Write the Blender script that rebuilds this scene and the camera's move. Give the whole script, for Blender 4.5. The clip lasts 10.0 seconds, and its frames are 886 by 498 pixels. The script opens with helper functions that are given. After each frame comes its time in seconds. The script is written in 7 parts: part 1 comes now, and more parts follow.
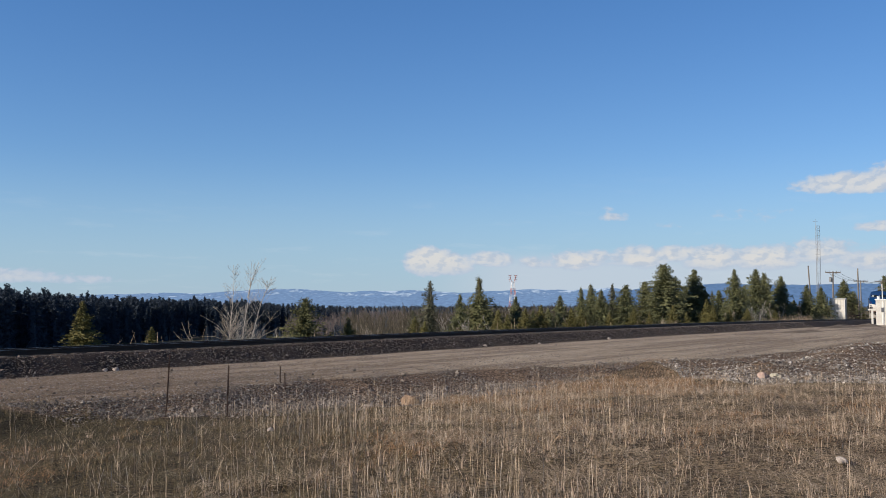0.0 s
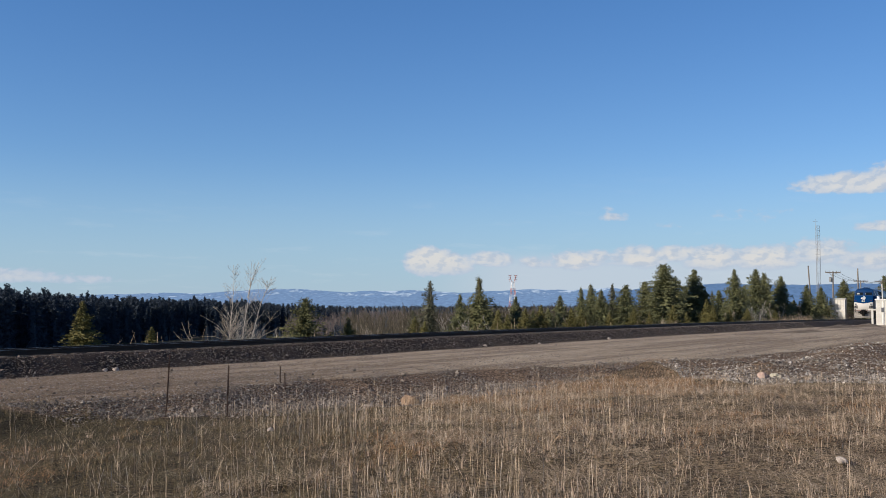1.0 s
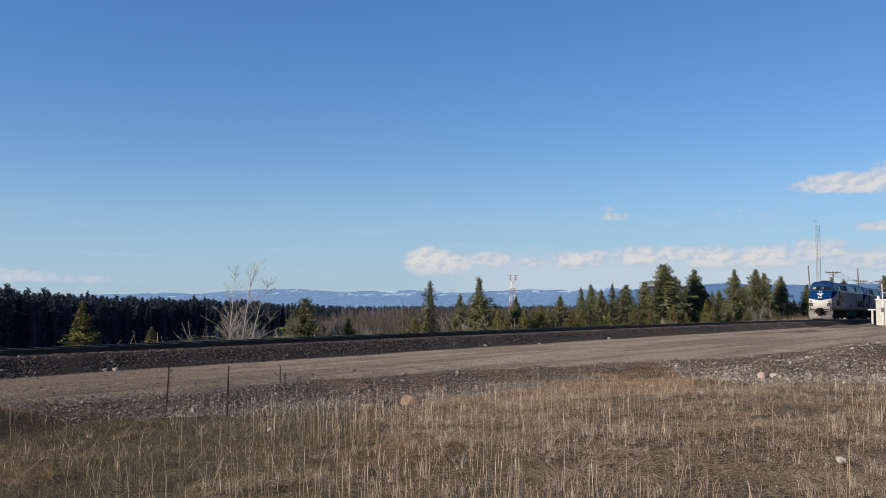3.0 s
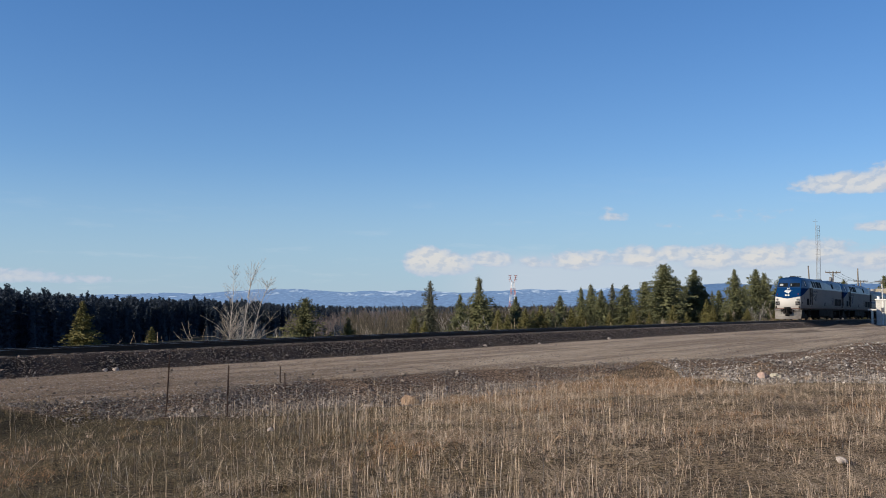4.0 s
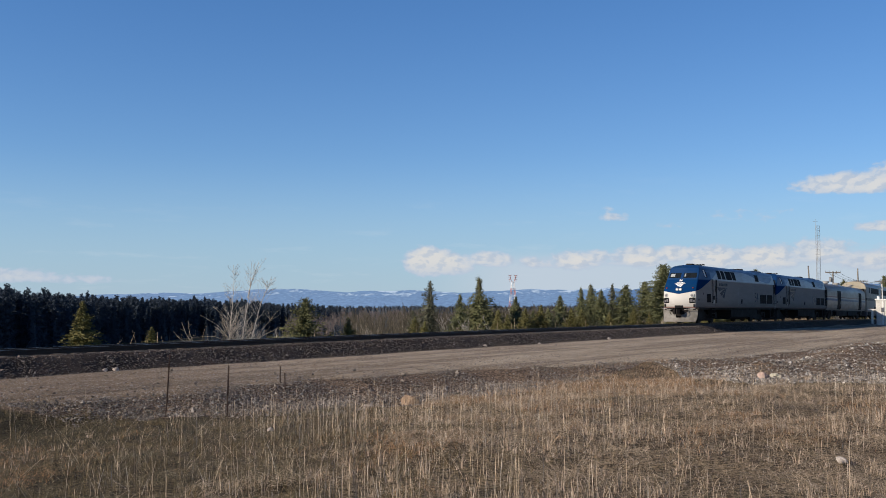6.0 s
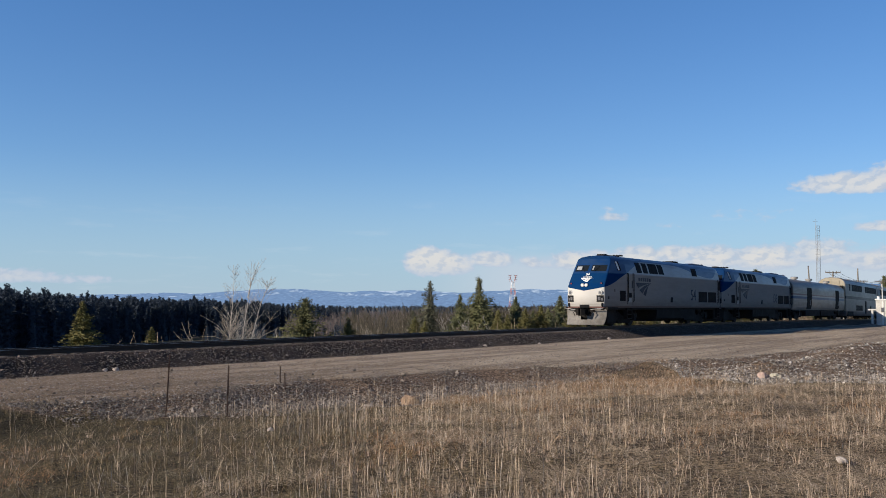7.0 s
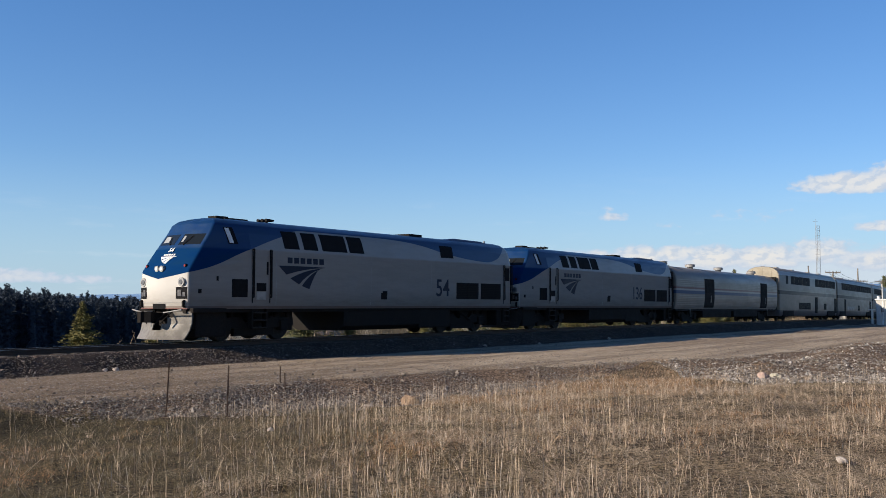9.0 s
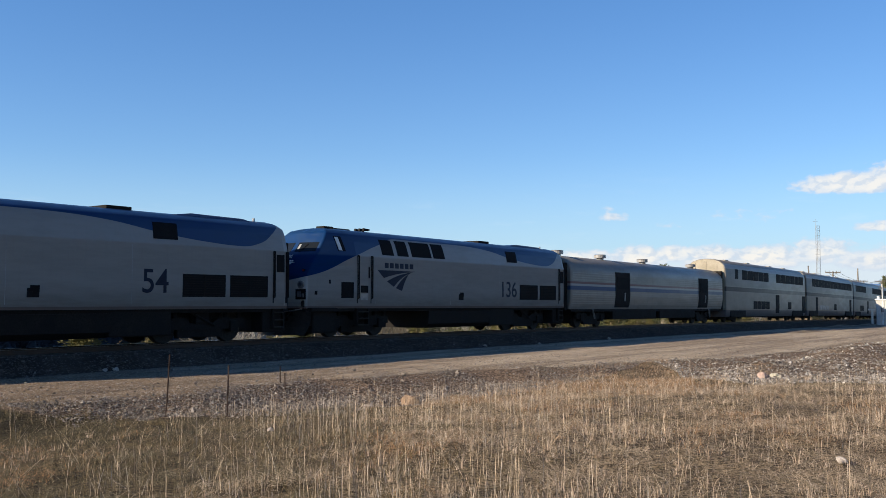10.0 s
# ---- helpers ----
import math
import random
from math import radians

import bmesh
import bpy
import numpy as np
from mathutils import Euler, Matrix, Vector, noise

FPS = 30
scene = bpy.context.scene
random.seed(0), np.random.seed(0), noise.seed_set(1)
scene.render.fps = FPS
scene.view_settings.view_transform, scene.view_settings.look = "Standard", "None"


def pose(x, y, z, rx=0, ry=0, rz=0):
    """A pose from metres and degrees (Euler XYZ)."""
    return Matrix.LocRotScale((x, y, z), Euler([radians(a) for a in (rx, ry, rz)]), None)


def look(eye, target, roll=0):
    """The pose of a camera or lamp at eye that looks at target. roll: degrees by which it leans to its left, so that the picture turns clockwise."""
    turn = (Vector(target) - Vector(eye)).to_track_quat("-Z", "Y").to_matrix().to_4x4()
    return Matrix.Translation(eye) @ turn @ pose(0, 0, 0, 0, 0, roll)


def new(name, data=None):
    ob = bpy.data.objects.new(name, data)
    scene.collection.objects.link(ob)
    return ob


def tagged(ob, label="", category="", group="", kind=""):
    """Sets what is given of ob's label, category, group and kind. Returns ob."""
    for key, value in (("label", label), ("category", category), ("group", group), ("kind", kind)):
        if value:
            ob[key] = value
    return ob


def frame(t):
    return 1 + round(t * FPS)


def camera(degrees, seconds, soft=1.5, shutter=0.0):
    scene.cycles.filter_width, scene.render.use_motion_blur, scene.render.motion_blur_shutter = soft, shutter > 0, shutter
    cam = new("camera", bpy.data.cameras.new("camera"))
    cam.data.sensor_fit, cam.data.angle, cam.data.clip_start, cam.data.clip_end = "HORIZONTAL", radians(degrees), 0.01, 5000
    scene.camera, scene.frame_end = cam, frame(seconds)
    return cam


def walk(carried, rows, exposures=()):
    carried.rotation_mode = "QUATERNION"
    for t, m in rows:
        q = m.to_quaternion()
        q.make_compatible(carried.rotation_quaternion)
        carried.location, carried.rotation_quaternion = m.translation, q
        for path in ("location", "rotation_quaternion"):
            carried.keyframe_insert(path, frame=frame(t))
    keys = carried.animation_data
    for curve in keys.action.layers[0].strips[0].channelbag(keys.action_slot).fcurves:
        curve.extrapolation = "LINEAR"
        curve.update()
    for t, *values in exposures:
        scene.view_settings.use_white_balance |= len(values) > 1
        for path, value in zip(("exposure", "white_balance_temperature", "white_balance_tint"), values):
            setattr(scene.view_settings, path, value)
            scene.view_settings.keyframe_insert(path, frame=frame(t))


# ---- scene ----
cam = camera(48.65, 10.0, soft=0.68, shutter=0.0)
EYE = 1.279
walk(cam, [(0.0, pose(0, 0, EYE, 93.194, 0, 0)), (10.0, pose(0, 0, EYE, 93.194, 0, 0))],
     exposures=[(0.0, 0.36, 6500, 10), (5.5, 0.36, 6500, 10), (7.5, 0.42, 6500, 10), (9.0, 0.57, 6600, 10), (10.0, 0.78, 6800, 9)])

# ---------------------------------------------------------------- the line of the track
THETA, BEND, CREST = 0.624572, 6.8622e-4, 1.0513e-4
X0, Y0 = -9.18336, 30.35127
ST, CT = math.sin(THETA), math.cos(THETA)


def bow(s, k):
    """Half k s squared, going straight on past 180 m."""
    a = np.clip(s, -180.0, 180.0)
    return 0.5 * k * a * a + k * a * (s - a)


def along(s, u=0.0, z=0.0):
    """World place of a point s metres up the line, u metres from its middle towards the meadow, z over the rail top."""
    lat = 1.53 - u + bow(s, BEND)
    return (X0 + s * ST - lat * CT, Y0 + s * CT + lat * ST, z - bow(s, CREST))


def rail_frame(x, y):
    dx, dy = x - X0, y - Y0
    s = dx * ST + dy * CT
    return s, 1.53 + dx * CT - dy * ST + bow(s, BEND)


# ---------------------------------------------------------------- sky and sun
SUN_EL, SUN_ROT = radians(20.0), radians(-117.0)
sun_dir = Vector((math.sin(SUN_ROT) * math.cos(SUN_EL), math.cos(SUN_ROT) * math.cos(SUN_EL), math.sin(SUN_EL)))
sun = new("sun", bpy.data.lights.new("sun", "SUN"))
sun.data.energy, sun.data.angle, sun.data.color = 5.0, radians(0.53), (1.0, 0.88, 0.72)
sun.matrix_world = look(sun_dir * 200, (0, 0, 0))


class Nodes:
    """Short names for building a node tree."""

    def __init__(self, tree):
        self.t = tree
        tree.nodes.clear()

    def n(self, kind, ins=None, **props):
        nd = self.t.nodes.new(kind)
        for k, v in props.items():
            setattr(nd, k, v)
        for k, v in (ins or {}).items():
            self.put(nd.inputs[k], v)
        return nd

    def put(self, sock, v):
        if isinstance(v, bpy.types.NodeSocket):
            self.t.links.new(v, sock)
        else:
            sock.default_value = v

    def m(self, op, a, b=0.0, c=0.0, clamp=False):
        nd = self.n("ShaderNodeMath", {0: a, 1: b, 2: c}, operation=op)
        nd.use_clamp = clamp
        return nd.outputs[0]

    def ramp(self, v, lo, hi, a=0.0, b=1.0, smooth=True):
        nd = self.n("ShaderNodeMapRange", {0: v, 1: lo, 2: hi, 3: a, 4: b}, interpolation_type="SMOOTHSTEP" if smooth else "LINEAR")
        return nd.outputs[0]

    def mix(self, f, a, b, blend="MIX"):
        nd = self.n("ShaderNodeMix", data_type="RGBA", blend_type=blend)
        for sock, v in ((nd.inputs[0], f), (nd.inputs[6], a), (nd.inputs[7], b)):
            self.put(sock, v if not isinstance(v, tuple) or len(v) == 4 else (*v, 1.0))
        return nd.outputs[2]

    def noise(self, vec, scale, detail=4.0, rough=0.55, distort=0.0):
        nd = self.n("ShaderNodeTexNoise", {"Scale": scale, "Detail": detail, "Roughness": rough, "Distortion": distort})
        if vec is not None:
            self.put(nd.inputs["Vector"], vec)
        return nd.outputs[0]


def make_world():
    w = bpy.data.worlds.new("sky")
    scene.world = w
    w.use_nodes = True
    k = Nodes(w.node_tree)
    sky = k.n("ShaderNodeTexSky", sky_type="NISHITA", sun_disc=False, sun_elevation=SUN_EL, sun_rotation=SUN_ROT,
              altitude=900.0, air_density=1.0, dust_density=0.05, ozone_density=2.0)
    co = k.n("ShaderNodeTexCoord").outputs["Generated"]
    xyz = k.n("ShaderNodeSeparateXYZ", {0: co})
    x, y, z = xyz.outputs
    az = k.m("MULTIPLY", k.m("ARCTAN2", x, y), 57.2958)
    el = k.m("MULTIPLY", k.m("ARCSINE", z), 57.2958)
    flat = k.n("ShaderNodeCombineXYZ", {0: az, 1: k.m("MULTIPLY", el, 1.7), 2: 0.0}).outputs[0]
    # puffs of cumulus low over the far hills: azimuth, elevation, half width, half height, thickness
    puffs = [(-0.85, 2.30, 1.25, 0.90, 1.75), (0.35, 2.22, 1.35, 0.72, 1.4), (2.75, 2.50, 1.35, 0.50, 1.0), (5.6, 2.35, 1.3, 0.40, 0.8), (7.7, 2.40, 1.3, 0.62, 1.15), (8.9, 2.65, 0.9, 0.5, 0.9),
             (11.3, 2.55, 1.7, 0.70, 1.1), (13.4, 2.75, 1.2, 0.55, 1.0), (15.4, 2.40, 1.5, 0.75, 1.2), (18.1, 2.45, 1.8, 0.78, 1.2), (21.0, 2.75, 1.8, 0.80, 1.0), (24.5, 2.3, 2.6, 0.8, 0.9),
             (23.4, 6.40, 3.3, 0.62, 1.15), (25.2, 6.9, 1.7, 0.7, 1.1), (25.0, 4.10, 2.0, 0.34, 0.95), (9.9, 4.95, 0.9, 0.28, 0.62), (9.55, 5.5, 0.35, 0.35, 0.4), (12.9, 4.45, 0.7, 0.22, 0.4),
             (17.5, 4.9, 2.2, 0.4, 0.28), (-24.0, 1.45, 2.2, 0.42, 1.0), (-20.8, 1.3, 2.4, 0.32, 0.65)]
    total = None
    for a, e, wa, he, th in puffs:
        da = k.m("DIVIDE", k.m("SUBTRACT", az, a), wa)
        de = k.m("DIVIDE", k.m("SUBTRACT", el, e), he)
        # flat below, heaped above
        de = k.m("MULTIPLY", de, k.m("ADD", 1.0, k.m("MULTIPLY", k.m("LESS_THAN", de, 0.0), 0.5)))
        r2 = k.m("ADD", k.m("MULTIPLY", da, da), k.m("MULTIPLY", de, de))
        p = k.m("MULTIPLY", k.m("SUBTRACT", 1.0, k.m("MULTIPLY", r2, 0.5)), th)
        total = p if total is None else k.m("SMOOTH_MAX", total, p, 0.25)
    fine = k.noise(flat, 1.5, 6.0, 0.52, 0.3)
    big = k.noise(flat, 0.45, 3.0, 0.5)
    dens = k.m("ADD", total, k.m("ADD", k.m("MULTIPLY", k.m("SUBTRACT", fine, 0.5), 1.45), k.m("MULTIPLY", k.m("SUBTRACT", big, 0.5), 0.6)))
    # the side towards the sun is brighter
    lit = k.n("ShaderNodeVectorMath", {0: flat, 1: (-0.28, 0.30, 0.0)}, operation="ADD").outputs[0]
    relief = k.m("SUBTRACT", fine, k.noise(lit, 1.5, 6.0, 0.52, 0.3))
    cover = k.ramp(dens, 0.16, 0.72)
    wisps = k.n("ShaderNodeCombineXYZ", {0: k.m("MULTIPLY", az, 0.35), 1: k.m("MULTIPLY", el, 2.2), 2: 4.0}).outputs[0]
    thin = k.m("MULTIPLY", k.ramp(k.noise(wisps, 0.6, 6.0, 0.6), 0.56, 0.8), k.ramp(el, 9.0, 0.5, 0.0, 0.2))
    haze = k.ramp(el, 9.0, -0.5, 0.0, 0.72)
    body = k.mix(k.ramp(dens, 0.3, 1.3), (4.6, 5.5, 6.8), (6.95, 6.8, 6.6))
    body = k.mix(k.ramp(relief, 0.03, -0.16, 0.0, 0.55), body, (4.2, 4.95, 6.1))
    # grey bases of the low band
    body = k.mix(k.ramp(el, 2.6, 1.65, 0.0, 0.5), body, (4.5, 5.3, 6.5))
    deep = k.mix(k.ramp(el, -2.0, 24.0, 1.0, 0.0), (0.56, 0.93, 1.34), (0.76, 0.92, 1.16))
    deep = k.mix(k.ramp(el, 18.0, 65.0), deep, (0.26, 0.42, 0.68))
    col = k.mix(1.0, sky.outputs[0], deep, "MULTIPLY")
    even = k.ramp(az, -30.0, 30.0, 1.09, 0.89, False)
    col = k.mix(1.0, col, k.n("ShaderNodeCombineColor", {0: even, 1: even, 2: even}).outputs[0], "MULTIPLY")
    col = k.mix(haze, col, (3.3, 4.75, 6.5))
    veil = k.m("MULTIPLY", k.m("MULTIPLY", k.ramp(az, -2.0, 5.0), k.ramp(az, 40.0, 28.0)), k.m("MULTIPLY", k.ramp(el, 0.1, 0.9), k.ramp(el, 3.3, 2.0)))
    col = k.mix(k.m("MULTIPLY", veil, 0.75), col, (5.35, 6.0, 6.85))
    col = k.mix(thin, col, (7.0, 7.4, 7.8))
    col = k.mix(k.m("MULTIPLY", cover, 0.9), col, body)
    bg = k.n("ShaderNodeBackground", {0: col, 1: 0.08})
    k.t.links.new(bg.outputs[0], k.n("ShaderNodeOutputWorld").inputs[0])


make_world()


# ---------------------------------------------------------------- materials
def material(name, build, rough=0.8, metal=0.0, bump=0.0, spec=0.5):
    """build(k, p) gives (colour, bump height or None, roughness or None) from the nodes k and the object's own coordinates p."""
    mt = bpy.data.materials.new(name)
    mt.use_nodes = True
    k = Nodes(mt.node_tree)
    p = k.n("ShaderNodeTexCoord").outputs["Object"]
    col, height, rg, *more = build(k, p)
    b = k.n("ShaderNodeBsdfPrincipled", {"Roughness": rough, "Metallic": metal, "Specular IOR Level": spec})
    k.put(b.inputs["Base Color"], col if not isinstance(col, tuple) else (*col, 1.0))
    if rg is not None:
        k.put(b.inputs["Roughness"], rg)
    if more:
        k.put(b.inputs["Metallic"], more[0])
    if len(more) > 1:
        k.put(b.inputs["Specular IOR Level"], more[1])
    if height is not None:
        bp = k.n("ShaderNodeBump", {"Strength": 0.8, "Distance": bump, "Height": height})
        k.t.links.new(bp.outputs[0], b.inputs["Normal"])
    k.t.links.new(b.outputs[0], k.n("ShaderNodeOutputMaterial").inputs[0])
    return mt


def mottled(name, a, b, scale=3.0, rough=0.8, metal=0.0, bump=0.01, fine=30.0, dirt=None, spec=0.4):
    """Two tones in large stains with a fine grain over them."""
    def build(k, p):
        big = k.ramp(k.noise(p, scale, 5.0), 0.32, 0.68)
        small = k.noise(p, fine, 4.0, 0.65)
        col = k.mix(big, a, b)
        col = k.mix(k.ramp(small, 0.35, 0.75, 0.0, 0.55), col, tuple(c * 0.55 for c in a))
        if dirt:
            col = k.mix(k.ramp(k.noise(p, scale * 2.3, 6.0, 0.7), 0.55, 0.75, 0.0, 0.7), col, dirt)
        return col, small, k.ramp(big, 0.0, 1.0, max(rough - 0.1, 0.05), min(rough + 0.08, 1.0))
    return material(name, build, rough, metal, bump, spec)


def varied(name, tones, rough=0.85, spec=0.25, per="island", grain=20.0):
    """Pieces that differ from one another: the tones are dealt out at random, piece by piece."""
    def build(k, p):
        src = k.n("ShaderNodeNewGeometry").outputs["Random Per Island"] if per == "island" else k.n("ShaderNodeObjectInfo").outputs["Random"]
        cr = k.n("ShaderNodeValToRGB", {0: src})
        el = cr.color_ramp.elements
        while len(el) < len(tones):
            el.new(0.5)
        for i, c in enumerate(tones):
            el[i].position, el[i].color = i / (len(tones) - 1), (*c, 1.0)
        col = k.mix(k.ramp(k.noise(p, grain, 3.0), 0.3, 0.7, 0.0, 0.45), cr.outputs[0], tuple(c * 0.5 for c in tones[0]))
        return col, None, None
    return material(name, build, rough, 0.0, 0.0, spec)


def ground_build(k, p):
    big = k.noise(p, 0.22, 5.0, 0.6)
    mid = k.noise(p, 1.3, 6.0, 0.65)
    fine = k.noise(p, 14.0, 5.0, 0.7)
    grass = k.mix(k.ramp(mid, 0.33, 0.66), (0.125, 0.09, 0.056), (0.27, 0.197, 0.12))
    px = k.n("ShaderNodeSeparateXYZ", {0: p}).outputs[0]
    west = k.ramp(k.m("ADD", px, k.m("MULTIPLY", k.m("SUBTRACT", big, 0.5), 14.0)), 2.0, -6.0)
    grass = k.mix(k.m("MULTIPLY", k.ramp(big, 0.38, 0.58, 0.45, 0.9), west), grass, (0.062, 0.054, 0.028))
    grain = k.noise(p, 42.0, 4.0, 0.7)
    grass = k.mix(k.m("MULTIPLY", k.ramp(grain, 0.5, 0.66, 0.0, 0.7), k.ramp(west, 0.0, 1.0, 1.0, 0.15)), grass, (0.44, 0.335, 0.22))
    grass = k.mix(k.ramp(fine, 0.44, 0.58, 0.0, 0.85), grass, (0.035, 0.026, 0.017))
    far = k.n("ShaderNodeAttribute", attribute_name="valley").outputs["Fac"]
    wild = k.mix(k.ramp(k.noise(p, 0.03, 6.0), 0.4, 0.6), (0.055, 0.05, 0.025), (0.17, 0.13, 0.07))
    grit = k.mix(k.ramp(fine, 0.38, 0.62), (0.25, 0.175, 0.122), (0.06, 0.043, 0.032))
    g = k.n("ShaderNodeAttribute", attribute_name="grit").outputs["Fac"]
    g = k.ramp(k.m("ADD", g, k.m("MULTIPLY", k.m("SUBTRACT", mid, 0.5), 1.1)), 0.35, 0.65)
    return k.mix(far, k.mix(g, grass, grit), wild), k.m("ADD", fine, mid), None


def road_build(k, p):
    fine = k.noise(p, 9.0, 6.0, 0.75)
    stone = k.n("ShaderNodeTexVoronoi", {"Vector": p, "Scale": 16.0}).outputs["Distance"]
    mid = k.noise(p, 0.9, 5.0, 0.6)
    u = k.n("ShaderNodeAttribute", attribute_name="across").outputs["Fac"]
    lane = k.noise(k.n("ShaderNodeCombineXYZ", {0: u, 1: k.n("ShaderNodeAttribute", attribute_name="down").outputs["Fac"], 2: 0.0}).outputs[0], 1.0, 5.0, 0.6, 0.4)
    col = k.mix(k.ramp(mid, 0.3, 0.7), (0.34, 0.258, 0.172), (0.49, 0.39, 0.275))
    west = k.ramp(k.m("ADD", k.n("ShaderNodeAttribute", attribute_name="down").outputs["Fac"], k.m("MULTIPLY", mid, 0.6)), -0.1, 0.85, 0.9, 0.0)
    col = k.mix(west, col, (0.17, 0.113, 0.066))
    col = k.mix(k.ramp(lane, 0.45, 0.60, 0.0, 0.8), col, (0.185, 0.132, 0.086))
    col = k.mix(k.ramp(fine, 0.52, 0.74, 0.0, 0.6), col, (0.46, 0.375, 0.285))
    peb = k.n("ShaderNodeTexVoronoi", {"Vector": p, "Scale": 34.0})
    pc = k.n("ShaderNodeSeparateColor", {0: peb.outputs["Color"]}).outputs[0]
    col = k.mix(k.ramp(pc, 0.78, 0.95, 0.0, 0.75), col, (0.50, 0.44, 0.38))
    col = k.mix(k.ramp(pc, 0.24, 0.06, 0.0, 0.75), col, (0.10, 0.078, 0.06))
    col = k.mix(k.ramp(fine, 0.46, 0.28, 0.0, 0.7), col, (0.10, 0.075, 0.06))
    col = k.mix(k.m("MULTIPLY", k.n("ShaderNodeAttribute", attribute_name="rut").outputs["Fac"], 0.85, clamp=True), col, (0.075, 0.055, 0.038))
    return col, k.m("SUBTRACT", fine, k.m("MULTIPLY", stone, 0.5)), None


M_GROUND = material("dry_meadow_soil", ground_build, 0.95, 0.0, 0.05, 0.1)
M_ROAD = material("packed_gravel", road_build, 0.92, 0.0, 0.03, 0.15)
M_BED = mottled("ballast_bed", (0.045, 0.034, 0.028), (0.09, 0.068, 0.053), 0.8, 0.95, 0.0, 0.06, 11.0, (0.09, 0.05, 0.04), 0.1)
M_BALLAST = varied("ballast_stone", [(0.050, 0.043, 0.041), (0.156, 0.128, 0.110), (0.090, 0.075, 0.066), (0.224, 0.198, 0.178), (0.118, 0.089, 0.077), (0.075, 0.069, 0.066)])
M_RUBBLE = varied("rubble_stone", [(0.085, 0.070, 0.060), (0.24, 0.20, 0.168), (0.14, 0.114, 0.096), (0.40, 0.36, 0.315), (0.11, 0.09, 0.077), (0.22, 0.172, 0.14), (0.18, 0.152, 0.13), (0.33, 0.288, 0.248)])
M_HEAPSTONE = varied("grey_broken_stone", [(0.06, 0.052, 0.047), (0.30, 0.265, 0.235), (0.11, 0.092, 0.08), (0.55, 0.51, 0.46), (0.08, 0.066, 0.056), (0.24, 0.20, 0.17), (0.15, 0.122, 0.10), (0.42, 0.38, 0.335)])
M_RAIL = mottled("rusty_rail_steel", (0.05, 0.03, 0.022), (0.085, 0.048, 0.032), 3.0, 0.7, 0.25, 0.004, 40.0)
M_RAILTOP = mottled("polished_rail_head", (0.16, 0.15, 0.145), (0.24, 0.23, 0.22), 2.0, 0.45, 0.6, 0.001, 60.0)
M_TIE = mottled("creosoted_timber", (0.035, 0.027, 0.021), (0.07, 0.055, 0.044), 4.0, 0.9, 0.0, 0.01, 25.0)


# ---------------------------------------------------------------- mesh helpers
def mesh_of(name, verts, faces, mats=(), smooth=False, index=None):
    me = bpy.data.meshes.new(name)
    verts = np.asarray(verts, dtype=np.float32)
    faces = np.asarray(faces, dtype=np.int32)
    n, c = faces.shape
    me.vertices.add(len(verts))
    me.vertices.foreach_set("co", verts.ravel())
    me.loops.add(n * c)
    me.loops.foreach_set("vertex_index", faces.ravel())
    me.polygons.add(n)
    me.polygons.foreach_set("loop_start", np.arange(0, n * c, c, dtype=np.int32))
    me.polygons.foreach_set("use_smooth", np.full(n, smooth))
    if index is not None:
        me.polygons.foreach_set("material_index", np.asarray(index, dtype=np.int32))
    for mt in mats:
        me.materials.append(mt)
    me.update(calc_edges=True)
    return me


def fresh():
    return bmesh.new()


def part(name, bm, mat, parent, label="", at=None):
    """Links a bmesh as one mesh object under a thing or a part."""
    me = bpy.data.meshes.new(name)
    bmesh.ops.recalc_face_normals(bm, faces=bm.faces)
    bm.to_mesh(me)
    bm.free()
    for mt in (mat if isinstance(mat, (list, tuple)) else [mat]):
        me.materials.append(mt)
    ob = new(name, me)
    ob.parent = parent
    if at is not None:
        ob.matrix_basis = at
    return tagged(ob, label)


def box(bm, x0, x1, y0, y1, z0, z1, bevel=0.0, mi=0):
    r = bmesh.ops.create_cube(bm, size=1.0, matrix=Matrix.Translation(((x0 + x1) / 2, (y0 + y1) / 2, (z0 + z1) / 2))
                              @ Matrix.Diagonal((x1 - x0, y1 - y0, z1 - z0, 1)))
    vs = r["verts"]
    if bevel:
        es = list({e for v in vs for e in v.link_edges})
        got = bmesh.ops.bevel(bm, geom=es, offset=bevel, segments=2, profile=0.6, affect="EDGES")
        vs = list({v for f in got["faces"] for v in f.verts} | {v for v in vs if v.is_valid})
    for f in {f for v in vs for f in v.link_faces}:
        f.material_index = mi
    return vs


def rod(bm, a, b, r, sides=8, r2=None):
    a, b = Vector(a), Vector(b)
    d = b - a
    m = Matrix.Translation((a + b) / 2) @ d.to_track_quat("Z", "Y").to_matrix().to_4x4()
    return bmesh.ops.create_cone(bm, cap_ends=True, segments=sides, radius1=r, radius2=r if r2 is None else r2, depth=d.length, matrix=m)["verts"]


def prism(bm, pts, axis, lo, hi, mi=0):
    """A flat outline, pts in the two other axes in order, drawn out along the axis."""
    def place(p, v):
        q = list(p)
        q.insert(axis, v)
        return q
    a = [bm.verts.new(place(p, lo)) for p in pts]
    b = [bm.verts.new(place(p, hi)) for p in pts]
    fs = [bm.faces.new(a), bm.faces.new(b[::-1])]
    n = len(pts)
    for i in range(n):
        fs.append(bm.faces.new((a[i], b[i], b[(i + 1) % n], a[(i + 1) % n])))
    for f in fs:
        f.material_index = mi
    return a + b


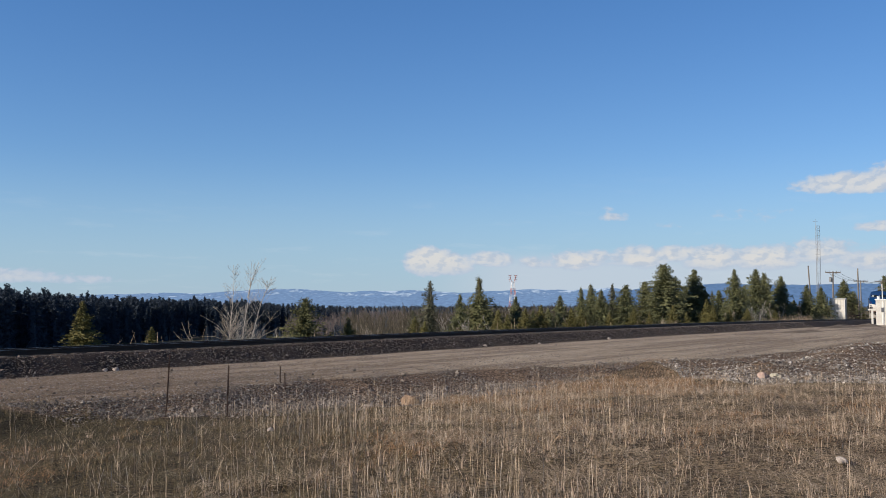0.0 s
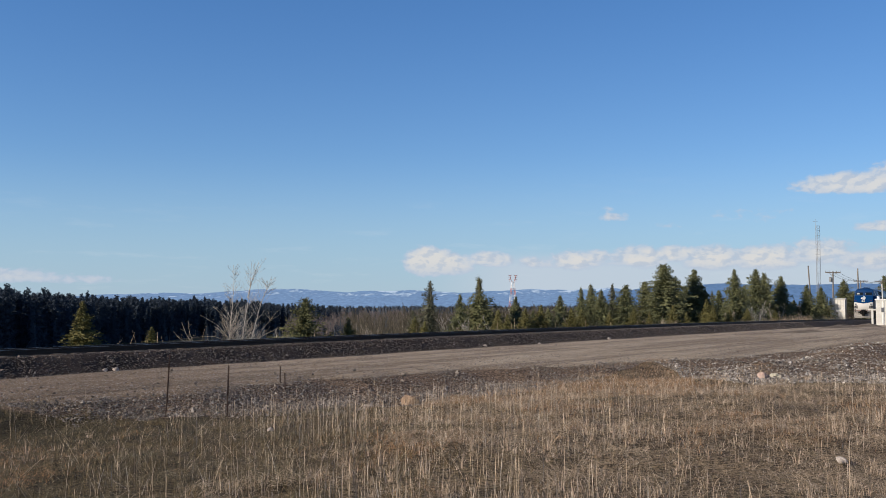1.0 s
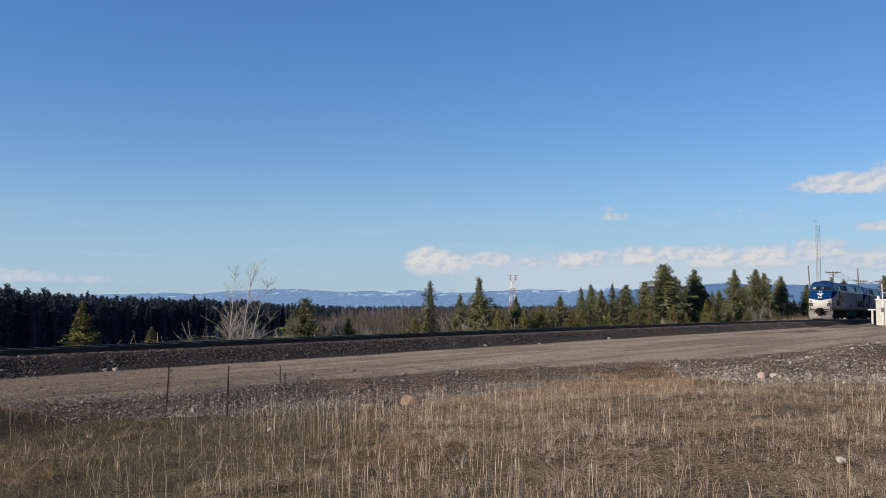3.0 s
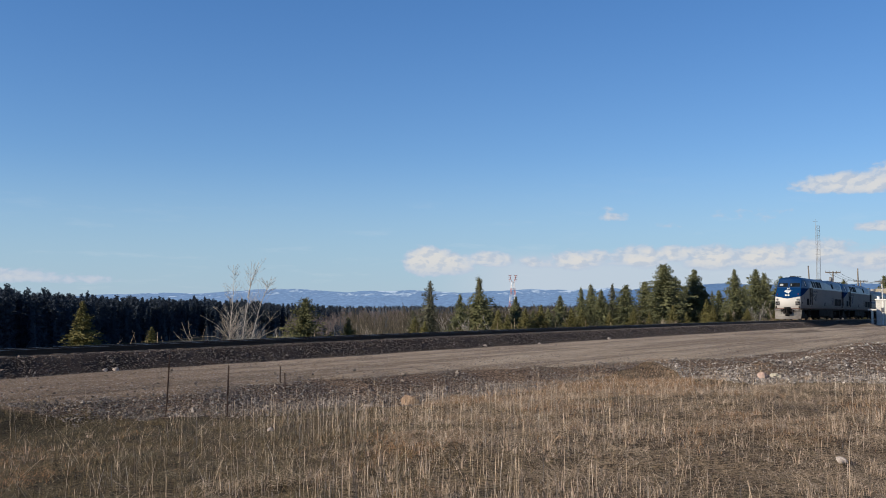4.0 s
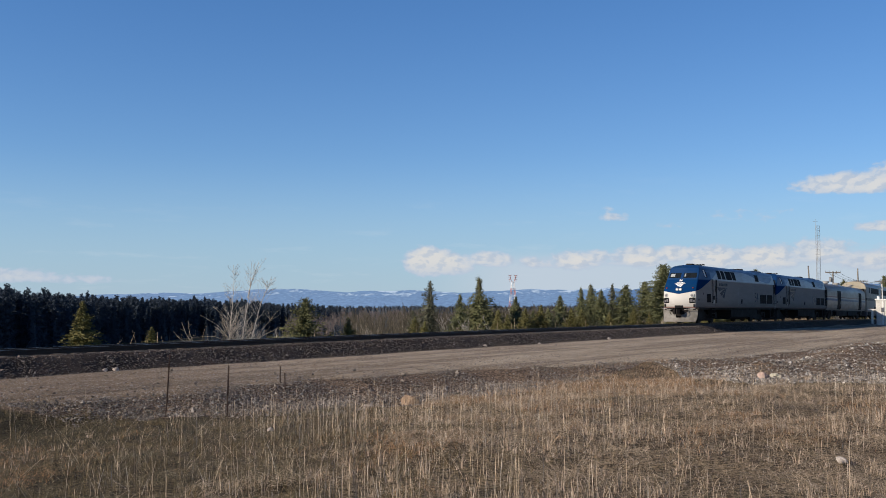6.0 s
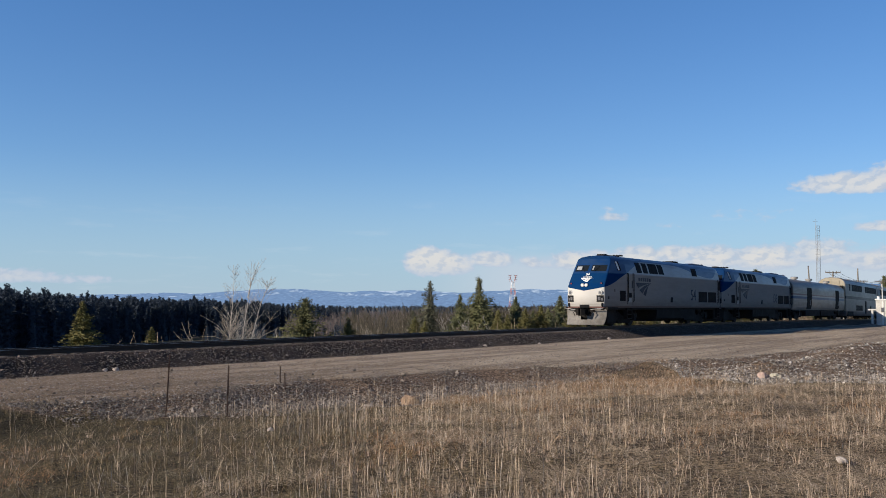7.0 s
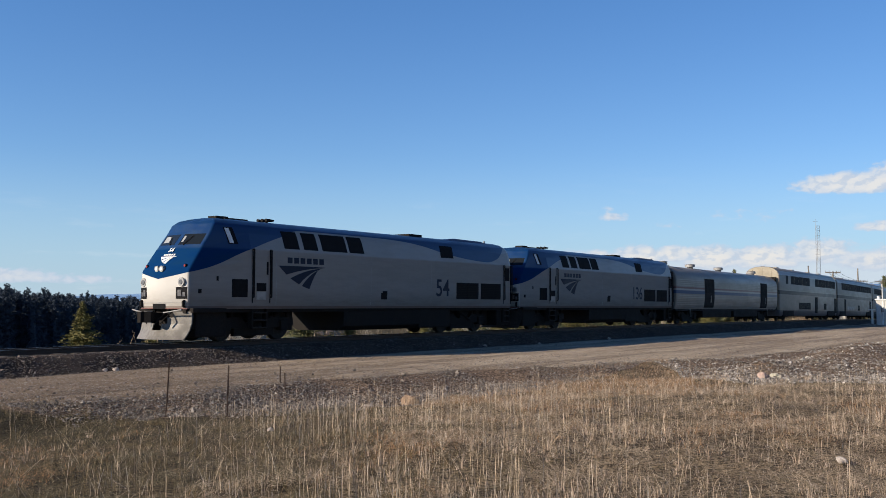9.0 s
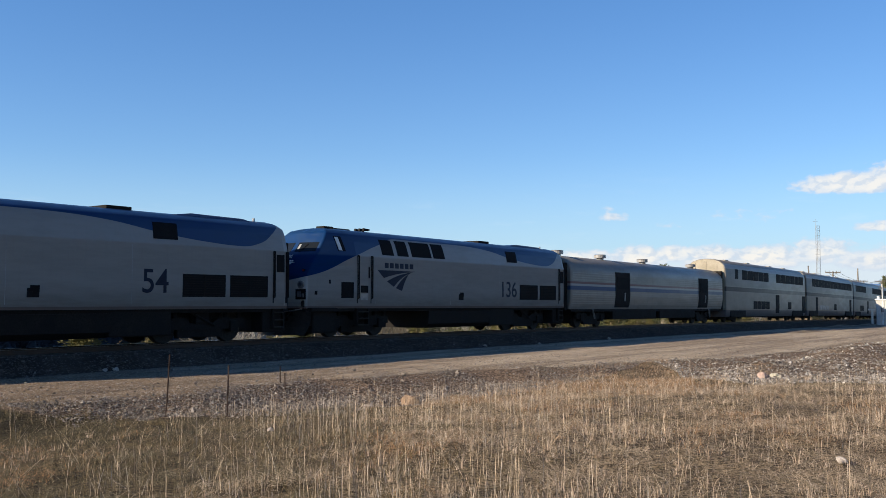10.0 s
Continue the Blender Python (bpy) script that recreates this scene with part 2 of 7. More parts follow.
def fractal(x, y, seed, scale, octaves=4):
    """Smooth value noise on arrays, about -1 to 1."""
    out, amp, tot = np.zeros(np.broadcast(x, y).shape), 1.0, 0.0
    for o in range(octaves):
        fx, fy = x / scale * 2 ** o + seed * 17.3, y / scale * 2 ** o - seed * 9.1
        ix, iy = np.floor(fx), np.floor(fy)
        tx, ty = fx - ix, fy - iy
        tx, ty = tx * tx * (3 - 2 * tx), ty * ty * (3 - 2 * ty)

        def h(a, b):
            v = np.sin(a * 127.1 + b * 311.7 + seed * 74.7 + o * 13.0) * 43758.5453
            return (v - np.floor(v)) * 2 - 1
        out = out + amp * ((h(ix, iy) * (1 - tx) + h(ix + 1, iy) * tx) * (1 - ty) + (h(ix, iy + 1) * (1 - tx) + h(ix + 1, iy + 1) * tx) * ty)
        tot += amp
        amp *= 0.5
    return out / tot


def smooth01(v, lo, hi):
    t = np.clip((v - lo) / (hi - lo), 0.0, 1.0)
    return t * t * (3 - 2 * t)


# ---------------------------------------------------------------- the lie of the land
def road_edge(s):
    """Where the gravel road ends towards the meadow, in metres from the middle of the line."""
    return 9.5 + 5.3 * smooth01(s, -1.0, 20.0) + 2.0 * smooth01(s, 18.0, 45.0) + 0.25 * np.sin(s * 0.9) + 0.15 * np.sin(s * 2.3)


BANK_A = [-0.5, -0.4, -0.28, -0.16, -0.04, 0.067, 0.153, 0.21, 0.234, 0.26, 0.32, 0.38, 0.5]
BANK_Y = [18.3, 18.7, 19.2, 20.4, 21.2, 24.0, 29.0, 33.5, 33.0, 27.5, 24.6, 23.7, 23.4]


def bank_foot(x, y):
    """How far beyond the foot of the rubble bank a point of the ground lies: below 0 is meadow."""
    a = x / np.maximum(y, 0.1)
    return np.where(np.abs(a) < 0.52, y - np.interp(a, BANK_A, BANK_Y), -5.0)


def land(s, u):
    """Height of the ground, with the rail top of the line's crest at 0."""
    s, u = np.asarray(s, dtype=float), np.asarray(u, dtype=float)
    e = road_edge(s)
    base = -bow(np.clip(s, -200, 200), CREST) * (1 - smooth01(u, 12, 30))
    # meadow side
    z = -0.66 + 0 * u
    dip = -0.30 * smooth01(u, e - 0.3, e + 1.6) + 0.42 * smooth01(u, e + 1.5, e + 13.0)
    mound = 0.38 * np.exp(-((s - 16.0) / 7.0) ** 2 - ((u - 18.2) / 1.7) ** 2) + 0.2 * np.exp(-((s - 9.0) / 2.5) ** 2 - ((u - 17.6) / 1.2) ** 2)
    mound = mound - 0.26 * np.exp(-((s + 1.3) / 1.0) ** 2 - ((u - 12.6) / 0.8) ** 2)
    # the eastern heap: a hump, a hollow before it and a small clod
    mound = mound + 0.45 * np.exp(-((s - 21.0) / 8.0) ** 2 - ((u - 18.6) / 1.8) ** 2) + 0.22 * np.exp(-((s - 8.2) / 0.5) ** 2 - ((u - 18.0) / 0.45) ** 2)
    mound = mound - 0.15 * np.exp(-((s - 10.0) / 1.6) ** 2 - ((u - 16.0) / 1.0) ** 2) + 0.10 * fractal(s, u, 13, 1.3, 3) * smooth01(s, 4.0, 8.0) * smooth01(u, e + 0.5, e + 2.0) * (1 - smooth01(u, 22.0, 25.0))
    rough = 0.09 * fractal(s, u, 3, 3.5, 5) * smooth01(u, e, e + 2.0) + 0.03 * fractal(s, u, 5, 2.5, 4)
    meadow = z + dip + mound + rough - 1.2 * smooth01(u, 40, 160) + 0.8 * fractal(s, u, 8, 60.0, 3) * smooth01(u, 35, 80)
    # beyond the line the land falls into a wide wooded valley
    v = -u
    up = smooth01(s, 70, 115)
    fall = -0.9 + 0.4 * up - 0.9 * smooth01(v, 3.2, 7.0) * (1 - up) - 0.2 * up * smooth01(v, 3.2, 30.0)
    fall = fall - 9.5 * smooth01(v, 7.0 + 20 * up, 75.0 + 90 * up)
    fall = fall + 1.2 * fractal(s, u, 4, 45.0, 4) * smooth01(v, 8.0, 60.0) + 0.12 * fractal(s, u, 6, 4.0, 4) * smooth01(v, 3.0, 6.0)
    fall = fall + np.where(v > 500, 10.0 * fractal(s, u, 7, 700.0, 3) * smooth01(v, 600, 1500), 0)
    bed = -0.66 - 0.30 * smooth01(v, 0.0, 3.2)
    out = np.where(u > 0, meadow, np.where(v < 3.2, bed, fall))
    return out + base


def land_xy(x, y):
    return land(*rail_frame(np.asarray(x, dtype=float), np.asarray(y, dtype=float)))


def spread(lo, hi, step, far, grow=1.13):
    """Even steps from lo to hi, then ever longer ones out to far on both sides."""
    mid = list(np.arange(lo, hi + step * 0.5, step))
    up, d, v = [], step, hi
    while v < far:
        d *= grow
        v += d
        up.append(v)
    down, d, v = [], step, lo
    while v > -far:
        d *= grow
        v -= d
        down.append(v)
    return np.array(down[::-1] + mid + up)


def sheet(name, S, U, Z, mat, smooth=True, attrs=None):
    """A grid over the line's own coordinates: S, U, Z are arrays of one shape."""
    lat = 1.53 - U + bow(S, BEND)
    v = np.stack([X0 + S * ST - lat * CT, Y0 + S * CT + lat * ST, Z], axis=-1).reshape(-1, 3)
    a, b = S.shape
    i = np.arange(a * b).reshape(a, b)
    f = np.stack([i[:-1, :-1], i[1:, :-1], i[1:, 1:], i[:-1, 1:]], axis=-1).reshape(-1, 4)[:, ::-1]
    me = mesh_of(name, v, f, [mat], smooth)
    for key, val in (attrs or {}).items():
        me.attributes.new(key, "FLOAT", "POINT").data.foreach_set("value", np.asarray(val, dtype=np.float32).ravel())
    return new(name, me)


def build_land():
    s = np.concatenate([spread(-30, 60, 0.5, 4600, 1.09)])
    u = spread(-5.5, 27.0, 0.16, 4600, 1.12)
    S, U = np.meshgrid(s, u, indexing="ij")
    e = road_edge(S)
    lat = 1.53 - U + bow(S, BEND)
    x, y = X0 + S * ST - lat * CT, Y0 + S * CT + lat * ST
    inside = bank_foot(x, y) > -4.9
    grit = np.where(inside, smooth01(bank_foot(x, y), -0.7, 0.6), 1 - smooth01(U, e + 0.4, e + 2.0))
    ob = sheet("ground", S, U, land(S, U) - 0.02 * (U < e - 0.2), M_GROUND, True, {"grit": np.where(U > -4.0, grit, 0), "valley": smooth01(-U, 5, 14)})
    tagged(ob, "dry straw-coloured meadow sloping into a wooded valley", "ground", kind="structure")
    # the road lies between the foot of the ballast and the rubble
    s = spread(-45, 70, 0.5, 1500, 1.1)
    S = np.repeat(s[:, None], 90, axis=1)
    f = np.linspace(0, 1, 90)[None, :]
    e = road_edge(S) + 0.2 * fractal(S, S * 0, 2, 1.1, 3)
    U = 2.55 + (e - 2.55) * f
    crown = 0.05 * np.sin(np.pi * f) - 0.025 * np.exp(-((f - 0.33) / 0.05) ** 2) - 0.025 * np.exp(-((f - 0.62) / 0.05) ** 2)
    edge = 0.03 * np.minimum(1, np.minimum(f, 1 - f) * 14)
    Z = land(S, U) + crown * 0.8 + edge + 0.012 * fractal(S, U, 9, 0.8, 3)
    # wheel ruts in the softer western stretch
    wind = 0.25 * np.sin(S * 0.21) + 0.1 * np.sin(S * 0.57 + 1.0)
    soft = 1 - smooth01(S, -3.0, 9.0)
    rut = sum(w * np.exp(-((U - u0 - wind) / 0.16) ** 2) for u0, w in ((8.55, 1.0), (8.0, 0.7), (6.4, 0.45), (4.6, 0.35))) * soft * np.clip(0.65 + 0.6 * fractal(S, U * 0, 12, 0.35, 3), 0.1, 1.3)
    Z = Z - 0.06 * rut
    tagged(sheet("road", S, U, Z, M_ROAD, True, {"across": U * 1.1, "down": S * 0.05, "rut": rut}), "brown packed gravel access road beside the railway", "road", kind="structure")
    # ballast bed
    s = spread(-45, 110, 0.4, 600, 1.1)
    prof = [(-3.4, -1.15), (-2.9, -0.85), (-2.1, -0.34), (-1.7, -0.2), (-1.3, -0.185), (0, -0.19), (1.3, -0.185), (1.65, -0.2), (1.95, -0.32), (2.35, -0.5), (2.7, -0.64), (3.0, -0.72)]
    pu, pz = np.array(prof).T
    S, U = np.meshgrid(s, pu, indexing="ij")
    Z = pz[None, :] - bow(S, CREST) + 0.035 * fractal(S, U, 11, 0.5, 3)
    tagged(sheet("ballast_bed", S, U, Z, M_BED, True), "dark brown crushed-stone ballast bed under the rails", "ballast", kind="structure")


build_land()


def build_track():
    tr = tagged(new("railway_track"), "single railway track with rusty rails on dark timber ties", "railway track", kind="structure")
    ss = spread(-40, 130, 2.0, 420, 1.15)
    prof = [(-0.037, 0.0), (-0.037, -0.035), (-0.009, -0.05), (-0.009, -0.15), (-0.07, -0.165), (-0.07, -0.178), (0.07, -0.178), (0.07, -0.165), (0.009, -0.15), (0.009, -0.05), (0.037, -0.035), (0.037, 0.0)]
    for side, drop in ((-0.755, -0.05), (0.755, -0.02)):
        v, f, mi = [], [], []
        n = len(prof)
        for s in ss:
            v += [along(s, side + a, b + drop) for a, b in prof]
        for i in range(len(ss) - 1):
            for j in range(n):
                q = (j + 1) % n
                f.append((i * n + j, i * n + q, (i + 1) * n + q, (i + 1) * n + j))
                mi.append(1 if j == n - 1 else 0)
        new("rail", mesh_of("rail", v, f, [M_RAIL, M_RAILTOP], False, mi)).parent = tr
    bm = fresh()
    box(bm, -0.115, 0.115, -1.3, 1.3, -0.36, -0.165, 0.01)
    tie = part("sleeper", bm, M_TIE, tr)
    first = True
    for i in range(290):
        s = -34 + i * 0.55
        x, y, z = along(s)
        o = tie if first else tie.copy()
        if not first:
            scene.collection.objects.link(o)
        first = False
        o.matrix_basis = pose(x, y, z + random.uniform(-0.01, 0.006), 0, 0, -math.degrees(THETA - BEND * s) + 90 + random.uniform(-0.8, 0.8))


build_track()


# ---------------------------------------------------------------- the train
def paint_build(k, p):
    """Silver flanks under a blue back; the edge between them sweeps up from the nose and dips again near the tail."""
    xyz = k.n("ShaderNodeSeparateXYZ", {0: p})
    x, y, z = xyz.outputs
    d = k.m("SUBTRACT", 10.515, x)
    fc = k.n("ShaderNodeFloatCurve", {1: k.m("DIVIDE", d, 21.0)})
    pts = [(0.0, 2.26), (0.62, 2.28), (0.94, 2.31), (3.5, 3.2), (5.0, 3.68), (6.2, 3.97), (11.0, 3.95), (13.0, 3.84), (15.3, 3.5), (17.0, 3.32), (18.5, 3.25), (19.3, 3.38), (20.0, 3.75), (20.6, 4.2), (21.0, 4.4)]
    cv = fc.mapping.curves[0]
    while len(cv.points) < len(pts):
        cv.points.new(0.5, 0.5)
    for q, (a, b) in zip(cv.points, pts):
        q.location = (a / 21.0, b / 5.0)
        q.handle_type = "AUTO_CLAMPED"
    fc.mapping.update()
    edge = k.m("MULTIPLY", fc.outputs[0], 5.0)
    # on the nose the pale silver rises to the corners and the blue dips to a point in the middle
    mid = k.m("SUBTRACT", 1.0, k.m("DIVIDE", k.m("ABSOLUTE", y), 1.18), clamp=True)
    edge = k.m("SUBTRACT", edge, k.m("MULTIPLY", k.m("MULTIPLY", mid, 0.19), k.ramp(x, 9.3, 9.6)))
    blue = k.ramp(k.m("SUBTRACT", z, edge), -0.008, 0.008)
    grime = k.noise(k.n("ShaderNodeMapping", {"Vector": p, "Scale": (0.5, 1.0, 3.0)}).outputs[0], 1.6, 6.0, 0.65)
    streak = k.noise(k.n("ShaderNodeMapping", {"Vector": p, "Scale": (6.0, 6.0, 0.35)}).outputs[0], 1.2, 4.0, 0.6)
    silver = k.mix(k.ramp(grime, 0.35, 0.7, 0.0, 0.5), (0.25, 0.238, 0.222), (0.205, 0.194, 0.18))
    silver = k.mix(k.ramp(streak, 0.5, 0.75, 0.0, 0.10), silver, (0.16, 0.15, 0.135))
    # same silver, painted paler on the sunlit nose than on the shaded flanks
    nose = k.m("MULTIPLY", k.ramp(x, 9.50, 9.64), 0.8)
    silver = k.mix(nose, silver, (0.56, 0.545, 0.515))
    deep = k.mix(k.ramp(grime, 0.35, 0.7), (0.003, 0.028, 0.10), (0.005, 0.032, 0.094))
    col = k.mix(blue, silver, deep)
    sill = k.m("MULTIPLY", k.ramp(z, 1.19, 1.2, 1.0, 0.0), k.ramp(z, 1.11, 1.12))
    col = k.mix(k.m("MULTIPLY", sill, 0.6), col, (0.10, 0.045, 0.035))
    col = k.mix(k.ramp(z, 1.1, 1.115, 1.0, 0.0), col, (0.02, 0.02, 0.022))
    low = k.m("MULTIPLY", k.ramp(z, 2.0, 1.1, 0.0, 0.5), k.ramp(grime, 0.2, 0.7, 0.55, 1.0))
    col = k.mix(low, col, (0.095, 0.07, 0.05))
    return col, grime, k.ramp(grime, 0.3, 0.7, 0.34, 0.48), 0.0, k.m("MULTIPLY", k.ramp(z, 3.1, 3.22), 0.38)


def fluted_build(tone, bands):
    """Bare stainless steel with dust; bands are stripes between two heights."""
    def build(k, p):
        xyz = k.n("ShaderNodeSeparateXYZ", {0: p})
        z = xyz.outputs[2]
        grime = k.noise(k.n("ShaderNodeMapping", {"Vector": p, "Scale": (0.6, 1.0, 2.0)}).outputs[0], 1.1, 6.0, 0.65)
        streak = k.noise(k.n("ShaderNodeMapping", {"Vector": p, "Scale": (4.0, 4.0, 0.3)}).outputs[0], 1.2, 4.0, 0.6)
        col = k.mix(k.ramp(grime, 0.3, 0.75), tone, tuple(c * 0.86 for c in tone))
        col = k.mix(k.ramp(streak, 0.48, 0.75, 0.0, 0.3), col, tuple(c * 0.62 for c in tone))
        for lo, hi, c in bands:
            f = k.m("MULTIPLY", k.ramp(z, lo - 0.006, lo + 0.006), k.ramp(z, hi - 0.006, hi + 0.006, 1.0, 0.0))
            col = k.mix(f, col, c)
        return col, streak, k.ramp(grime, 0.3, 0.7, 0.4, 0.5)
    return build


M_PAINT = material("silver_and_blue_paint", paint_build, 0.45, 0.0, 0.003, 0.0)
M_STEEL_BAG = material("ribbed_stainless", fluted_build((0.235, 0.215, 0.19), [(2.42, 2.54, (0.16, 0.085, 0.08)), (2.30, 2.42, (0.27, 0.26, 0.25)), (2.08, 2.30, (0.05, 0.075, 0.14))]), 0.42, 0.2, 0.001, 0.25)
M_STEEL_SUP = material("coach_stainless", fluted_build((0.25, 0.222, 0.185), [(2.40, 2.74, (0.07, 0.062, 0.055)), (2.74, 2.80, (0.27, 0.24, 0.2)), (4.12, 4.5, (0.34, 0.33, 0.31)), (0.0, 0.95, (0.10, 0.095, 0.10))]), 0.42, 0.15, 0.002, 0.25)
M_STEEL_END = mottled("cream_end_wall", (0.32, 0.28, 0.21), (0.26, 0.225, 0.165), 1.2, 0.55, 0.0, 0.003, 20.0)
M_BLACK = mottled("grimy_black_iron", (0.012, 0.011, 0.011), (0.022, 0.019, 0.017), 2.5, 0.85, 0.0, 0.006, 18.0, None, 0.12)
M_DARK = mottled("dark_recess", (0.010, 0.010, 0.011), (0.016, 0.016, 0.018), 3.0, 0.75, 0.0, 0.002, 30.0, None, 0.05)
M_PLOW = mottled("scuffed_plough_steel", (0.19, 0.175, 0.155), (0.11, 0.10, 0.088), 2.6, 0.6, 0.0, 0.006, 16.0, (0.13, 0.10, 0.08))
M_SILVER = mottled("silver_paint", (0.30, 0.29, 0.28), (0.24, 0.23, 0.22), 2.0, 0.4, 0.0, 0.002, 25.0)
M_NAVY = mottled("navy_lettering", (0.010, 0.016, 0.034), (0.014, 0.02, 0.04), 5.0, 0.5, 0.0, 0.001, 40.0, None, 0.1)
M_WHITE = mottled("white_paint", (0.78, 0.78, 0.76), (0.68, 0.67, 0.65), 3.0, 0.5, 0.0, 0.002, 30.0)
M_BLUEROOF = mottled("blue_roof_paint", (0.012, 0.06, 0.19), (0.02, 0.06, 0.15), 1.5, 0.5, 0.0, 0.003, 20.0)
M_GREY = mottled("grey_galvanised", (0.30, 0.30, 0.30), (0.22, 0.22, 0.22), 3.0, 0.5, 0.5, 0.003, 30.0)
M_TYRE = mottled("worn_wheel_steel", (0.022, 0.02, 0.018), (0.04, 0.034, 0.03), 4.0, 0.8, 0.0, 0.003, 20.0, None, 0.15)


def glass_build(k, p):
    return (0.012, 0.015, 0.018), None, None


M_GLASS = material("tinted_glass", glass_build, 0.1, 0.0, 0.0, 0.22)
M_REDLENS = mottled("red_lens", (0.30, 0.03, 0.03), (0.22, 0.025, 0.025), 8.0, 0.25, 0.0, 0.001, 30.0)
M_SILL = mottled("dull_red_paint", (0.15, 0.055, 0.045), (0.11, 0.045, 0.04), 4.0, 0.6, 0.0, 0.001, 30.0)
M_PANE_LIGHT = mottled("painted_pane_light", (0.34, 0.35, 0.36), (0.26, 0.27, 0.28), 3.0, 0.7, 0.0, 0.001, 20.0)


def lamp_material(name, strength, tint):
    mt = bpy.data.materials.new(name)
    mt.use_nodes = True
    k = Nodes(mt.node_tree)
    b = k.n("ShaderNodeBsdfPrincipled", {"Base Color": (0.45, 0.45, 0.44, 1), "Roughness": 0.15, "Emission Color": (*tint, 1), "Emission Strength": strength})
    k.t.links.new(b.outputs[0], k.n("ShaderNodeOutputMaterial").inputs[0])
    return mt


M_PANE = mottled("dark_tinted_pane", (0.012, 0.013, 0.016), (0.018, 0.02, 0.023), 2.0, 0.6, 0.0, 0.0005, 30.0, None, 0.03)
M_LAMP = lamp_material("lit_headlight", 0.22, (1.0, 0.95, 0.86))
M_DIM = mottled("clear_lens", (0.10, 0.10, 0.11), (0.16, 0.16, 0.17), 9.0, 0.15, 0.0, 0.001, 30.0, None, 0.5)

# half outline of the body: height, half width
SECTION = [(1.10, 1.50), (1.75, 1.53), (2.36, 1.53), (2.75, 1.53), (3.16, 1.52), (3.72, 1.37), (4.00, 1.24), (4.15, 0.95), (4.25, 0.5), (4.28, 0.0)]
CREASE = [(0.93, 1.19), (0.91, 1.21), (0.94, 1.20), (1.20, 1.18), (1.50, 1.16), (1.92, 1.12), (2.08, 1.09), (2.22, 0.94), (2.45, 0.55), (2.55, 0.0)]
CREASE_Z = [1.10, 1.75, 2.36, 2.75, 3.16, 3.72, 4.00, 4.14, 4.23, 4.26]
BOW = [0.24, 0.26, 0.26, 0.24, 0.21, 0.18, 0.14]
HALF = 10.515


def flank(z, d=9.0):
    """Half width of the body at a height, d metres behind the front coupler: the cab tapers towards the nose."""
    w = float(np.interp(z, [a for a, b in SECTION], [b for a, b in SECTION]))
    if d < 3.4:
        c, v = [float(np.interp(z, CREASE_Z, [q[j] for q in CREASE])) for j in (0, 1)]
        w = v + (w - v) * min(max((d - c) / (3.4 - c), 0.0), 1.0)
    return w


def slab(bm, d0, d1, z0, z1, proud=0.012, deep=0.03, half=HALF, side=1, lean=0.0, width=None, mi=0):
    """A thin panel that follows the flank, between two distances from the front coupler and two heights."""
    fl = width or flank
    zs = [z0] + [z for z, w in (width.sec if width else SECTION) if z0 + 0.01 < z < z1 - 0.01] + [z1]
    q = []
    for z in zs:
        f = (z1 - z) / (z1 - z0) * lean
        q.append([bm.verts.new((half - d - f, side * (fl(z, d + f) + off), z)) for off, d in ((proud, d0), (proud, d1), (-deep, d1), (-deep, d0))])
    for a, b in zip(q, q[1:]):
        for i in range(4):
            j = (i + 1) % 4
            bm.faces.new((a[i], a[j], b[j], b[i])).material_index = mi
    bm.faces.new(q[0]).material_index = mi
    bm.faces.new(q[-1][::-1]).material_index = mi
    return q


def wheelset(parent, x, r=0.52):
    bm = fresh()
    for s in (-1, 1):
        rod(bm, (0, s * 0.70, 0), (0, s * 0.83, 0), r, 28)
        rod(bm, (0, s * 0.66, 0), (0, s * 0.70, 0), r + 0.03, 28)
        rod(bm, (0, s * 0.83, 0), (0, s * 0.86, 0), r * 0.34, 14)
        for a in range(4):
            c, q = math.cos(a * math.pi / 2) * r * 0.6, math.sin(a * math.pi / 2) * r * 0.6
            rod(bm, (c, s * 0.83, q), (c, s * 0.845, q), 0.06, 8)
    rod(bm, (0, -0.7, 0), (0, 0.7, 0), 0.09, 12)
    return part("wheelset", bm, M_TYRE, parent, at=pose(x, 0, r))


def truck(parent, x, base=2.74, r=0.52, heavy=True):
    bm = fresh()
    b = base / 2
    for s in (-1, 1):
        y0, y1 = sorted((s * 0.90, s * 1.08))
        prism(bm, [(-b - 0.55, 0.50), (-b - 0.5, 0.78), (-0.75, 0.82), (-0.45, 0.62), (0.45, 0.62), (0.75, 0.82), (b + 0.5, 0.78), (b + 0.55, 0.50), (0.7, 0.40), (-0.7, 0.40)], 1, y0, y1)
        for a in (-b, b):
            box(bm, a - 0.17, a + 0.17, *sorted((s * 0.88, s * 1.16)), 0.33, 0.70, 0.03)
            for q in (-0.3, 0.3):
                rod(bm, (a + q, s * 1.0, 0.62), (a + q, s * 1.0, 0.98), 0.085, 10)
        rod(bm, (-0.5, s * 1.13, 0.55), (0.55, s * 1.13, 1.0), 0.045, 8)
        box(bm, -0.28, 0.28, *sorted((s * 0.95, s * 1.12)), 0.62, 1.04, 0.03)
    box(bm, -0.3, 0.3, -1.0, 1.0, 0.62, 1.05, 0.04)
    box(bm, -b - 0.3, b + 0.3, -0.58, 0.58, 0.22, 0.95, 0.05)
    for s in (-1, 1):
        box(bm, -b + 0.42, b - 0.42, *sorted((s * 0.84, s * 1.02)), 0.16, 0.6, 0.03)
    t = part("bogie", bm, M_BLACK, parent, "grimy black two-axle bogie", at=pose(x, 0, 0))
    return [wheelset(t, -b, r), wheelset(t, b, r)]


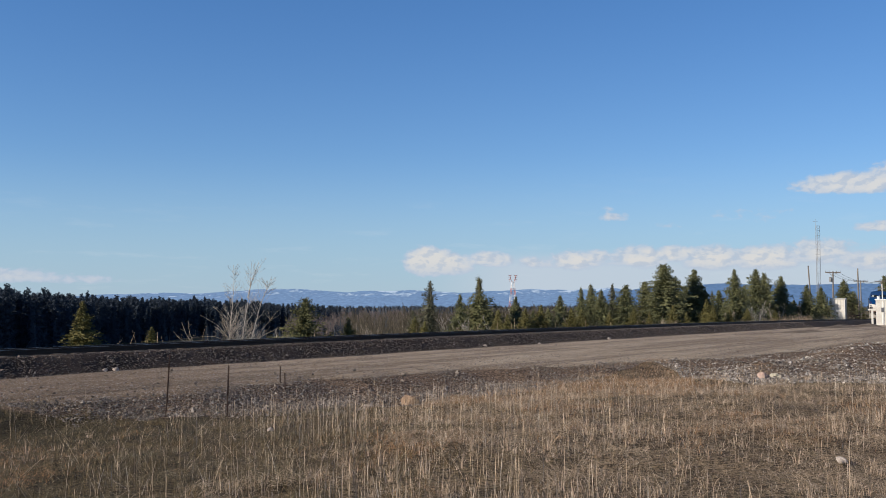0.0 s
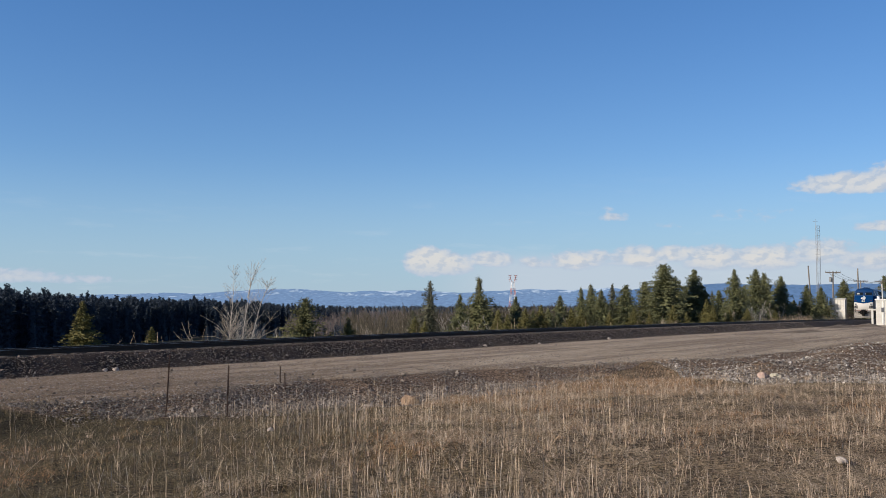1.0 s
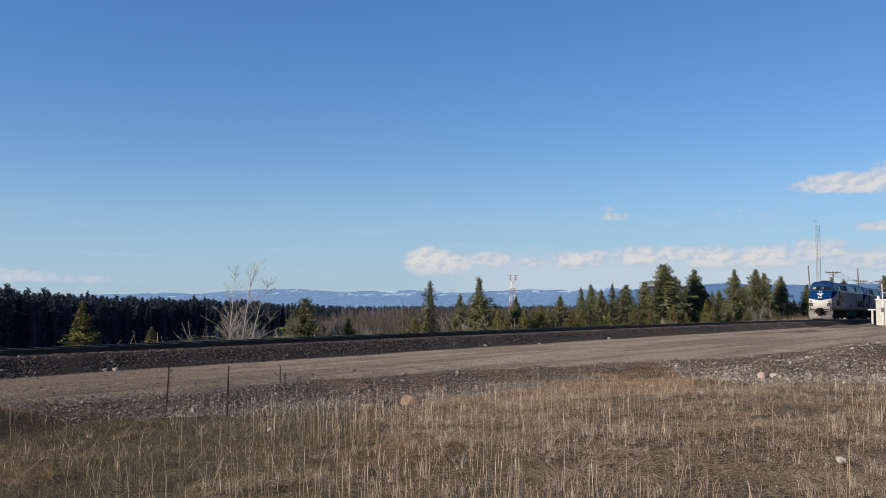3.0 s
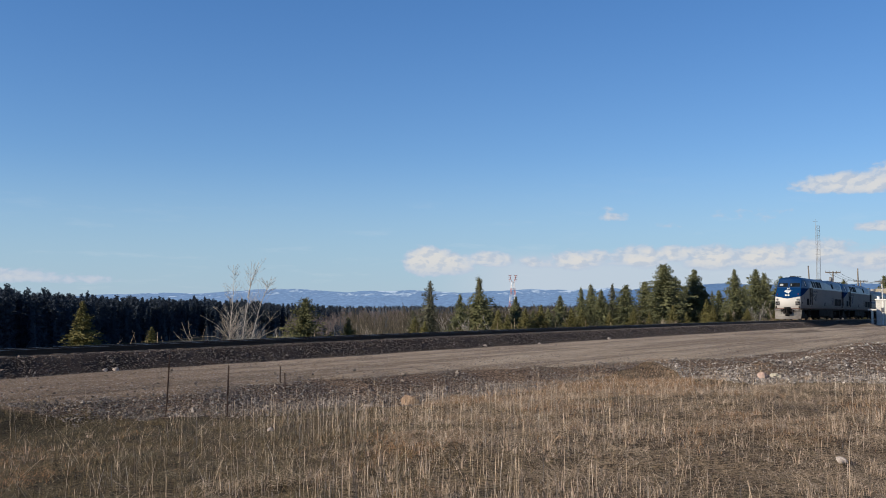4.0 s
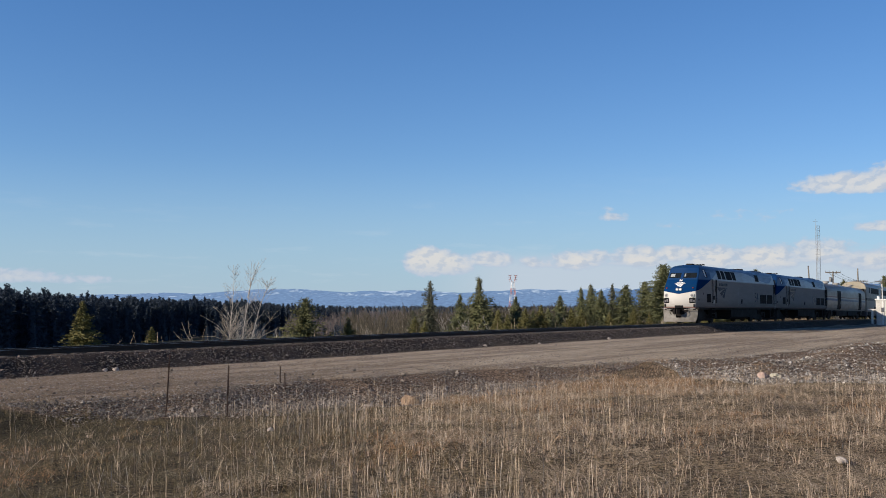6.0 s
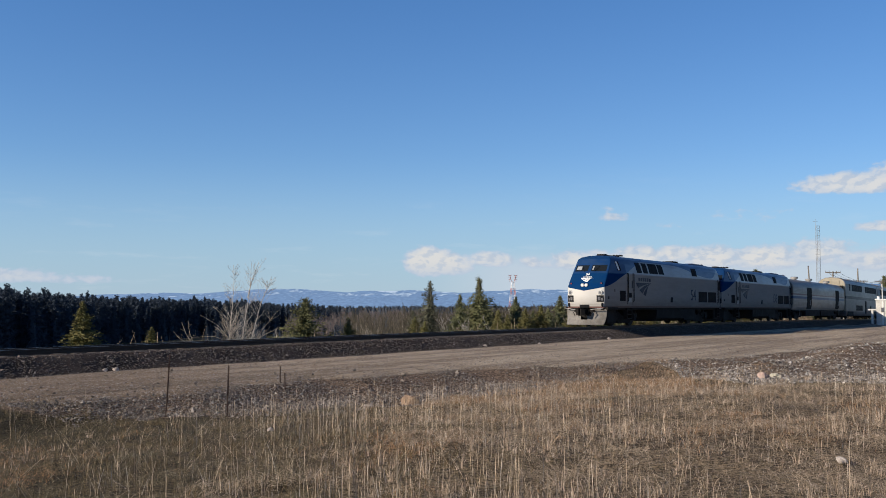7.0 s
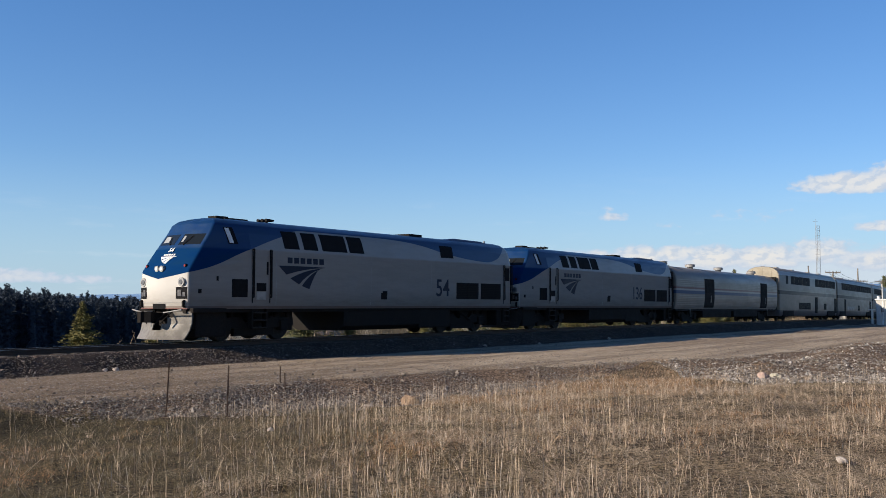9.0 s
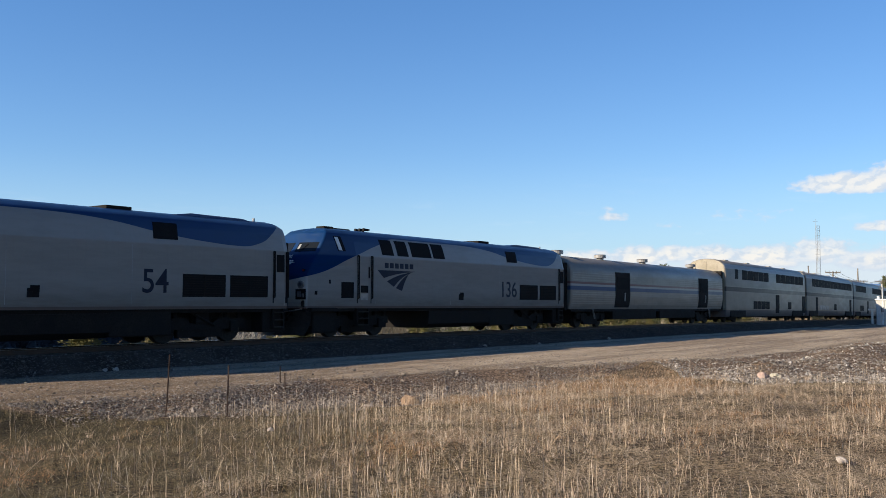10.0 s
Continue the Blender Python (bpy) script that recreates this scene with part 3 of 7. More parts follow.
def letters(name, text, parent, mat, size, m, label):
    cu = bpy.data.curves.new(name, "FONT")
    cu.body, cu.size, cu.extrude, cu.align_x = text, size, 0.004, "CENTER"
    cu.offset = 0.006
    tmp = bpy.data.objects.new(name, cu)
    scene.collection.objects.link(tmp)
    bpy.context.view_layer.update()
    me = bpy.data.meshes.new_from_object(tmp.evaluated_get(bpy.context.evaluated_depsgraph_get()))
    bpy.data.objects.remove(tmp)
    me.materials.clear()
    me.materials.append(mat)
    ob = new(name, me)
    ob.parent, ob.matrix_basis = parent, m
    return tagged(ob, label)


def blades(bm, place, w, h, thick=0.012):
    """The emblem: three curved blades that fan out from the upper corner. place(a, b, off) gives a point for a, b in 0..1."""
    for lo, hi, end0, end1 in ((0.0, 0.27, (0.0, 1.0), (0.16, 0.62)), (0.36, 0.62, (0.24, 0.46), (0.42, 0.20)), (0.70, 1.0, (0.48, 0.13), (0.64, 0.0))):
        n = 10
        rows = []
        for i in range(n + 1):
            t = i / n
            pts = []
            for (ea, eb), f in ((end0, lo), (end1, hi)):
                sa, sb = 1.0 - 0.16 * f, 1.0 - 0.10 * f
                ca, cb = ea + (sa - ea) * 0.45, max(eb, sb) * (1.02 - 0.22 * f) - 0.1 * f
                a = (1 - t) ** 2 * ea + 2 * t * (1 - t) * ca + t * t * sa
                b = (1 - t) ** 2 * eb + 2 * t * (1 - t) * cb + t * t * sb
                pts.append((a, b))
            rows.append([bm.verts.new(place(a, b, o)) for o in (thick, -0.02) for a, b in pts])
        for i in range(n):
            p, q = rows[i], rows[i + 1]
            bm.faces.new((p[0], q[0], q[1], p[1]))
            bm.faces.new((p[2], p[3], q[3], q[2]))
            bm.faces.new((p[0], p[2], q[2], q[0]))
            bm.faces.new((p[1], q[1], q[3], p[3]))
        bm.faces.new((rows[0][0], rows[0][1], rows[0][3], rows[0][2]))
        bm.faces.new((rows[-1][0], rows[-1][2], rows[-1][3], rows[-1][1]))


def hull(bm):
    """Nose, flanks, roof and tail wall of the diesel."""
    n = len(SECTION)
    stations = [3.4, 5.0, 8.0, 11.0, 14.0, 17.0, 20.45]
    rings = []
    for s in (1, -1):
        ring = [[bm.verts.new((HALF - CREASE[i][0], s * CREASE[i][1], CREASE_Z[i])) for i in range(n)]]
        for d in stations:
            ring.append([bm.verts.new((HALF - d, s * w, z)) for z, w in SECTION])
        tail = [bm.verts.new((HALF - 20.72, s * w * 0.955, z - 0.05 * (i > 5))) for i, (z, w) in enumerate(SECTION)]
        ring.append(tail)
        for a, b in zip(ring, ring[1:]):
            for i in range(n - 1):
                bm.faces.new((a[i], b[i], b[i + 1], a[i + 1])).smooth = i > 4
        rings.append(ring)
        # the front, bowed out towards its middle
        cols = []
        for i in range(7):
            row = []
            for f in (1.0, 0.66, 0.33, 0.0):
                x = HALF - CREASE[i][0] + BOW[i] * (1 - f ** 1.15)
                row.append(ring[0][i] if f == 1.0 else bm.verts.new((x, s * CREASE[i][1] * f, CREASE_Z[i] + (0.06 if i == 6 else 0.0) * (1 - f))))
            cols.append(row)
        for a, b in zip(cols, cols[1:]):
            for i in range(3):
                bm.faces.new((a[i], a[i + 1], b[i + 1], b[i])).smooth = True
        top = cols[6]
        bm.faces.new((top[0], top[1], ring[0][7]))
        bm.faces.new((top[1], top[2], ring[0][8], ring[0][7]))
        bm.faces.new((top[2], top[3], ring[0][9], ring[0][8]))
    for i in range(n - 1):
        bm.faces.new((rings[0][-1][i], rings[1][-1][i], rings[1][-1][i + 1], rings[0][-1][i + 1]))
    bmesh.ops.remove_doubles(bm, verts=bm.verts, dist=0.001)
    bmesh.ops.recalc_face_normals(bm, faces=bm.faces)
    crease = []
    for e in bm.edges:
        if len(e.link_faces) == 2 and e.calc_face_angle(0) > 0.5:
            crease.append(e)
    got = bmesh.ops.bevel(bm, geom=crease, offset=0.07, segments=3, profile=0.6, affect="EDGES")
    for f in got["faces"]:
        f.smooth = True


def nose_point(i, f, up=0.0, out=0.0):
    """A place on the nose: level i (may be a fraction), f from the middle (0) to the near corner (1)."""
    a = min(int(i), 5)
    t = i - a
    cx, cy = [CREASE[a][j] + (CREASE[a + 1][j] - CREASE[a][j]) * t for j in (0, 1)]
    z = CREASE_Z[a] + (CREASE_Z[a + 1] - CREASE_Z[a]) * t
    b = BOW[a] + (BOW[a + 1] - BOW[a]) * t
    sl = Vector((CREASE_Z[a + 1] - CREASE_Z[a], 0, CREASE[a + 1][0] - CREASE[a][0])).normalized()
    p = Vector((HALF - cx + b * (1 - abs(f) ** 1.15), f * cy, z + up))
    return p + Vector((sl.x, 0, sl.z)) * out


def nose_panel(bm, i0, i1, f0, f1, out=0.012, inset=0.04, steps=3):
    rows = []
    for s in range(steps + 1):
        f = f0 + (f1 - f0) * s / steps
        rows.append([bm.verts.new(nose_point(i, f, 0, o)) for o in (out, -inset) for i in (i0, i1)])
    for p, q in zip(rows, rows[1:]):
        for ids in ((0, 1), (3, 2), (2, 0), (1, 3)):
            bm.faces.new((p[ids[0]], p[ids[1]], q[ids[1]], q[ids[0]]))
    bm.faces.new([rows[0][i] for i in (0, 2, 3, 1)])
    bm.faces.new([rows[-1][i] for i in (0, 1, 3, 2)])


def locomotive(number, label, blade):
    loco = tagged(new("locomotive"), label, "locomotive", "diesels of the train")
    bm = fresh()
    hull(bm)
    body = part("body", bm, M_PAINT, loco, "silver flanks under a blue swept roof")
    X = lambda d: HALF - d
    # windscreen panes in black frames
    for s in (1, -1):
        bm = fresh()
        nose_panel(bm, 4.15, 4.92, s * 0.05, s * 0.93, -0.004, 0.05)
        fr = part("windscreen_frame", bm, M_DARK, loco)
        bm = fresh()
        nose_panel(bm, 4.2, 4.86, s * 0.09, s * 0.89, 0.004, 0.03)
        part("windscreen", bm, M_GLASS, fr, "dark glass windscreen")
        # pale patch painted on the pane for light showing through the cab
        bm = fresh()
        nose_panel(bm, 4.36, 4.74, *((-0.80, -0.50) if s < 0 else (0.14, 0.22)), 0.007, 0.01)
        part("sunlit_blind", bm, M_PANE_LIGHT, fr, "pale patch painted for light seen through the windscreen")
        bm = fresh()
        a, b = nose_point(4.18, s * 0.3, 0, 0.03), nose_point(4.72, s * 0.5, 0, 0.03)
        rod(bm, a, b, 0.012, 6)
        rod(bm, a, a - Vector((0.05, 0, 0)), 0.025, 6)
        part("wiper", bm, M_BLACK, fr)
    # headlights in the blue, side lamps and number boxes in the pale silver
    for s in (1, -1):
        bm = fresh()
        a = nose_point(2.18, s * 0.10, 0, 0.0)
        rod(bm, a + Vector((-0.05, 0, 0)), a + Vector((0.06, 0, 0)), 0.105, 20)
        h = part("headlight_housing", bm, M_GREY, loco)
        bm = fresh()
        rod(bm, a + Vector((0.05, 0, 0)), a + Vector((0.075, 0, 0)), 0.058, 20)
        part("headlight", bm, M_LAMP, h, "round lit headlight")
        bm = fresh()
        a = nose_point(1.40, s * 0.80, 0, 0.0)
        rod(bm, a + Vector((-0.08, 0, 0)), a + Vector((0.05, 0, 0)), 0.145, 20)
        h = part("ditch_light_housing", bm, M_GREY, loco)
        bm = fresh()
        rod(bm, a + Vector((0.045, 0, 0)), a + Vector((0.07, 0, 0)), 0.08, 20)
        part("ditch_light", bm, M_DIM, h, "round ditch light lens")
        bm = fresh()
        nose_panel(bm, 0.52, 1.12, s * 0.62, s * 0.97, 0.01, 0.06)
        g = part("lamp_recess", bm, M_DARK, loco, "dark square recess in the pale nose")
        bm = fresh()
        nose_panel(bm, 0.66, 0.98, s * 0.68, s * 0.80, 0.02, 0.02, 2)
        part("lens", bm, M_DIM, g)
        bm = fresh()
        nose_panel(bm, 0.64, 0.86, s * 0.84, s * 0.92, 0.02, 0.02, 2)
        part("lens", bm, M_DIM, g)
        bm = fresh()
        a = nose_point(2.45, s * 0.82, 0, 0.0)
        rod(bm, a + Vector((-0.03, 0, 0)), a + Vector((0.05, 0, 0)), 0.055, 12)
        ml = part("marker_light", bm, M_DARK, loco)
        bm = fresh()
        rod(bm, a + Vector((0.045, 0, 0)), a + Vector((0.06, 0, 0)), 0.042, 12)
        part("lens", bm, M_REDLENS, ml, "red marker lens")
        # grab irons at the foot of the nose
        bm = fresh()
        a, b = nose_point(0.12, s * 0.9, 0, 0.06), nose_point(0.42, s * 0.9, 0, 0.06)
        rod(bm, a, b, 0.05, 8)
        rod(bm, a, a - Vector((0.1, 0, 0)), 0.03, 8)
        rod(bm, b, b - Vector((0.1, 0, 0)), 0.03, 8)
        part("grab_iron", bm, M_BLACK, loco)
        bm = fresh()
        rod(bm, (X(0.5), s * 0.5, 0.98), (X(0.62), s * 1.25, 1.08), 0.022, 8)
        rod(bm, (X(0.5), s * 0.5, 0.98), (X(0.95), s * 0.5, 1.02), 0.022, 8)
        part("uncoupling_lever", bm, M_SILVER, loco, "pale steel uncoupling lever")
        # mirrors / cab side windows
        bm = fresh()
        slab(bm, 2.42, 2.78, 3.32, 3.90, 0.004, 0.05, side=s, lean=0.14)
        w = part("cab_side_window", bm, M_DARK, loco)
        # one side gets a white strip, the other dark glass
        bm = fresh()
        slab(bm, 2.46, 2.62, 3.35, 3.87, 0.016, 0.02, side=s, lean=0.13)
        part("pane", bm, M_WHITE if s > 0 else M_GLASS, w, "pale strip in the cab side window")
    bm = fresh()
    nose_panel(bm, 0.30, 0.34, -0.98, 0.98, 0.014, 0.04, 6)
    part("nose_trim", bm, M_SILVER, loco)
    bm = fresh()
    nose_panel(bm, 0.0, 0.27, -0.26, 0.26, 0.02, 0.05, 2)
    part("coupler_pocket", bm, M_DARK, loco, "dark pocket over the coupler")
    bm = fresh()
    nose_panel(bm, 0.0, 0.05, -0.99, 0.99, 0.008, 0.05, 6)
    part("sill_stripe", bm, M_SILL, loco, "thin dull red stripe along the sill")
    bm = fresh()

    def on_nose(a, b, off):
        return nose_point(2.62 + 0.62 * b, -0.34 + 0.68 * a, 0, off)
    blades(bm, on_nose, 1, 1)
    part("nose_emblem", bm, M_WHITE, loco, "white emblem of three curved blades")
    bm = fresh()
    for i in range(6):
        f = -0.24 + i * 0.085
        nose_panel(bm, 3.33, 3.46, f, f + 0.06, 0.012, 0.02, 1)
    part("nose_lettering", bm, M_WHITE, loco, "small white bars of lettering")
    up = (nose_point(4, 0, 0, 0) - nose_point(3, 0, 0, 0)).normalized()
    nx = Vector((0, 1, 0)).cross(up)
    m = Matrix((Vector((0, 1, 0)), up, nx)).transposed().to_4x4()
    m.translation = nose_point(3.62, 0.0, 0, 0.016)
    letters("nose_number", number, loco, M_WHITE, 0.25, m, "white number on the blue nose")
    # plough, coupler and buffer beam
    bm = fresh()
    rows = []
    for z, fwd, w in ((0.10, 0.40, 1.40), (0.22, 0.30, 1.43), (0.40, 0.19, 1.46), (0.62, 0.13, 1.49), (0.82, 0.12, 1.51), (1.02, 0.14, 1.52)):
        rows.append([bm.verts.new((X(0.78) + fwd - abs(f) ** 1.4 * 0.38 - o, f * w * 0.85, z)) for o in (0.0, 0.05) for f in np.linspace(-1, 1, 13)])
    for a, b in zip(rows, rows[1:]):
        for i in range(12):
            if (4 <= i <= 7 and a in rows[3:]) or (i in (3, 8) and a is rows[4]) or (5 <= i <= 6 and a is rows[2]):
                continue
            bm.faces.new((a[i], a[i + 1], b[i + 1], b[i]))
            bm.faces.new((a[13 + i], b[13 + i], b[14 + i], a[14 + i]))
    for i in range(12):
        bm.faces.new((rows[0][i], rows[0][13 + i], rows[0][14 + i], rows[0][i + 1]))
    part("plough", bm, blade, loco, "scuffed steel plough blade")
    bm = fresh()
    box(bm, X(1.5), X(0.98), -1.14, 1.14, 0.45, 1.12, 0.04)
    box(bm, X(1.02), X(0.9), -1.14, -0.5, 0.96, 1.10, 0.02)
    box(bm, X(1.02), X(0.9), 0.5, 1.14, 0.96, 1.10, 0.02)
    part("buffer_beam", bm, M_BLACK, loco)
    bm = fresh()
    box(bm, X(1.0), X(0.22), -0.11, 0.11, 0.72, 0.98, 0.03)
    prism(bm, [(X(0.3), -0.26), (X(0.02), -0.2), (X(0.04), -0.06), (X(0.16), 0.0), (X(0.05), 0.12), (X(0.2), 0.26), (X(0.36), 0.2)], 2, 0.66, 1.02)
    part("coupler", bm, M_BLACK, loco, "black knuckle coupler")
    for s in (-1, 1):
        for q in (0.35, 0.6):
            bm = fresh()
            rod(bm, (X(0.8), s * q, 1.04), (X(0.5), s * q, 0.80), 0.022, 8)
            rod(bm, (X(0.5), s * q, 0.81), (X(0.40), s * (q - 0.14), 0.62), 0.022, 8)
            part("air_hose", bm, M_BLACK, loco)
    # flanks
    for s in (1, -1):
        rd = lambda y0, y1: sorted((s * y0, s * y1))
        for d0, d1 in ((5.0, 5.78), (6.02, 6.78), (7.02, 8.44), (8.58, 9.46)):
            bm = fresh()
            slab(bm, d0, d1, 3.26, 3.90, 0.006, 0.05, side=s, lean=0.06)
            part("engine_room_window", bm, M_DARK, loco, "dark intake window in the sloping flank")
        bm = fresh()
        slab(bm, 14.85, 15.8, 3.32, 3.86, 0.016, 0.05, side=s, lean=-0.06)
        part("hatch", bm, M_DARK, loco, "dark square hatch")
        bm = fresh()
        slab(bm, 2.62, 3.26, 1.50, 2.12, 0.008, 0.05, side=s)
        part("side_grille", bm, M_DARK, loco)
        bm = fresh()
        slab(bm, 10.55, 10.92, 1.46, 1.72, 0.012, 0.05, side=s)
        slab(bm, 10.64, 10.92, 1.62, 1.80, 0.02, 0.05, side=s)
        part("fuel_filler", bm, M_DARK, loco)
        for a, b in ((15.92, 17.72), (17.92, 19.66)):
            bm = fresh()
            slab(bm, a, b, 1.50, 2.24, 0.006, 0.05, side=s)
            g = part("radiator_grille", bm, M_DARK, loco, "black radiator grille")
            for q in range(9):
                bm = fresh()
                z = 1.53 + q * 0.078
                slab(bm, a + 0.03, b - 0.03, z, z + 0.03, 0.02, 0.005, side=s)
                part("louvre", bm, M_BLACK, g)
            bm = fresh()
            slab(bm, (a + b) / 2 - 0.02, (a + b) / 2 + 0.02, 1.5, 2.24, 0.024, 0.0, side=s)
            part("divider", bm, M_BLACK, g)
        # cab door with handrails and steps, and the door at the tail
        for a, b, z1 in ((3.56, 4.24, 3.12), (20.02, 20.52, 3.08)):
            bm = fresh()
            slab(bm, a, b, 1.22, z1, -0.012, 0.05, side=s)
            dr = part("door", bm, M_SILVER, loco, "silver side door")
            if a < 10:
                # recess in the cab door as flat panels: dark upper half, grey lower half
                bm = fresh()
                slab(bm, a + 0.10, b - 0.12, 1.72, 2.0, 0.010, 0.03, side=s)
                part("door_window", bm, M_DARK, dr)
                bm = fresh()
                slab(bm, a + 0.10, b - 0.12, 1.42, 1.69, 0.010, 0.03, side=s)
                part("kick_panel", bm, M_GREY, dr)
                bm = fresh()
                slab(bm, b - 0.10, b - 0.03, 2.3, 2.75, 0.02, 0.03, side=s)
                part("door_handle", bm, M_DARK, dr)
            else:
                bm = fresh()
                slab(bm, a + 0.06, b - 0.06, z1 - 0.68, z1 - 0.06, 0.012, 0.03, side=s)
                part("door_window", bm, M_DARK, dr)
            for q in (a - 0.08, b + 0.08):
                bm = fresh()
                y = s * 1.60
                rod(bm, (X(q), y, 1.5), (X(q), y, z1 + 0.05), 0.03, 8)
                for z in (1.5, z1 + 0.05):
                    rod(bm, (X(q), y, z), (X(q), s * 1.5, z), 0.022, 6)
                part("handrail", bm, M_BLACK, loco, "black upright handrail")
                bm = fresh()
                slab(bm, q - 0.025, q + 0.025, 1.3, z1 + 0.05, 0.003, 0.03, side=s)
                part("door_post", bm, M_DARK, loco)
            for z in (0.42, 0.68, 0.94):
                bm = fresh()
                box(bm, X(b) + 0.02, X(a) - 0.02, *rd(1.22, 1.50), z, z + 0.045, 0.008)
                part("step", bm, M_TYRE, loco, "worn metal step tread")
            for q in (a, b):
                bm = fresh()
                box(bm, X(q) - 0.03, X(q) + 0.03, *rd(1.24, 1.47), 0.40, 1.12)
                part("step_side", bm, M_BLACK, loco)
        # emblem with a line of bars over it
        bm = fresh()

        def on_side(a, b, off):
            z = 1.82 + 0.82 * b
            d = 4.72 + 2.5 * a if s > 0 else 7.22 - 2.5 * a
            return (X(d), s * (flank(z) + off), z)
        blades(bm, on_side, 1, 1)
        part("emblem", bm, M_NAVY, loco, "dark emblem of three curved blades")
        bm = fresh()
        for i in range(6):
            a = 5.18 + i * 0.335
            slab(bm, a, a + 0.24, 2.74, 2.95, 0.01, 0.02, side=s)
        part("lettering", bm, M_NAVY, loco, "row of small dark bars of lettering")
        m = Matrix(((-s, 0, 0, X(14.85)), (0, 0, s, s * 1.536), (0, 1, 0, 1.63), (0, 0, 0, 1)))
        letters("number", number, loco, M_NAVY, 1.06, m, "dark blue number on the silver flank")
        for a, b, z0, z1 in ((1.3, 1.42, 1.62, 1.76), (2.0, 2.08, 2.05, 2.2)):
            bm = fresh()
            slab(bm, a, b, z0, z1, 0.01, 0.03, side=s)
            part("small_vent", bm, M_DARK, loco)
        for a in (13.98, 4.62, 9.9):
            bm = fresh()
            slab(bm, a, a + 0.015, 1.25, 3.1, 0.002, 0.02, side=s)
            part("panel_seam", bm, M_GREY, loco)
    # underframe, fuel tank
    bm = fresh()
    box(bm, X(20.6), X(1.0), -1.38, 1.38, 0.98, 1.13, 0.02)
    box(bm, X(15.6), X(13.3), -1.40, 1.40, 0.26, 1.1, 0.06)
    box(bm, X(2.6), X(1.25), -1.20, 1.20, 0.16, 1.1, 0.08)
    box(bm, X(20.7), X(19.6), -1.34, 1.34, 0.27, 1.1, 0.05)
    box(bm, X(19.6), X(14.9), -0.8, 0.8, 0.30, 1.1, 0.05)
    box(bm, X(6.2), X(2.2), -0.8, 0.8, 0.30, 1.1, 0.05)
    part("underframe", bm, M_BLACK, loco, "black underframe with equipment boxes")
    bm = fresh()
    prism(bm, [(-1.42, 0.98), (-1.38, 0.42), (-1.1, 0.24), (1.1, 0.24), (1.38, 0.42), (1.42, 0.98)], 0, X(13.4), X(8.4))
    part("fuel_tank", bm, M_BLACK, loco)
    # roof
    bm = fresh()
    box(bm, X(14.7), X(13.75), -0.5, 0.5, 4.15, 4.36, 0.03)
    part("exhaust_stack", bm, M_BLACK, loco, "black exhaust box on the roof")
    bm = fresh()
    prism(bm, [(X(19.8), 4.17), (X(19.2), 4.28), (X(16.9), 4.31), (X(16.0), 4.2)], 1, -0.7, 0.7)
    part("radiator_hood", bm, M_BLUEROOF, loco)
    bm = fresh()
    box(bm, X(4.3), X(3.2), -0.4, 0.4, 4.15, 4.31, 0.03)
    box(bm, X(3.5), X(2.95), -0.22, 0.22, 4.15, 4.37, 0.02)
    part("roof_hatch", bm, M_BLACK, loco)
    bm = fresh()
    for y in (-0.22, 0.0, 0.22):
        rod(bm, (X(5.75), y, 4.38), (X(5.35), y, 4.38), 0.035, 10, 0.06)
    rod(bm, (X(5.6), 0, 4.2), (X(5.6), 0, 4.38), 0.05, 8)
    box(bm, X(5.66), X(5.54), -0.28, 0.28, 4.33, 4.38)
    part("air_horn", bm, M_BLACK, loco)
    for d, y in ((20.1, 0.3), (18.9, -0.3)):
        bm = fresh()
        rod(bm, (X(d), y, 4.1), (X(d), y, 4.38), 0.05, 8)
        part("antenna", bm, M_GREY, loco)
    bm = fresh()
    box(bm, X(21.0), X(20.6), -1.2, 1.2, 1.0, 3.5, 0.05)
    part("tail_diaphragm", bm, M_BLACK, loco)
    bm = fresh()
    box(bm, X(21.0), X(20.6), -0.11, 0.11, 0.72, 0.98, 0.03)
    part("rear_coupler", bm, M_BLACK, loco)
    wheels = truck(loco, X(4.05)) + truck(loco, X(17.1))
    return loco, wheels


def car_shell(bm, L, sec, gap=0.32, ribs=None):
    """A plain coach shell from a half section: flanks, roof and end walls with a rounded top."""
    h, n = L / 2, len(sec)
    ends = []
    for x in (h - gap, h - gap - 0.12, 0.0, -h + gap + 0.12, -h + gap):
        k = 0.965 if abs(x) > h - gap - 0.05 else 1.0
        ends.append([bm.verts.new((x, s * w * k, z - (0.04 if k < 1 and z > 3 else 0))) for s, seq in ((1, sec), (-1, sec[::-1][1:])) for z, w in seq])
    for a, b in zip(ends, ends[1:]):
        for i in range(len(a) - 1):
            bm.faces.new((a[i], b[i], b[i + 1], a[i + 1])).smooth = True
    for e in (ends[0], ends[-1]):
        bm.faces.new(e)


BAG = [(1.02, 1.36), (1.3, 1.46), (1.8, 1.52), (3.0, 1.52), (3.25, 1.49), (3.45, 1.42), (3.72, 1.16), (3.92, 0.72), (4.0, 0.3), (4.02, 0.0)]
SUP = [(0.42, 1.42), (0.55, 1.50), (1.2, 1.54), (2.6, 1.55), (4.1, 1.53), (4.42, 1.40), (4.68, 1.10), (4.84, 0.65), (4.9, 0.0)]


class width_of:
    """Half width of a car at a height, from its half section."""

    def __init__(self, sec):
        self.sec = sec

    def __call__(self, z, d=0.0):
        return float(np.interp(z, [a for a, b in self.sec], [b for a, b in self.sec]))


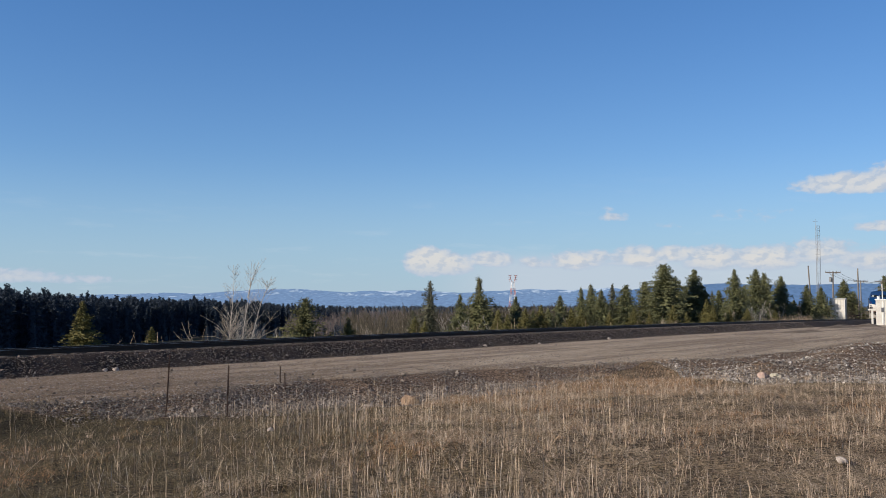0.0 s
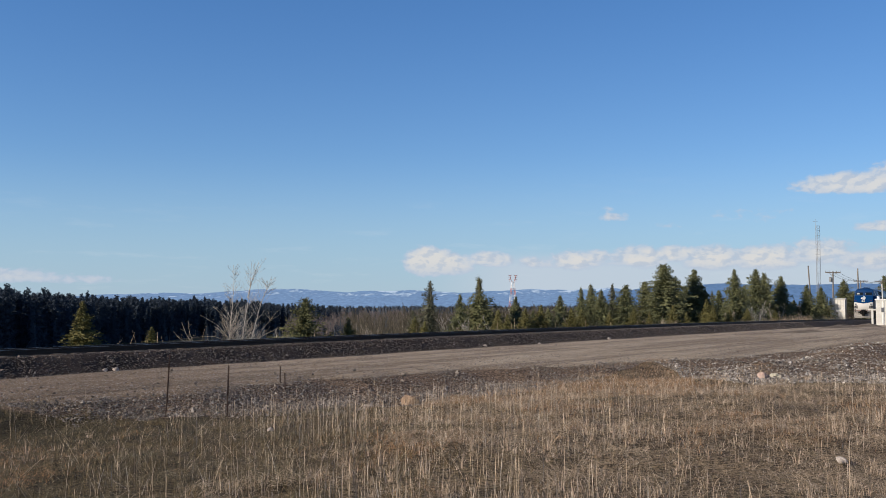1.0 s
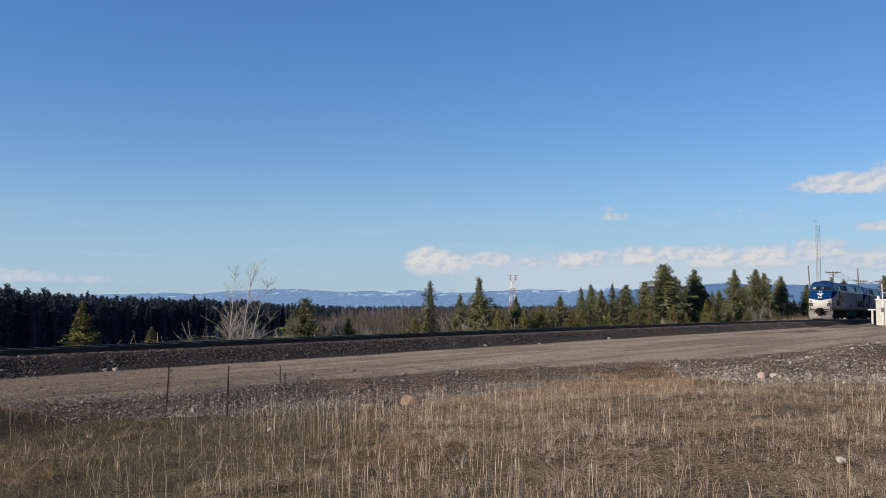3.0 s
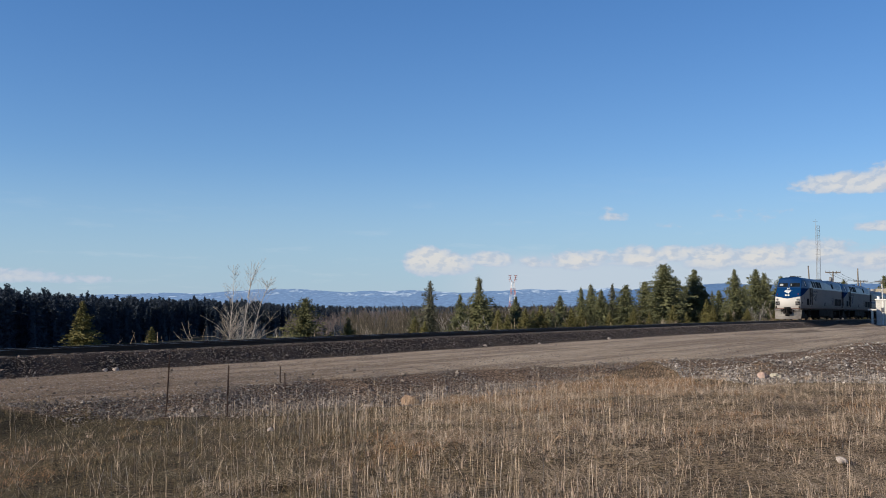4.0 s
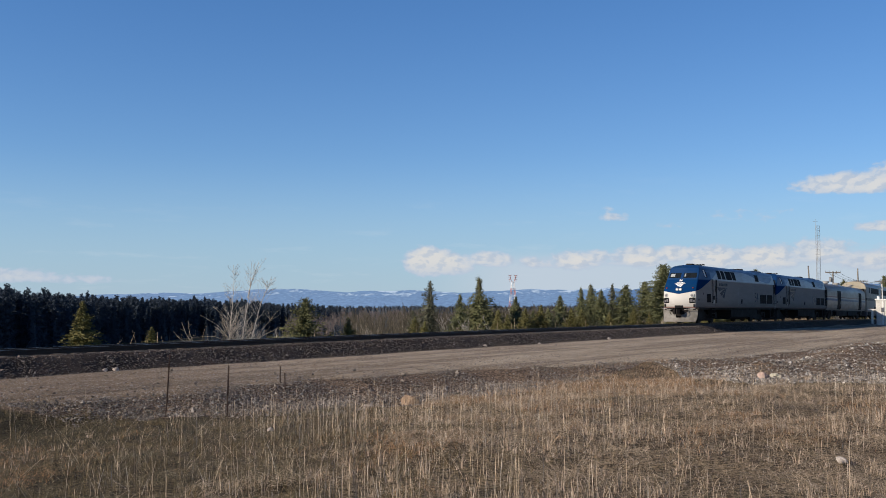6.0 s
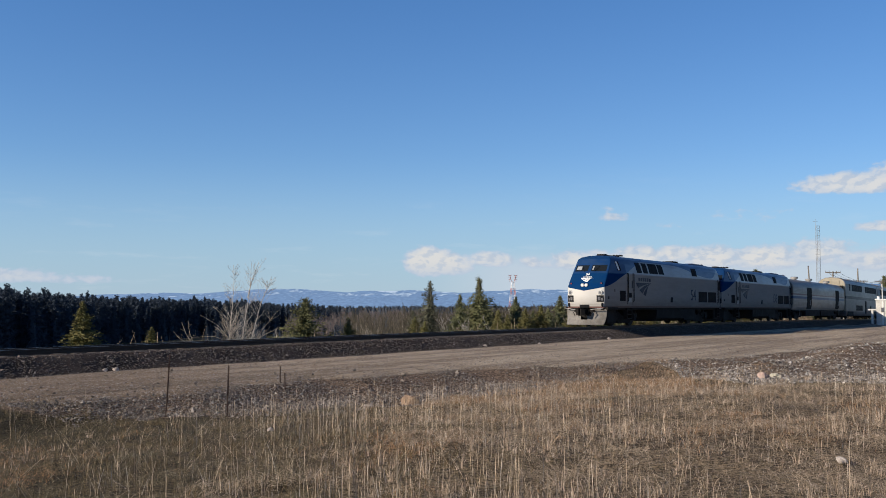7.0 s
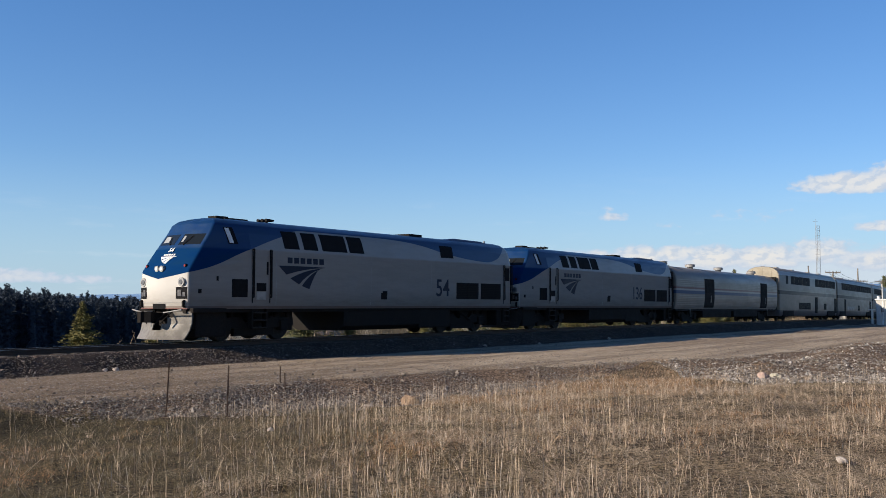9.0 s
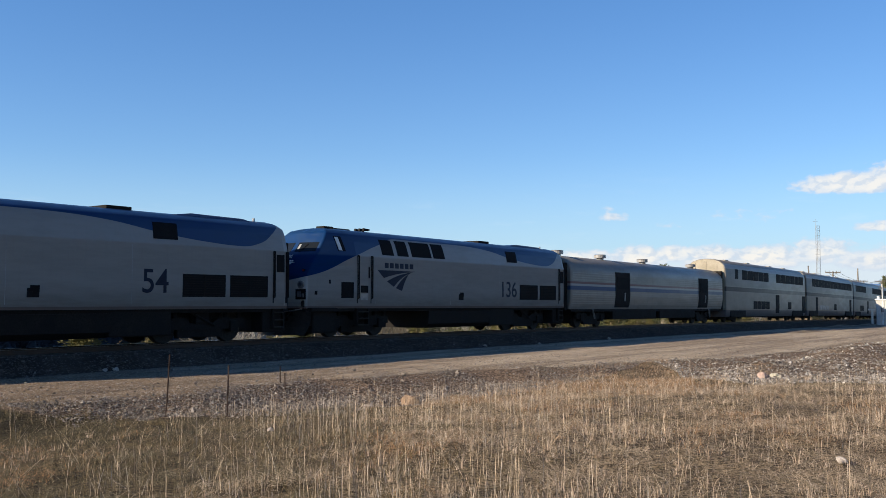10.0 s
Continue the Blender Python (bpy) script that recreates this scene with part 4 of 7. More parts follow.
def car_ends(car, L, z1, w):
    for s in (1, -1):
        bm = fresh()
        box(bm, *sorted((s * (L / 2 - 0.34), s * (L / 2 + 0.02))), -w, w, 0.95, z1, 0.04)
        part("diaphragm", bm, M_BLACK, car, "black rubber gangway bellows")
        bm = fresh()
        box(bm, *sorted((s * (L / 2 - 0.5), s * (L / 2))), -0.11, 0.11, 0.72, 0.98, 0.03)
        part("coupler", bm, M_BLACK, car)


def baggage_car():
    L = 25.9
    car = tagged(new("baggage_car"), "ribbed stainless baggage car with red and blue stripes", "railway car", "cars of the train")
    W = width_of(BAG)
    bm = fresh()
    car_shell(bm, L, BAG)
    part("body", bm, M_STEEL_BAG, car, "dusty stainless steel body")
    for s in (1, -1):
        for i in range(7):
            bm = fresh()
            z = 1.18 + i * 0.125
            slab(bm, 0.5, L - 0.5, z, z + 0.055, 0.008, 0.02, L / 2, s, width=W)
            part("rib", bm, M_STEEL_BAG, car)
        for i in range(4):
            bm = fresh()
            z = 2.62 + i * 0.13
            slab(bm, 0.5, L - 0.5, z, z + 0.05, 0.007, 0.02, L / 2, s, width=W)
            part("rib", bm, M_STEEL_BAG, car)
        for a, b in ((6.1, 8.2), (20.3, 22.2)):
            bm = fresh()
            slab(bm, a, b, 1.12, 3.2, 0.024, 0.06, L / 2, s, width=W)
            dr = part("loading_door", bm, M_BLACK, car, "dark sliding loading door")
            bm = fresh()
            slab(bm, a + 0.25, b - 0.25, 2.2, 2.9, 0.036, 0.02, L / 2, s, width=W)
            part("door_window", bm, M_DARK, dr)
            bm = fresh()
            slab(bm, a + 1.25 if s > 0 else a + 0.3, a + 1.33 if s > 0 else a + 0.38, 1.5, 2.0, 0.07, 0.0, L / 2, s, width=W)
            part("door_handle", bm, M_GREY, dr)
        bm = fresh()
        for a in (3.2, 22.6):
            rod(bm, (L / 2 - a, s * 1.42, 1.0), (L / 2 - a - 0.5, s * 1.3, 0.5), 0.05, 8)
        part("brake_pipe", bm, M_GREY, car, "pale diagonal brake pipe")
    for d in (1.3, 6.9, 13.4, 22.4):
        bm = fresh()
        rod(bm, (L / 2 - d, 0.15, 3.98), (L / 2 - d, 0.15, 4.1), 0.22, 16)
        rod(bm, (L / 2 - d, 0.15, 4.1), (L / 2 - d, 0.15, 4.28), 0.36, 18)
        rod(bm, (L / 2 - d, 0.15, 4.28), (L / 2 - d, 0.15, 4.31), 0.38, 18, 0.3)
        part("roof_vent", bm, M_SILVER, car, "round pale roof ventilator")
    bm = fresh()
    box(bm, -L / 2 + 0.6, L / 2 - 0.6, -1.35, 1.35, 0.88, 1.06, 0.02)
    box(bm, -6.9, -0.4, -1.36, 1.36, 0.42, 1.0, 0.05)
    box(bm, 0.2, 6.9, -1.36, 1.36, 0.40, 1.0, 0.05)
    part("underframe", bm, M_BLACK, car, "black underframe with equipment boxes")
    car_ends(car, L, 3.55, 1.28)
    return car, truck(car, L / 2 - 3.7, 2.6, 0.46) + truck(car, -L / 2 + 3.7, 2.6, 0.46)


def coach(label, upper, lower, doors, panels=()):
    """A two-deck stainless coach. upper, lower: groups (start, end, panes) along the car."""
    L = 25.9
    car = tagged(new("double_deck_coach"), label, "railway car", "cars of the train")
    W = width_of(SUP)
    bm = fresh()
    car_shell(bm, L, SUP)
    part("body", bm, M_STEEL_SUP, car, "stainless steel body with a grey waist band")
    for s in (1, -1):
        for groups, z0, z1 in ((upper, 3.42, 4.1), (lower, 1.1, 1.64)):
            for a, b, n in groups:
                w = (b - a) / n
                for i in range(n):
                    bm = fresh()
                    slab(bm, a + i * w + 0.045, a + (i + 1) * w - 0.045, z0 - 0.05, z1 + 0.05, 0.006, 0.05, L / 2, s, width=W)
                    fr = part("window", bm, M_DARK, car)
                    bm = fresh()
                    slab(bm, a + i * w + 0.06, a + (i + 1) * w - 0.06, z0 - 0.02, z1 + 0.02, 0.014, 0.02, L / 2, s, width=W)
                    part("pane", bm, M_PANE, fr)
        for a, b in doors:
            bm = fresh()
            slab(bm, a, b, 0.7, 2.3, 0.012, 0.05, L / 2, s, width=W)
            dr = part("door", bm, M_BLACK, car, "dark entrance door")
            bm = fresh()
            slab(bm, a + 0.25, b - 0.25, 1.4, 2.1, 0.024, 0.02, L / 2, s, width=W)
            part("pane", bm, M_PANE, dr)
        for i in range(5):
            bm = fresh()
            z = 4.14 + i * 0.075
            slab(bm, 0.5, L - 0.5, z, z + 0.03, 0.01, 0.02, L / 2, s, width=W)
            part("rib", bm, M_STEEL_SUP, car)
        for a, b in panels:
            bm = fresh()
            slab(bm, a, b, 1.05, 1.5, 0.014, 0.03, L / 2, s, width=W)
            part("vent_panel", bm, M_GREY, car)
    for s in (1, -1):
        bm = fresh()
        outline = [(1.40, 1.1), (1.44, 4.1), (1.32, 4.42), (1.04, 4.66), (0.6, 4.8), (-0.6, 4.8), (-1.04, 4.66), (-1.32, 4.42), (-1.44, 4.1), (-1.40, 1.1)]
        x = L / 2 - 0.32
        prism(bm, outline, 0, *sorted((s * (x - 0.05), s * (x + 0.03))))
        e = part("end_wall", bm, M_STEEL_END, car, "cream end wall")
        bm = fresh()
        for y in (-0.85, 0.0, 0.85):
            box(bm, *sorted((s * (x + 0.02), s * (x + 0.06))), y - 0.03, y + 0.03, 1.2, 4.7 if y == 0 else 4.6)
        part("end_rib", bm, M_STEEL_END, e)
    bm = fresh()
    box(bm, -L / 2 + 0.6, L / 2 - 0.6, -1.3, 1.3, 0.36, 0.6, 0.02)
    part("underframe", bm, M_BLACK, car)
    for x in (L / 2 - 3.4, -L / 2 + 3.4):
        bm = fresh()
        box(bm, x - 2.0, x + 2.0, -1.56, 1.56, 0.40, 0.92, 0.03)
        part("bogie_well", bm, M_DARK, car)
    for d in (4.0, 10.0, 17.0, 22.0):
        bm = fresh()
        box(bm, L / 2 - d - 0.4, L / 2 - d + 0.4, -0.5, 0.5, 4.84, 4.95, 0.03)
        part("roof_vent", bm, M_STEEL_SUP, car)
    car_ends(car, L, 3.9, 1.28)
    return car, truck(car, L / 2 - 3.4, 2.6, 0.46) + truck(car, -L / 2 + 3.4, 2.6, 0.46)


def build_train():
    """All vehicles from the front, with length, distance between bogie centres and wheel radius."""
    made = []
    front = 0.0
    for build, L, B, r in (
            (lambda: locomotive("54", "silver and blue passenger diesel leading the train", M_PLOW), 21.03, 13.05, 0.52),
            (lambda: locomotive("136", "silver and blue passenger diesel coupled behind the leader", M_TYRE), 21.03, 13.05, 0.52),
            (baggage_car, 25.9, 18.5, 0.46),
            (lambda: coach("double-deck stainless sleeping car next to the baggage car", [(2.6, 3.5, 1), (4.5, 12.4, 5), (14.8, 24.8, 6)], [(7.6, 12.6, 4), (18.8, 20.1, 1)], [(14.6, 15.8), (24.2, 25.4)]), 25.9, 19.1, 0.46),
            (lambda: coach("double-deck stainless coach with a long upper window strip", [(2.8, 24.8, 14)], [(13.9, 15.3, 1)], [(4.4, 5.4), (23.2, 24.4)], [(6.2, 11.1)]), 25.9, 19.1, 0.46),
            (lambda: coach("double-deck stainless coach with two window groups", [(1.8, 10.2, 5), (15.8, 25.0, 6)], [(5.0, 8.0, 2)], [(11.0, 12.2)]), 25.9, 19.1, 0.46),
            (lambda: coach("double-deck stainless coach near the end of view", [(2.0, 11.0, 6), (14.0, 24.5, 7)], [(5.0, 9.0, 3)], [(12.0, 13.2)]), 25.9, 19.1, 0.46)):
        thing, wheels = build()
        made.append((thing, wheels, front + L / 2, B, r))
        front += L
    return made


TRAIN = build_train()

SPEED = 15.354
LATE = [(0.0, -0.9), (1.0, -0.9), (2.5, -0.7), (4.0, -0.15), (5.5, 0.1), (7.5, 0.2), (9.0, 0.0), (10.0, -0.1)]


def front_at(t):
    """How far up the line the front coupler stands at t seconds."""
    return 0.95 - SPEED * (t - 9.0) + float(np.interp(t, [a for a, b in LATE], [b for a, b in LATE]))


def car_pose(s, B):
    a, b = Vector(along(s - B / 2)), Vector(along(s + B / 2))
    c, d = (a + b) / 2, a - b
    return pose(c.x, c.y, c.z, 0, -math.degrees(math.atan2(d.z, d.to_2d().length)), math.degrees(math.atan2(d.y, d.x)))


def motions():
    times = [i * 0.5 for i in range(21)]
    for thing, wheels, mid, B, r in TRAIN:
        walk(thing, [(t, car_pose(front_at(t) + mid, B)) for t in times])
        for w in wheels:
            m = w.matrix_basis.copy()
            x, z = m.translation.x, m.translation.z
            turn = math.degrees(SPEED / r) / FPS
            walk(w, [(i / FPS, pose(x, 0, z, 0, i * turn, 0)) for i in range(301)])


# ---------------------------------------------------------------- plants
M_NEEDLE = varied("fir_needles", [(0.104, 0.115, 0.062), (0.147, 0.153, 0.076), (0.120, 0.130, 0.068), (0.178, 0.176, 0.083), (0.133, 0.140, 0.071)], 0.7, 0.2, grain=3.0)
M_YELLOW = varied("sunlit_young_needles", [(0.112, 0.108, 0.043), (0.172, 0.157, 0.056), (0.132, 0.122, 0.047), (0.202, 0.176, 0.070)], 0.7, 0.2, grain=3.0)
M_PINE = varied("pine_needles", [(0.098, 0.104, 0.050), (0.141, 0.142, 0.065), (0.117, 0.121, 0.057), (0.170, 0.161, 0.072)], 0.7, 0.2, grain=3.0)
M_SPARSE = varied("thin_grey_needles", [(0.075, 0.08, 0.055), (0.12, 0.12, 0.08), (0.095, 0.098, 0.065), (0.15, 0.142, 0.095)], 0.75, 0.2, grain=3.0)
# far needles carry the blue of distance haze in their colour
M_FOREST = varied("hazed_spruce_needles", [(0.046, 0.061, 0.085), (0.056, 0.071, 0.093), (0.049, 0.065, 0.088), (0.066, 0.081, 0.100)], 0.9, 0.05, grain=2.0)
M_THICKET = varied("shaded_thicket", [(0.054, 0.052, 0.040), (0.102, 0.086, 0.065), (0.072, 0.066, 0.050), (0.132, 0.110, 0.085)], 0.9, 0.1, grain=2.0)
M_BARK = mottled("grey_brown_bark", (0.11, 0.085, 0.065), (0.17, 0.14, 0.115), 3.0, 0.9, 0.0, 0.02, 14.0)
M_PALE = mottled("pale_aspen_bark", (0.50, 0.47, 0.43), (0.38, 0.35, 0.31), 2.0, 0.8, 0.0, 0.01, 14.0, (0.10, 0.085, 0.07))
M_ASPEN = mottled("dusty_aspen_bark", (0.40, 0.35, 0.28), (0.27, 0.23, 0.185), 2.0, 0.85, 0.0, 0.01, 14.0, (0.12, 0.10, 0.08))
M_TWIG = varied("bare_twigs", [(0.112, 0.096, 0.097), (0.151, 0.128, 0.123), (0.127, 0.106, 0.103), (0.175, 0.149, 0.144)], 0.85, 0.15, grain=2.0)
rng = np.random.default_rng(7)


def tufts(centre, out, size, rng, droop=0.25):
    """Small pointed sprays: centre (n, 3), out (n, 3) the way each points, size (n,). Two crossed leaves each."""
    n = len(centre)
    side = np.cross(out, rng.normal(size=(n, 3)))
    side /= np.linalg.norm(side, axis=1, keepdims=True) + 1e-9
    tip = centre + out * size[:, None]
    tip[:, 2] -= size * droop * rng.random(n)
    root = centre - out * size[:, None] * 0.35
    w = (size * rng.uniform(0.2, 0.4, n))[:, None]
    v = np.stack([root, centre + side * w, tip, centre - side * w], axis=1).reshape(-1, 3)
    f = np.arange(n * 4).reshape(n, 4)
    return v, f


def conifer_mesh(name, mat, seed, profile, H=10.0, W=2.6, n=5500, gap=0.12, droop=0.22, spray=0.31, ragged=0.3, core=0.0):
    """Crown of a fir or pine: branches in loose layers, each a flat fan of small sprays; profile gives reach by height."""
    r = np.random.default_rng(seed)
    pf, pw = np.array(profile).T
    layers = 44
    C, O, Z = [], [], []
    sway, swing = r.uniform(0, 6.28), r.uniform(1.5, 4.0)
    total = 0.0
    made = []
    for i in range(layers):
        f = min(max((i + r.uniform(-0.35, 0.35)) / layers, 0.0), 0.99)
        thick = r.uniform(1 - ragged, 1.1)
        for b in range(int(r.integers(5, 9))):
            if r.random() < gap:
                continue
            az = b * 2.4 + i * 1.1 + r.normal() * 0.5
            lop = 1 + 0.22 * math.cos(az - sway - swing * f)
            L = W * float(np.interp(f, pf, pw)) * thick * lop * r.uniform(1 - ragged * 1.3, 1.1) + 0.05
            made.append((f, az, L))
            total += 0.25 + L
    for f, az, L in made:
        m = max(3, int(n * (0.25 + L) / total))
        q = r.uniform(0.05, 1.0, m) ** 0.75
        h = H * (0.02 + 0.97 * f) + r.normal() * 0.05
        wide = (0.10 + 0.28 * L * (1.15 - q)) * r.normal(size=m) * 0.6
        up = (0.55 * f - 0.12) * q * L - droop * L * q ** 2 + r.normal(size=m) * 0.14
        ca, sa = math.cos(az), math.sin(az)
        C.append(np.stack([ca * q * L - sa * wide, sa * q * L + ca * wide, h + up], axis=1))
        a2 = az + r.normal(size=m) * 0.7
        t = r.normal(0.05 + 0.55 * f, 0.35, m)
        O.append(np.stack([np.cos(a2) * np.cos(t), np.sin(a2) * np.cos(t), np.sin(t)], axis=1))
        Z.append(spray * r.uniform(0.55, 1.3, m) * (0.45 + 0.55 * (1 - f) ** 0.6))
    v, f = tufts(np.concatenate(C), np.concatenate(O), np.concatenate(Z), r, 0.4)
    if core:
        # dense inner boughs: drooping ragged tiers round the trunk
        V, F, base, seg = [v], [f], len(v), 18
        j = np.arange(seg)
        for i in range(30):
            fr = i / 30.0
            ang = j * 6.283 / seg + r.uniform(0, 6.28) + r.normal(size=seg) * 0.1
            lop = 1 + 0.22 * np.cos(ang - sway - swing * fr)
            R = core * W * float(np.interp(fr, pf, pw)) * lop * np.where(j % 2, r.uniform(0.75, 1.15, seg), r.uniform(0.35, 0.7, seg)) + 0.03
            h = H * (0.02 + 0.95 * fr)
            inner = np.stack([np.cos(ang) * 0.05, np.sin(ang) * 0.05, np.full(seg, h + 0.45)], axis=1)
            outer = np.stack([np.cos(ang) * R, np.sin(ang) * R, h + 0.25 * fr * R - droop * R * r.uniform(0.6, 1.6, seg)], axis=1)
            V += [inner, outer]
            F.append(np.stack([j, (j + 1) % seg, seg + (j + 1) % seg, seg + j], axis=1) + base)
            base += 2 * seg
        v, f = np.concatenate(V), np.concatenate(F)
    return mesh_of(name, v, f, [mat])


def limb_tubes(paths, sides=5):
    """Tapered tubes along polylines: each path is (points, radii)."""
    V, Fc, base = [], [], 0
    ang = np.arange(sides) * 2 * np.pi / sides
    for pts, rad in paths:
        pts = np.asarray(pts, dtype=float)
        d = np.gradient(pts, axis=0)
        d /= np.linalg.norm(d, axis=1, keepdims=True) + 1e-9
        ref = np.array([1.0, 0.1, 0.0]) if abs(d[0][2]) > 0.7 else np.array([0.0, 0.0, 1.0])
        a = np.cross(d, ref)
        a /= np.linalg.norm(a, axis=1, keepdims=True) + 1e-9
        b = np.cross(d, a)
        ring = pts[:, None, :] + (a[:, None, :] * np.cos(ang)[None, :, None] + b[:, None, :] * np.sin(ang)[None, :, None]) * np.asarray(rad)[:, None, None]
        V.append(ring.reshape(-1, 3))
        k = len(pts)
        i = base + np.arange(k * sides).reshape(k, sides)
        j = np.roll(i, -1, axis=1)
        Fc.append(np.stack([i[:-1], j[:-1], j[1:], i[1:]], axis=-1).reshape(-1, 4))
        base += k * sides
    return np.concatenate(V), np.concatenate(Fc)


def trunk_mesh(name, H, r0, mat, seed, limbs=0, W=1.0):
    r = np.random.default_rng(seed)
    z = np.linspace(-0.4, H * 0.97, 7)
    pts = np.stack([0.02 * H * np.sin(z * 0.5 + seed) * z / H, 0.02 * H * np.cos(z * 0.4 + seed) * z / H, z], axis=1)
    paths = [(pts, r0 * (1 - 0.94 * np.clip(z / H, 0, 1)) + 0.008)]
    for i in range(limbs):
        h = H * r.uniform(0.1, 0.9)
        az = r.uniform(0, 6.28)
        L = W * (1 - h / H) * 0.9 + 0.1
        t = np.linspace(0, 1, 4)
        paths.append((np.stack([np.cos(az) * L * t, np.sin(az) * L * t, h + 0.12 * L * np.sin(t * 2.5)], axis=1), 0.10 * r0 * (1.15 - t) + 0.004))
    v, f = limb_tubes(paths)
    return mesh_of(name, v, f, [mat], True)


KINDS = {}


def conifer_kind(key, mat, seeds, **shape):
    KINDS[key] = []
    for sd in seeds:
        crown = conifer_mesh("crown", mat, sd, **shape)
        trunk = trunk_mesh("trunk", 10.0, 0.15, M_BARK, sd, 26, shape.get("W", 2.0))
        KINDS[key].append((trunk, crown, shape.get("W", 2.0)))


CONE = [(0.0, 0.92), (0.12, 1.0), (0.4, 0.72), (0.7, 0.38), (0.9, 0.13), (1.0, 0.02)]
conifer_kind("young", M_YELLOW, (31, 32, 33, 34), profile=CONE, W=2.8, n=9000, gap=0.10, spray=0.25, ragged=0.32, core=0.58)
conifer_kind("slender", M_NEEDLE, (11, 12, 13, 14), profile=[(0.0, 0.85), (0.2, 1.0), (0.5, 0.75), (0.8, 0.34), (0.93, 0.12), (1.0, 0.02)], W=2.4, n=9000, gap=0.10, spray=0.25, ragged=0.30, core=0.58)
conifer_kind("spruce", M_NEEDLE, (41, 42, 43, 44), profile=[(0.0, 0.9), (0.15, 1.0), (0.45, 0.82), (0.75, 0.46), (0.92, 0.17), (1.0, 0.03)], W=2.8, n=11500, gap=0.08, spray=0.25, ragged=0.34, core=0.6)
conifer_kind("pine", M_PINE, (21, 22), profile=[(0.0, 0.7), (0.2, 1.0), (0.5, 0.95), (0.75, 0.6), (0.92, 0.28), (1.0, 0.08)], W=3.0, n=8000, gap=0.26, droop=0.05, spray=0.27, ragged=0.42, core=0.42)
conifer_kind("broad", M_NEEDLE, (51,), profile=[(0.0, 0.9), (0.3, 1.0), (0.6, 0.76), (0.82, 0.48), (0.94, 0.26), (1.0, 0.08)], W=2.8, n=15000, gap=0.10, spray=0.24, ragged=0.32, core=0.62)
conifer_kind("sparse", M_SPARSE, (61, 62), profile=CONE, W=2.6, n=5600, gap=0.2, droop=0.12, spray=0.22, ragged=0.36, core=0.45)
conifer_kind("spire", M_PINE, (71, 72), profile=[(0.0, 0.9), (0.25, 1.0), (0.5, 0.78), (0.68, 0.46), (0.78, 0.15), (0.86, 0.08), (0.93, 0.11), (1.0, 0.03)], W=2.8, n=9000, gap=0.08, spray=0.24, ragged=0.22, core=0.58)


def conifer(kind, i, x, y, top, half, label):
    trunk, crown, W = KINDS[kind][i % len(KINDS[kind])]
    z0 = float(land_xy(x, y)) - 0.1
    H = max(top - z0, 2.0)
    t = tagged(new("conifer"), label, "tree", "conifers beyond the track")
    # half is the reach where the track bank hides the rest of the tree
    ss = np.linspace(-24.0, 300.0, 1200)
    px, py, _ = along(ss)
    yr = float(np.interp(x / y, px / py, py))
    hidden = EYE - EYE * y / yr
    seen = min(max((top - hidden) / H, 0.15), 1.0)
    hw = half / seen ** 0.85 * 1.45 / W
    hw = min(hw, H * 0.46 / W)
    t.matrix_basis = Matrix.LocRotScale((x, y, z0), Euler((0, 0, i * 2.399 + x)), (hw, hw, H / 10.0))
    for nm, me in (("trunk", trunk), ("crown", crown)):
        new(nm, me).parent = t


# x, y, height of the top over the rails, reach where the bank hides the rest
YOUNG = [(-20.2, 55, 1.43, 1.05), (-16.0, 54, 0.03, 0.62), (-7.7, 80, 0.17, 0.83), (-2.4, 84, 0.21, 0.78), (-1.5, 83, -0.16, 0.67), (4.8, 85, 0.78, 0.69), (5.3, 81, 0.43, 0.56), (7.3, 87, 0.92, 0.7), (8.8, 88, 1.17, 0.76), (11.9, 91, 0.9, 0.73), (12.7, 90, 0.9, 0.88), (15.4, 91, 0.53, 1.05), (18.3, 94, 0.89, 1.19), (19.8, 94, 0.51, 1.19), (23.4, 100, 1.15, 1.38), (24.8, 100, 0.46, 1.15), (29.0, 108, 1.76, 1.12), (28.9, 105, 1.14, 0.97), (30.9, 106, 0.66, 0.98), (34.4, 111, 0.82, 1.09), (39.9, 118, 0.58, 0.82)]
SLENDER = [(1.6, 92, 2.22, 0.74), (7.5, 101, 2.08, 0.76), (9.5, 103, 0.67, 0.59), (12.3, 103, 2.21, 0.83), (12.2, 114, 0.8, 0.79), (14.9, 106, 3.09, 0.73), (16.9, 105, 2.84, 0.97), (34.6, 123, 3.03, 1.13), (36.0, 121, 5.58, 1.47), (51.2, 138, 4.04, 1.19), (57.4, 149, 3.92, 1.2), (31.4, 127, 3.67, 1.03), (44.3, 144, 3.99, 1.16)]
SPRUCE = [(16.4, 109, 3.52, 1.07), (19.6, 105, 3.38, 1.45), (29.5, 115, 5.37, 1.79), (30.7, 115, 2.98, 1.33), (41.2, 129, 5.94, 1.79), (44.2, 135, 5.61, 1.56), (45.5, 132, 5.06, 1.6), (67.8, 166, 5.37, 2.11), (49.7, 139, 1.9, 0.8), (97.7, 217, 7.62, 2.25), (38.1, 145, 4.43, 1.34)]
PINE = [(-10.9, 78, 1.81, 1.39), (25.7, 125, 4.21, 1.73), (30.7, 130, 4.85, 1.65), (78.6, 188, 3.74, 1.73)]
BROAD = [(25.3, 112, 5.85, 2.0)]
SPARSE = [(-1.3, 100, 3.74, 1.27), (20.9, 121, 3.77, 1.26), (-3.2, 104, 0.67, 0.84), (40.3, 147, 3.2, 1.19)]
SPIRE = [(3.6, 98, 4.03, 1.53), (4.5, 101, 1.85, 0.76)]
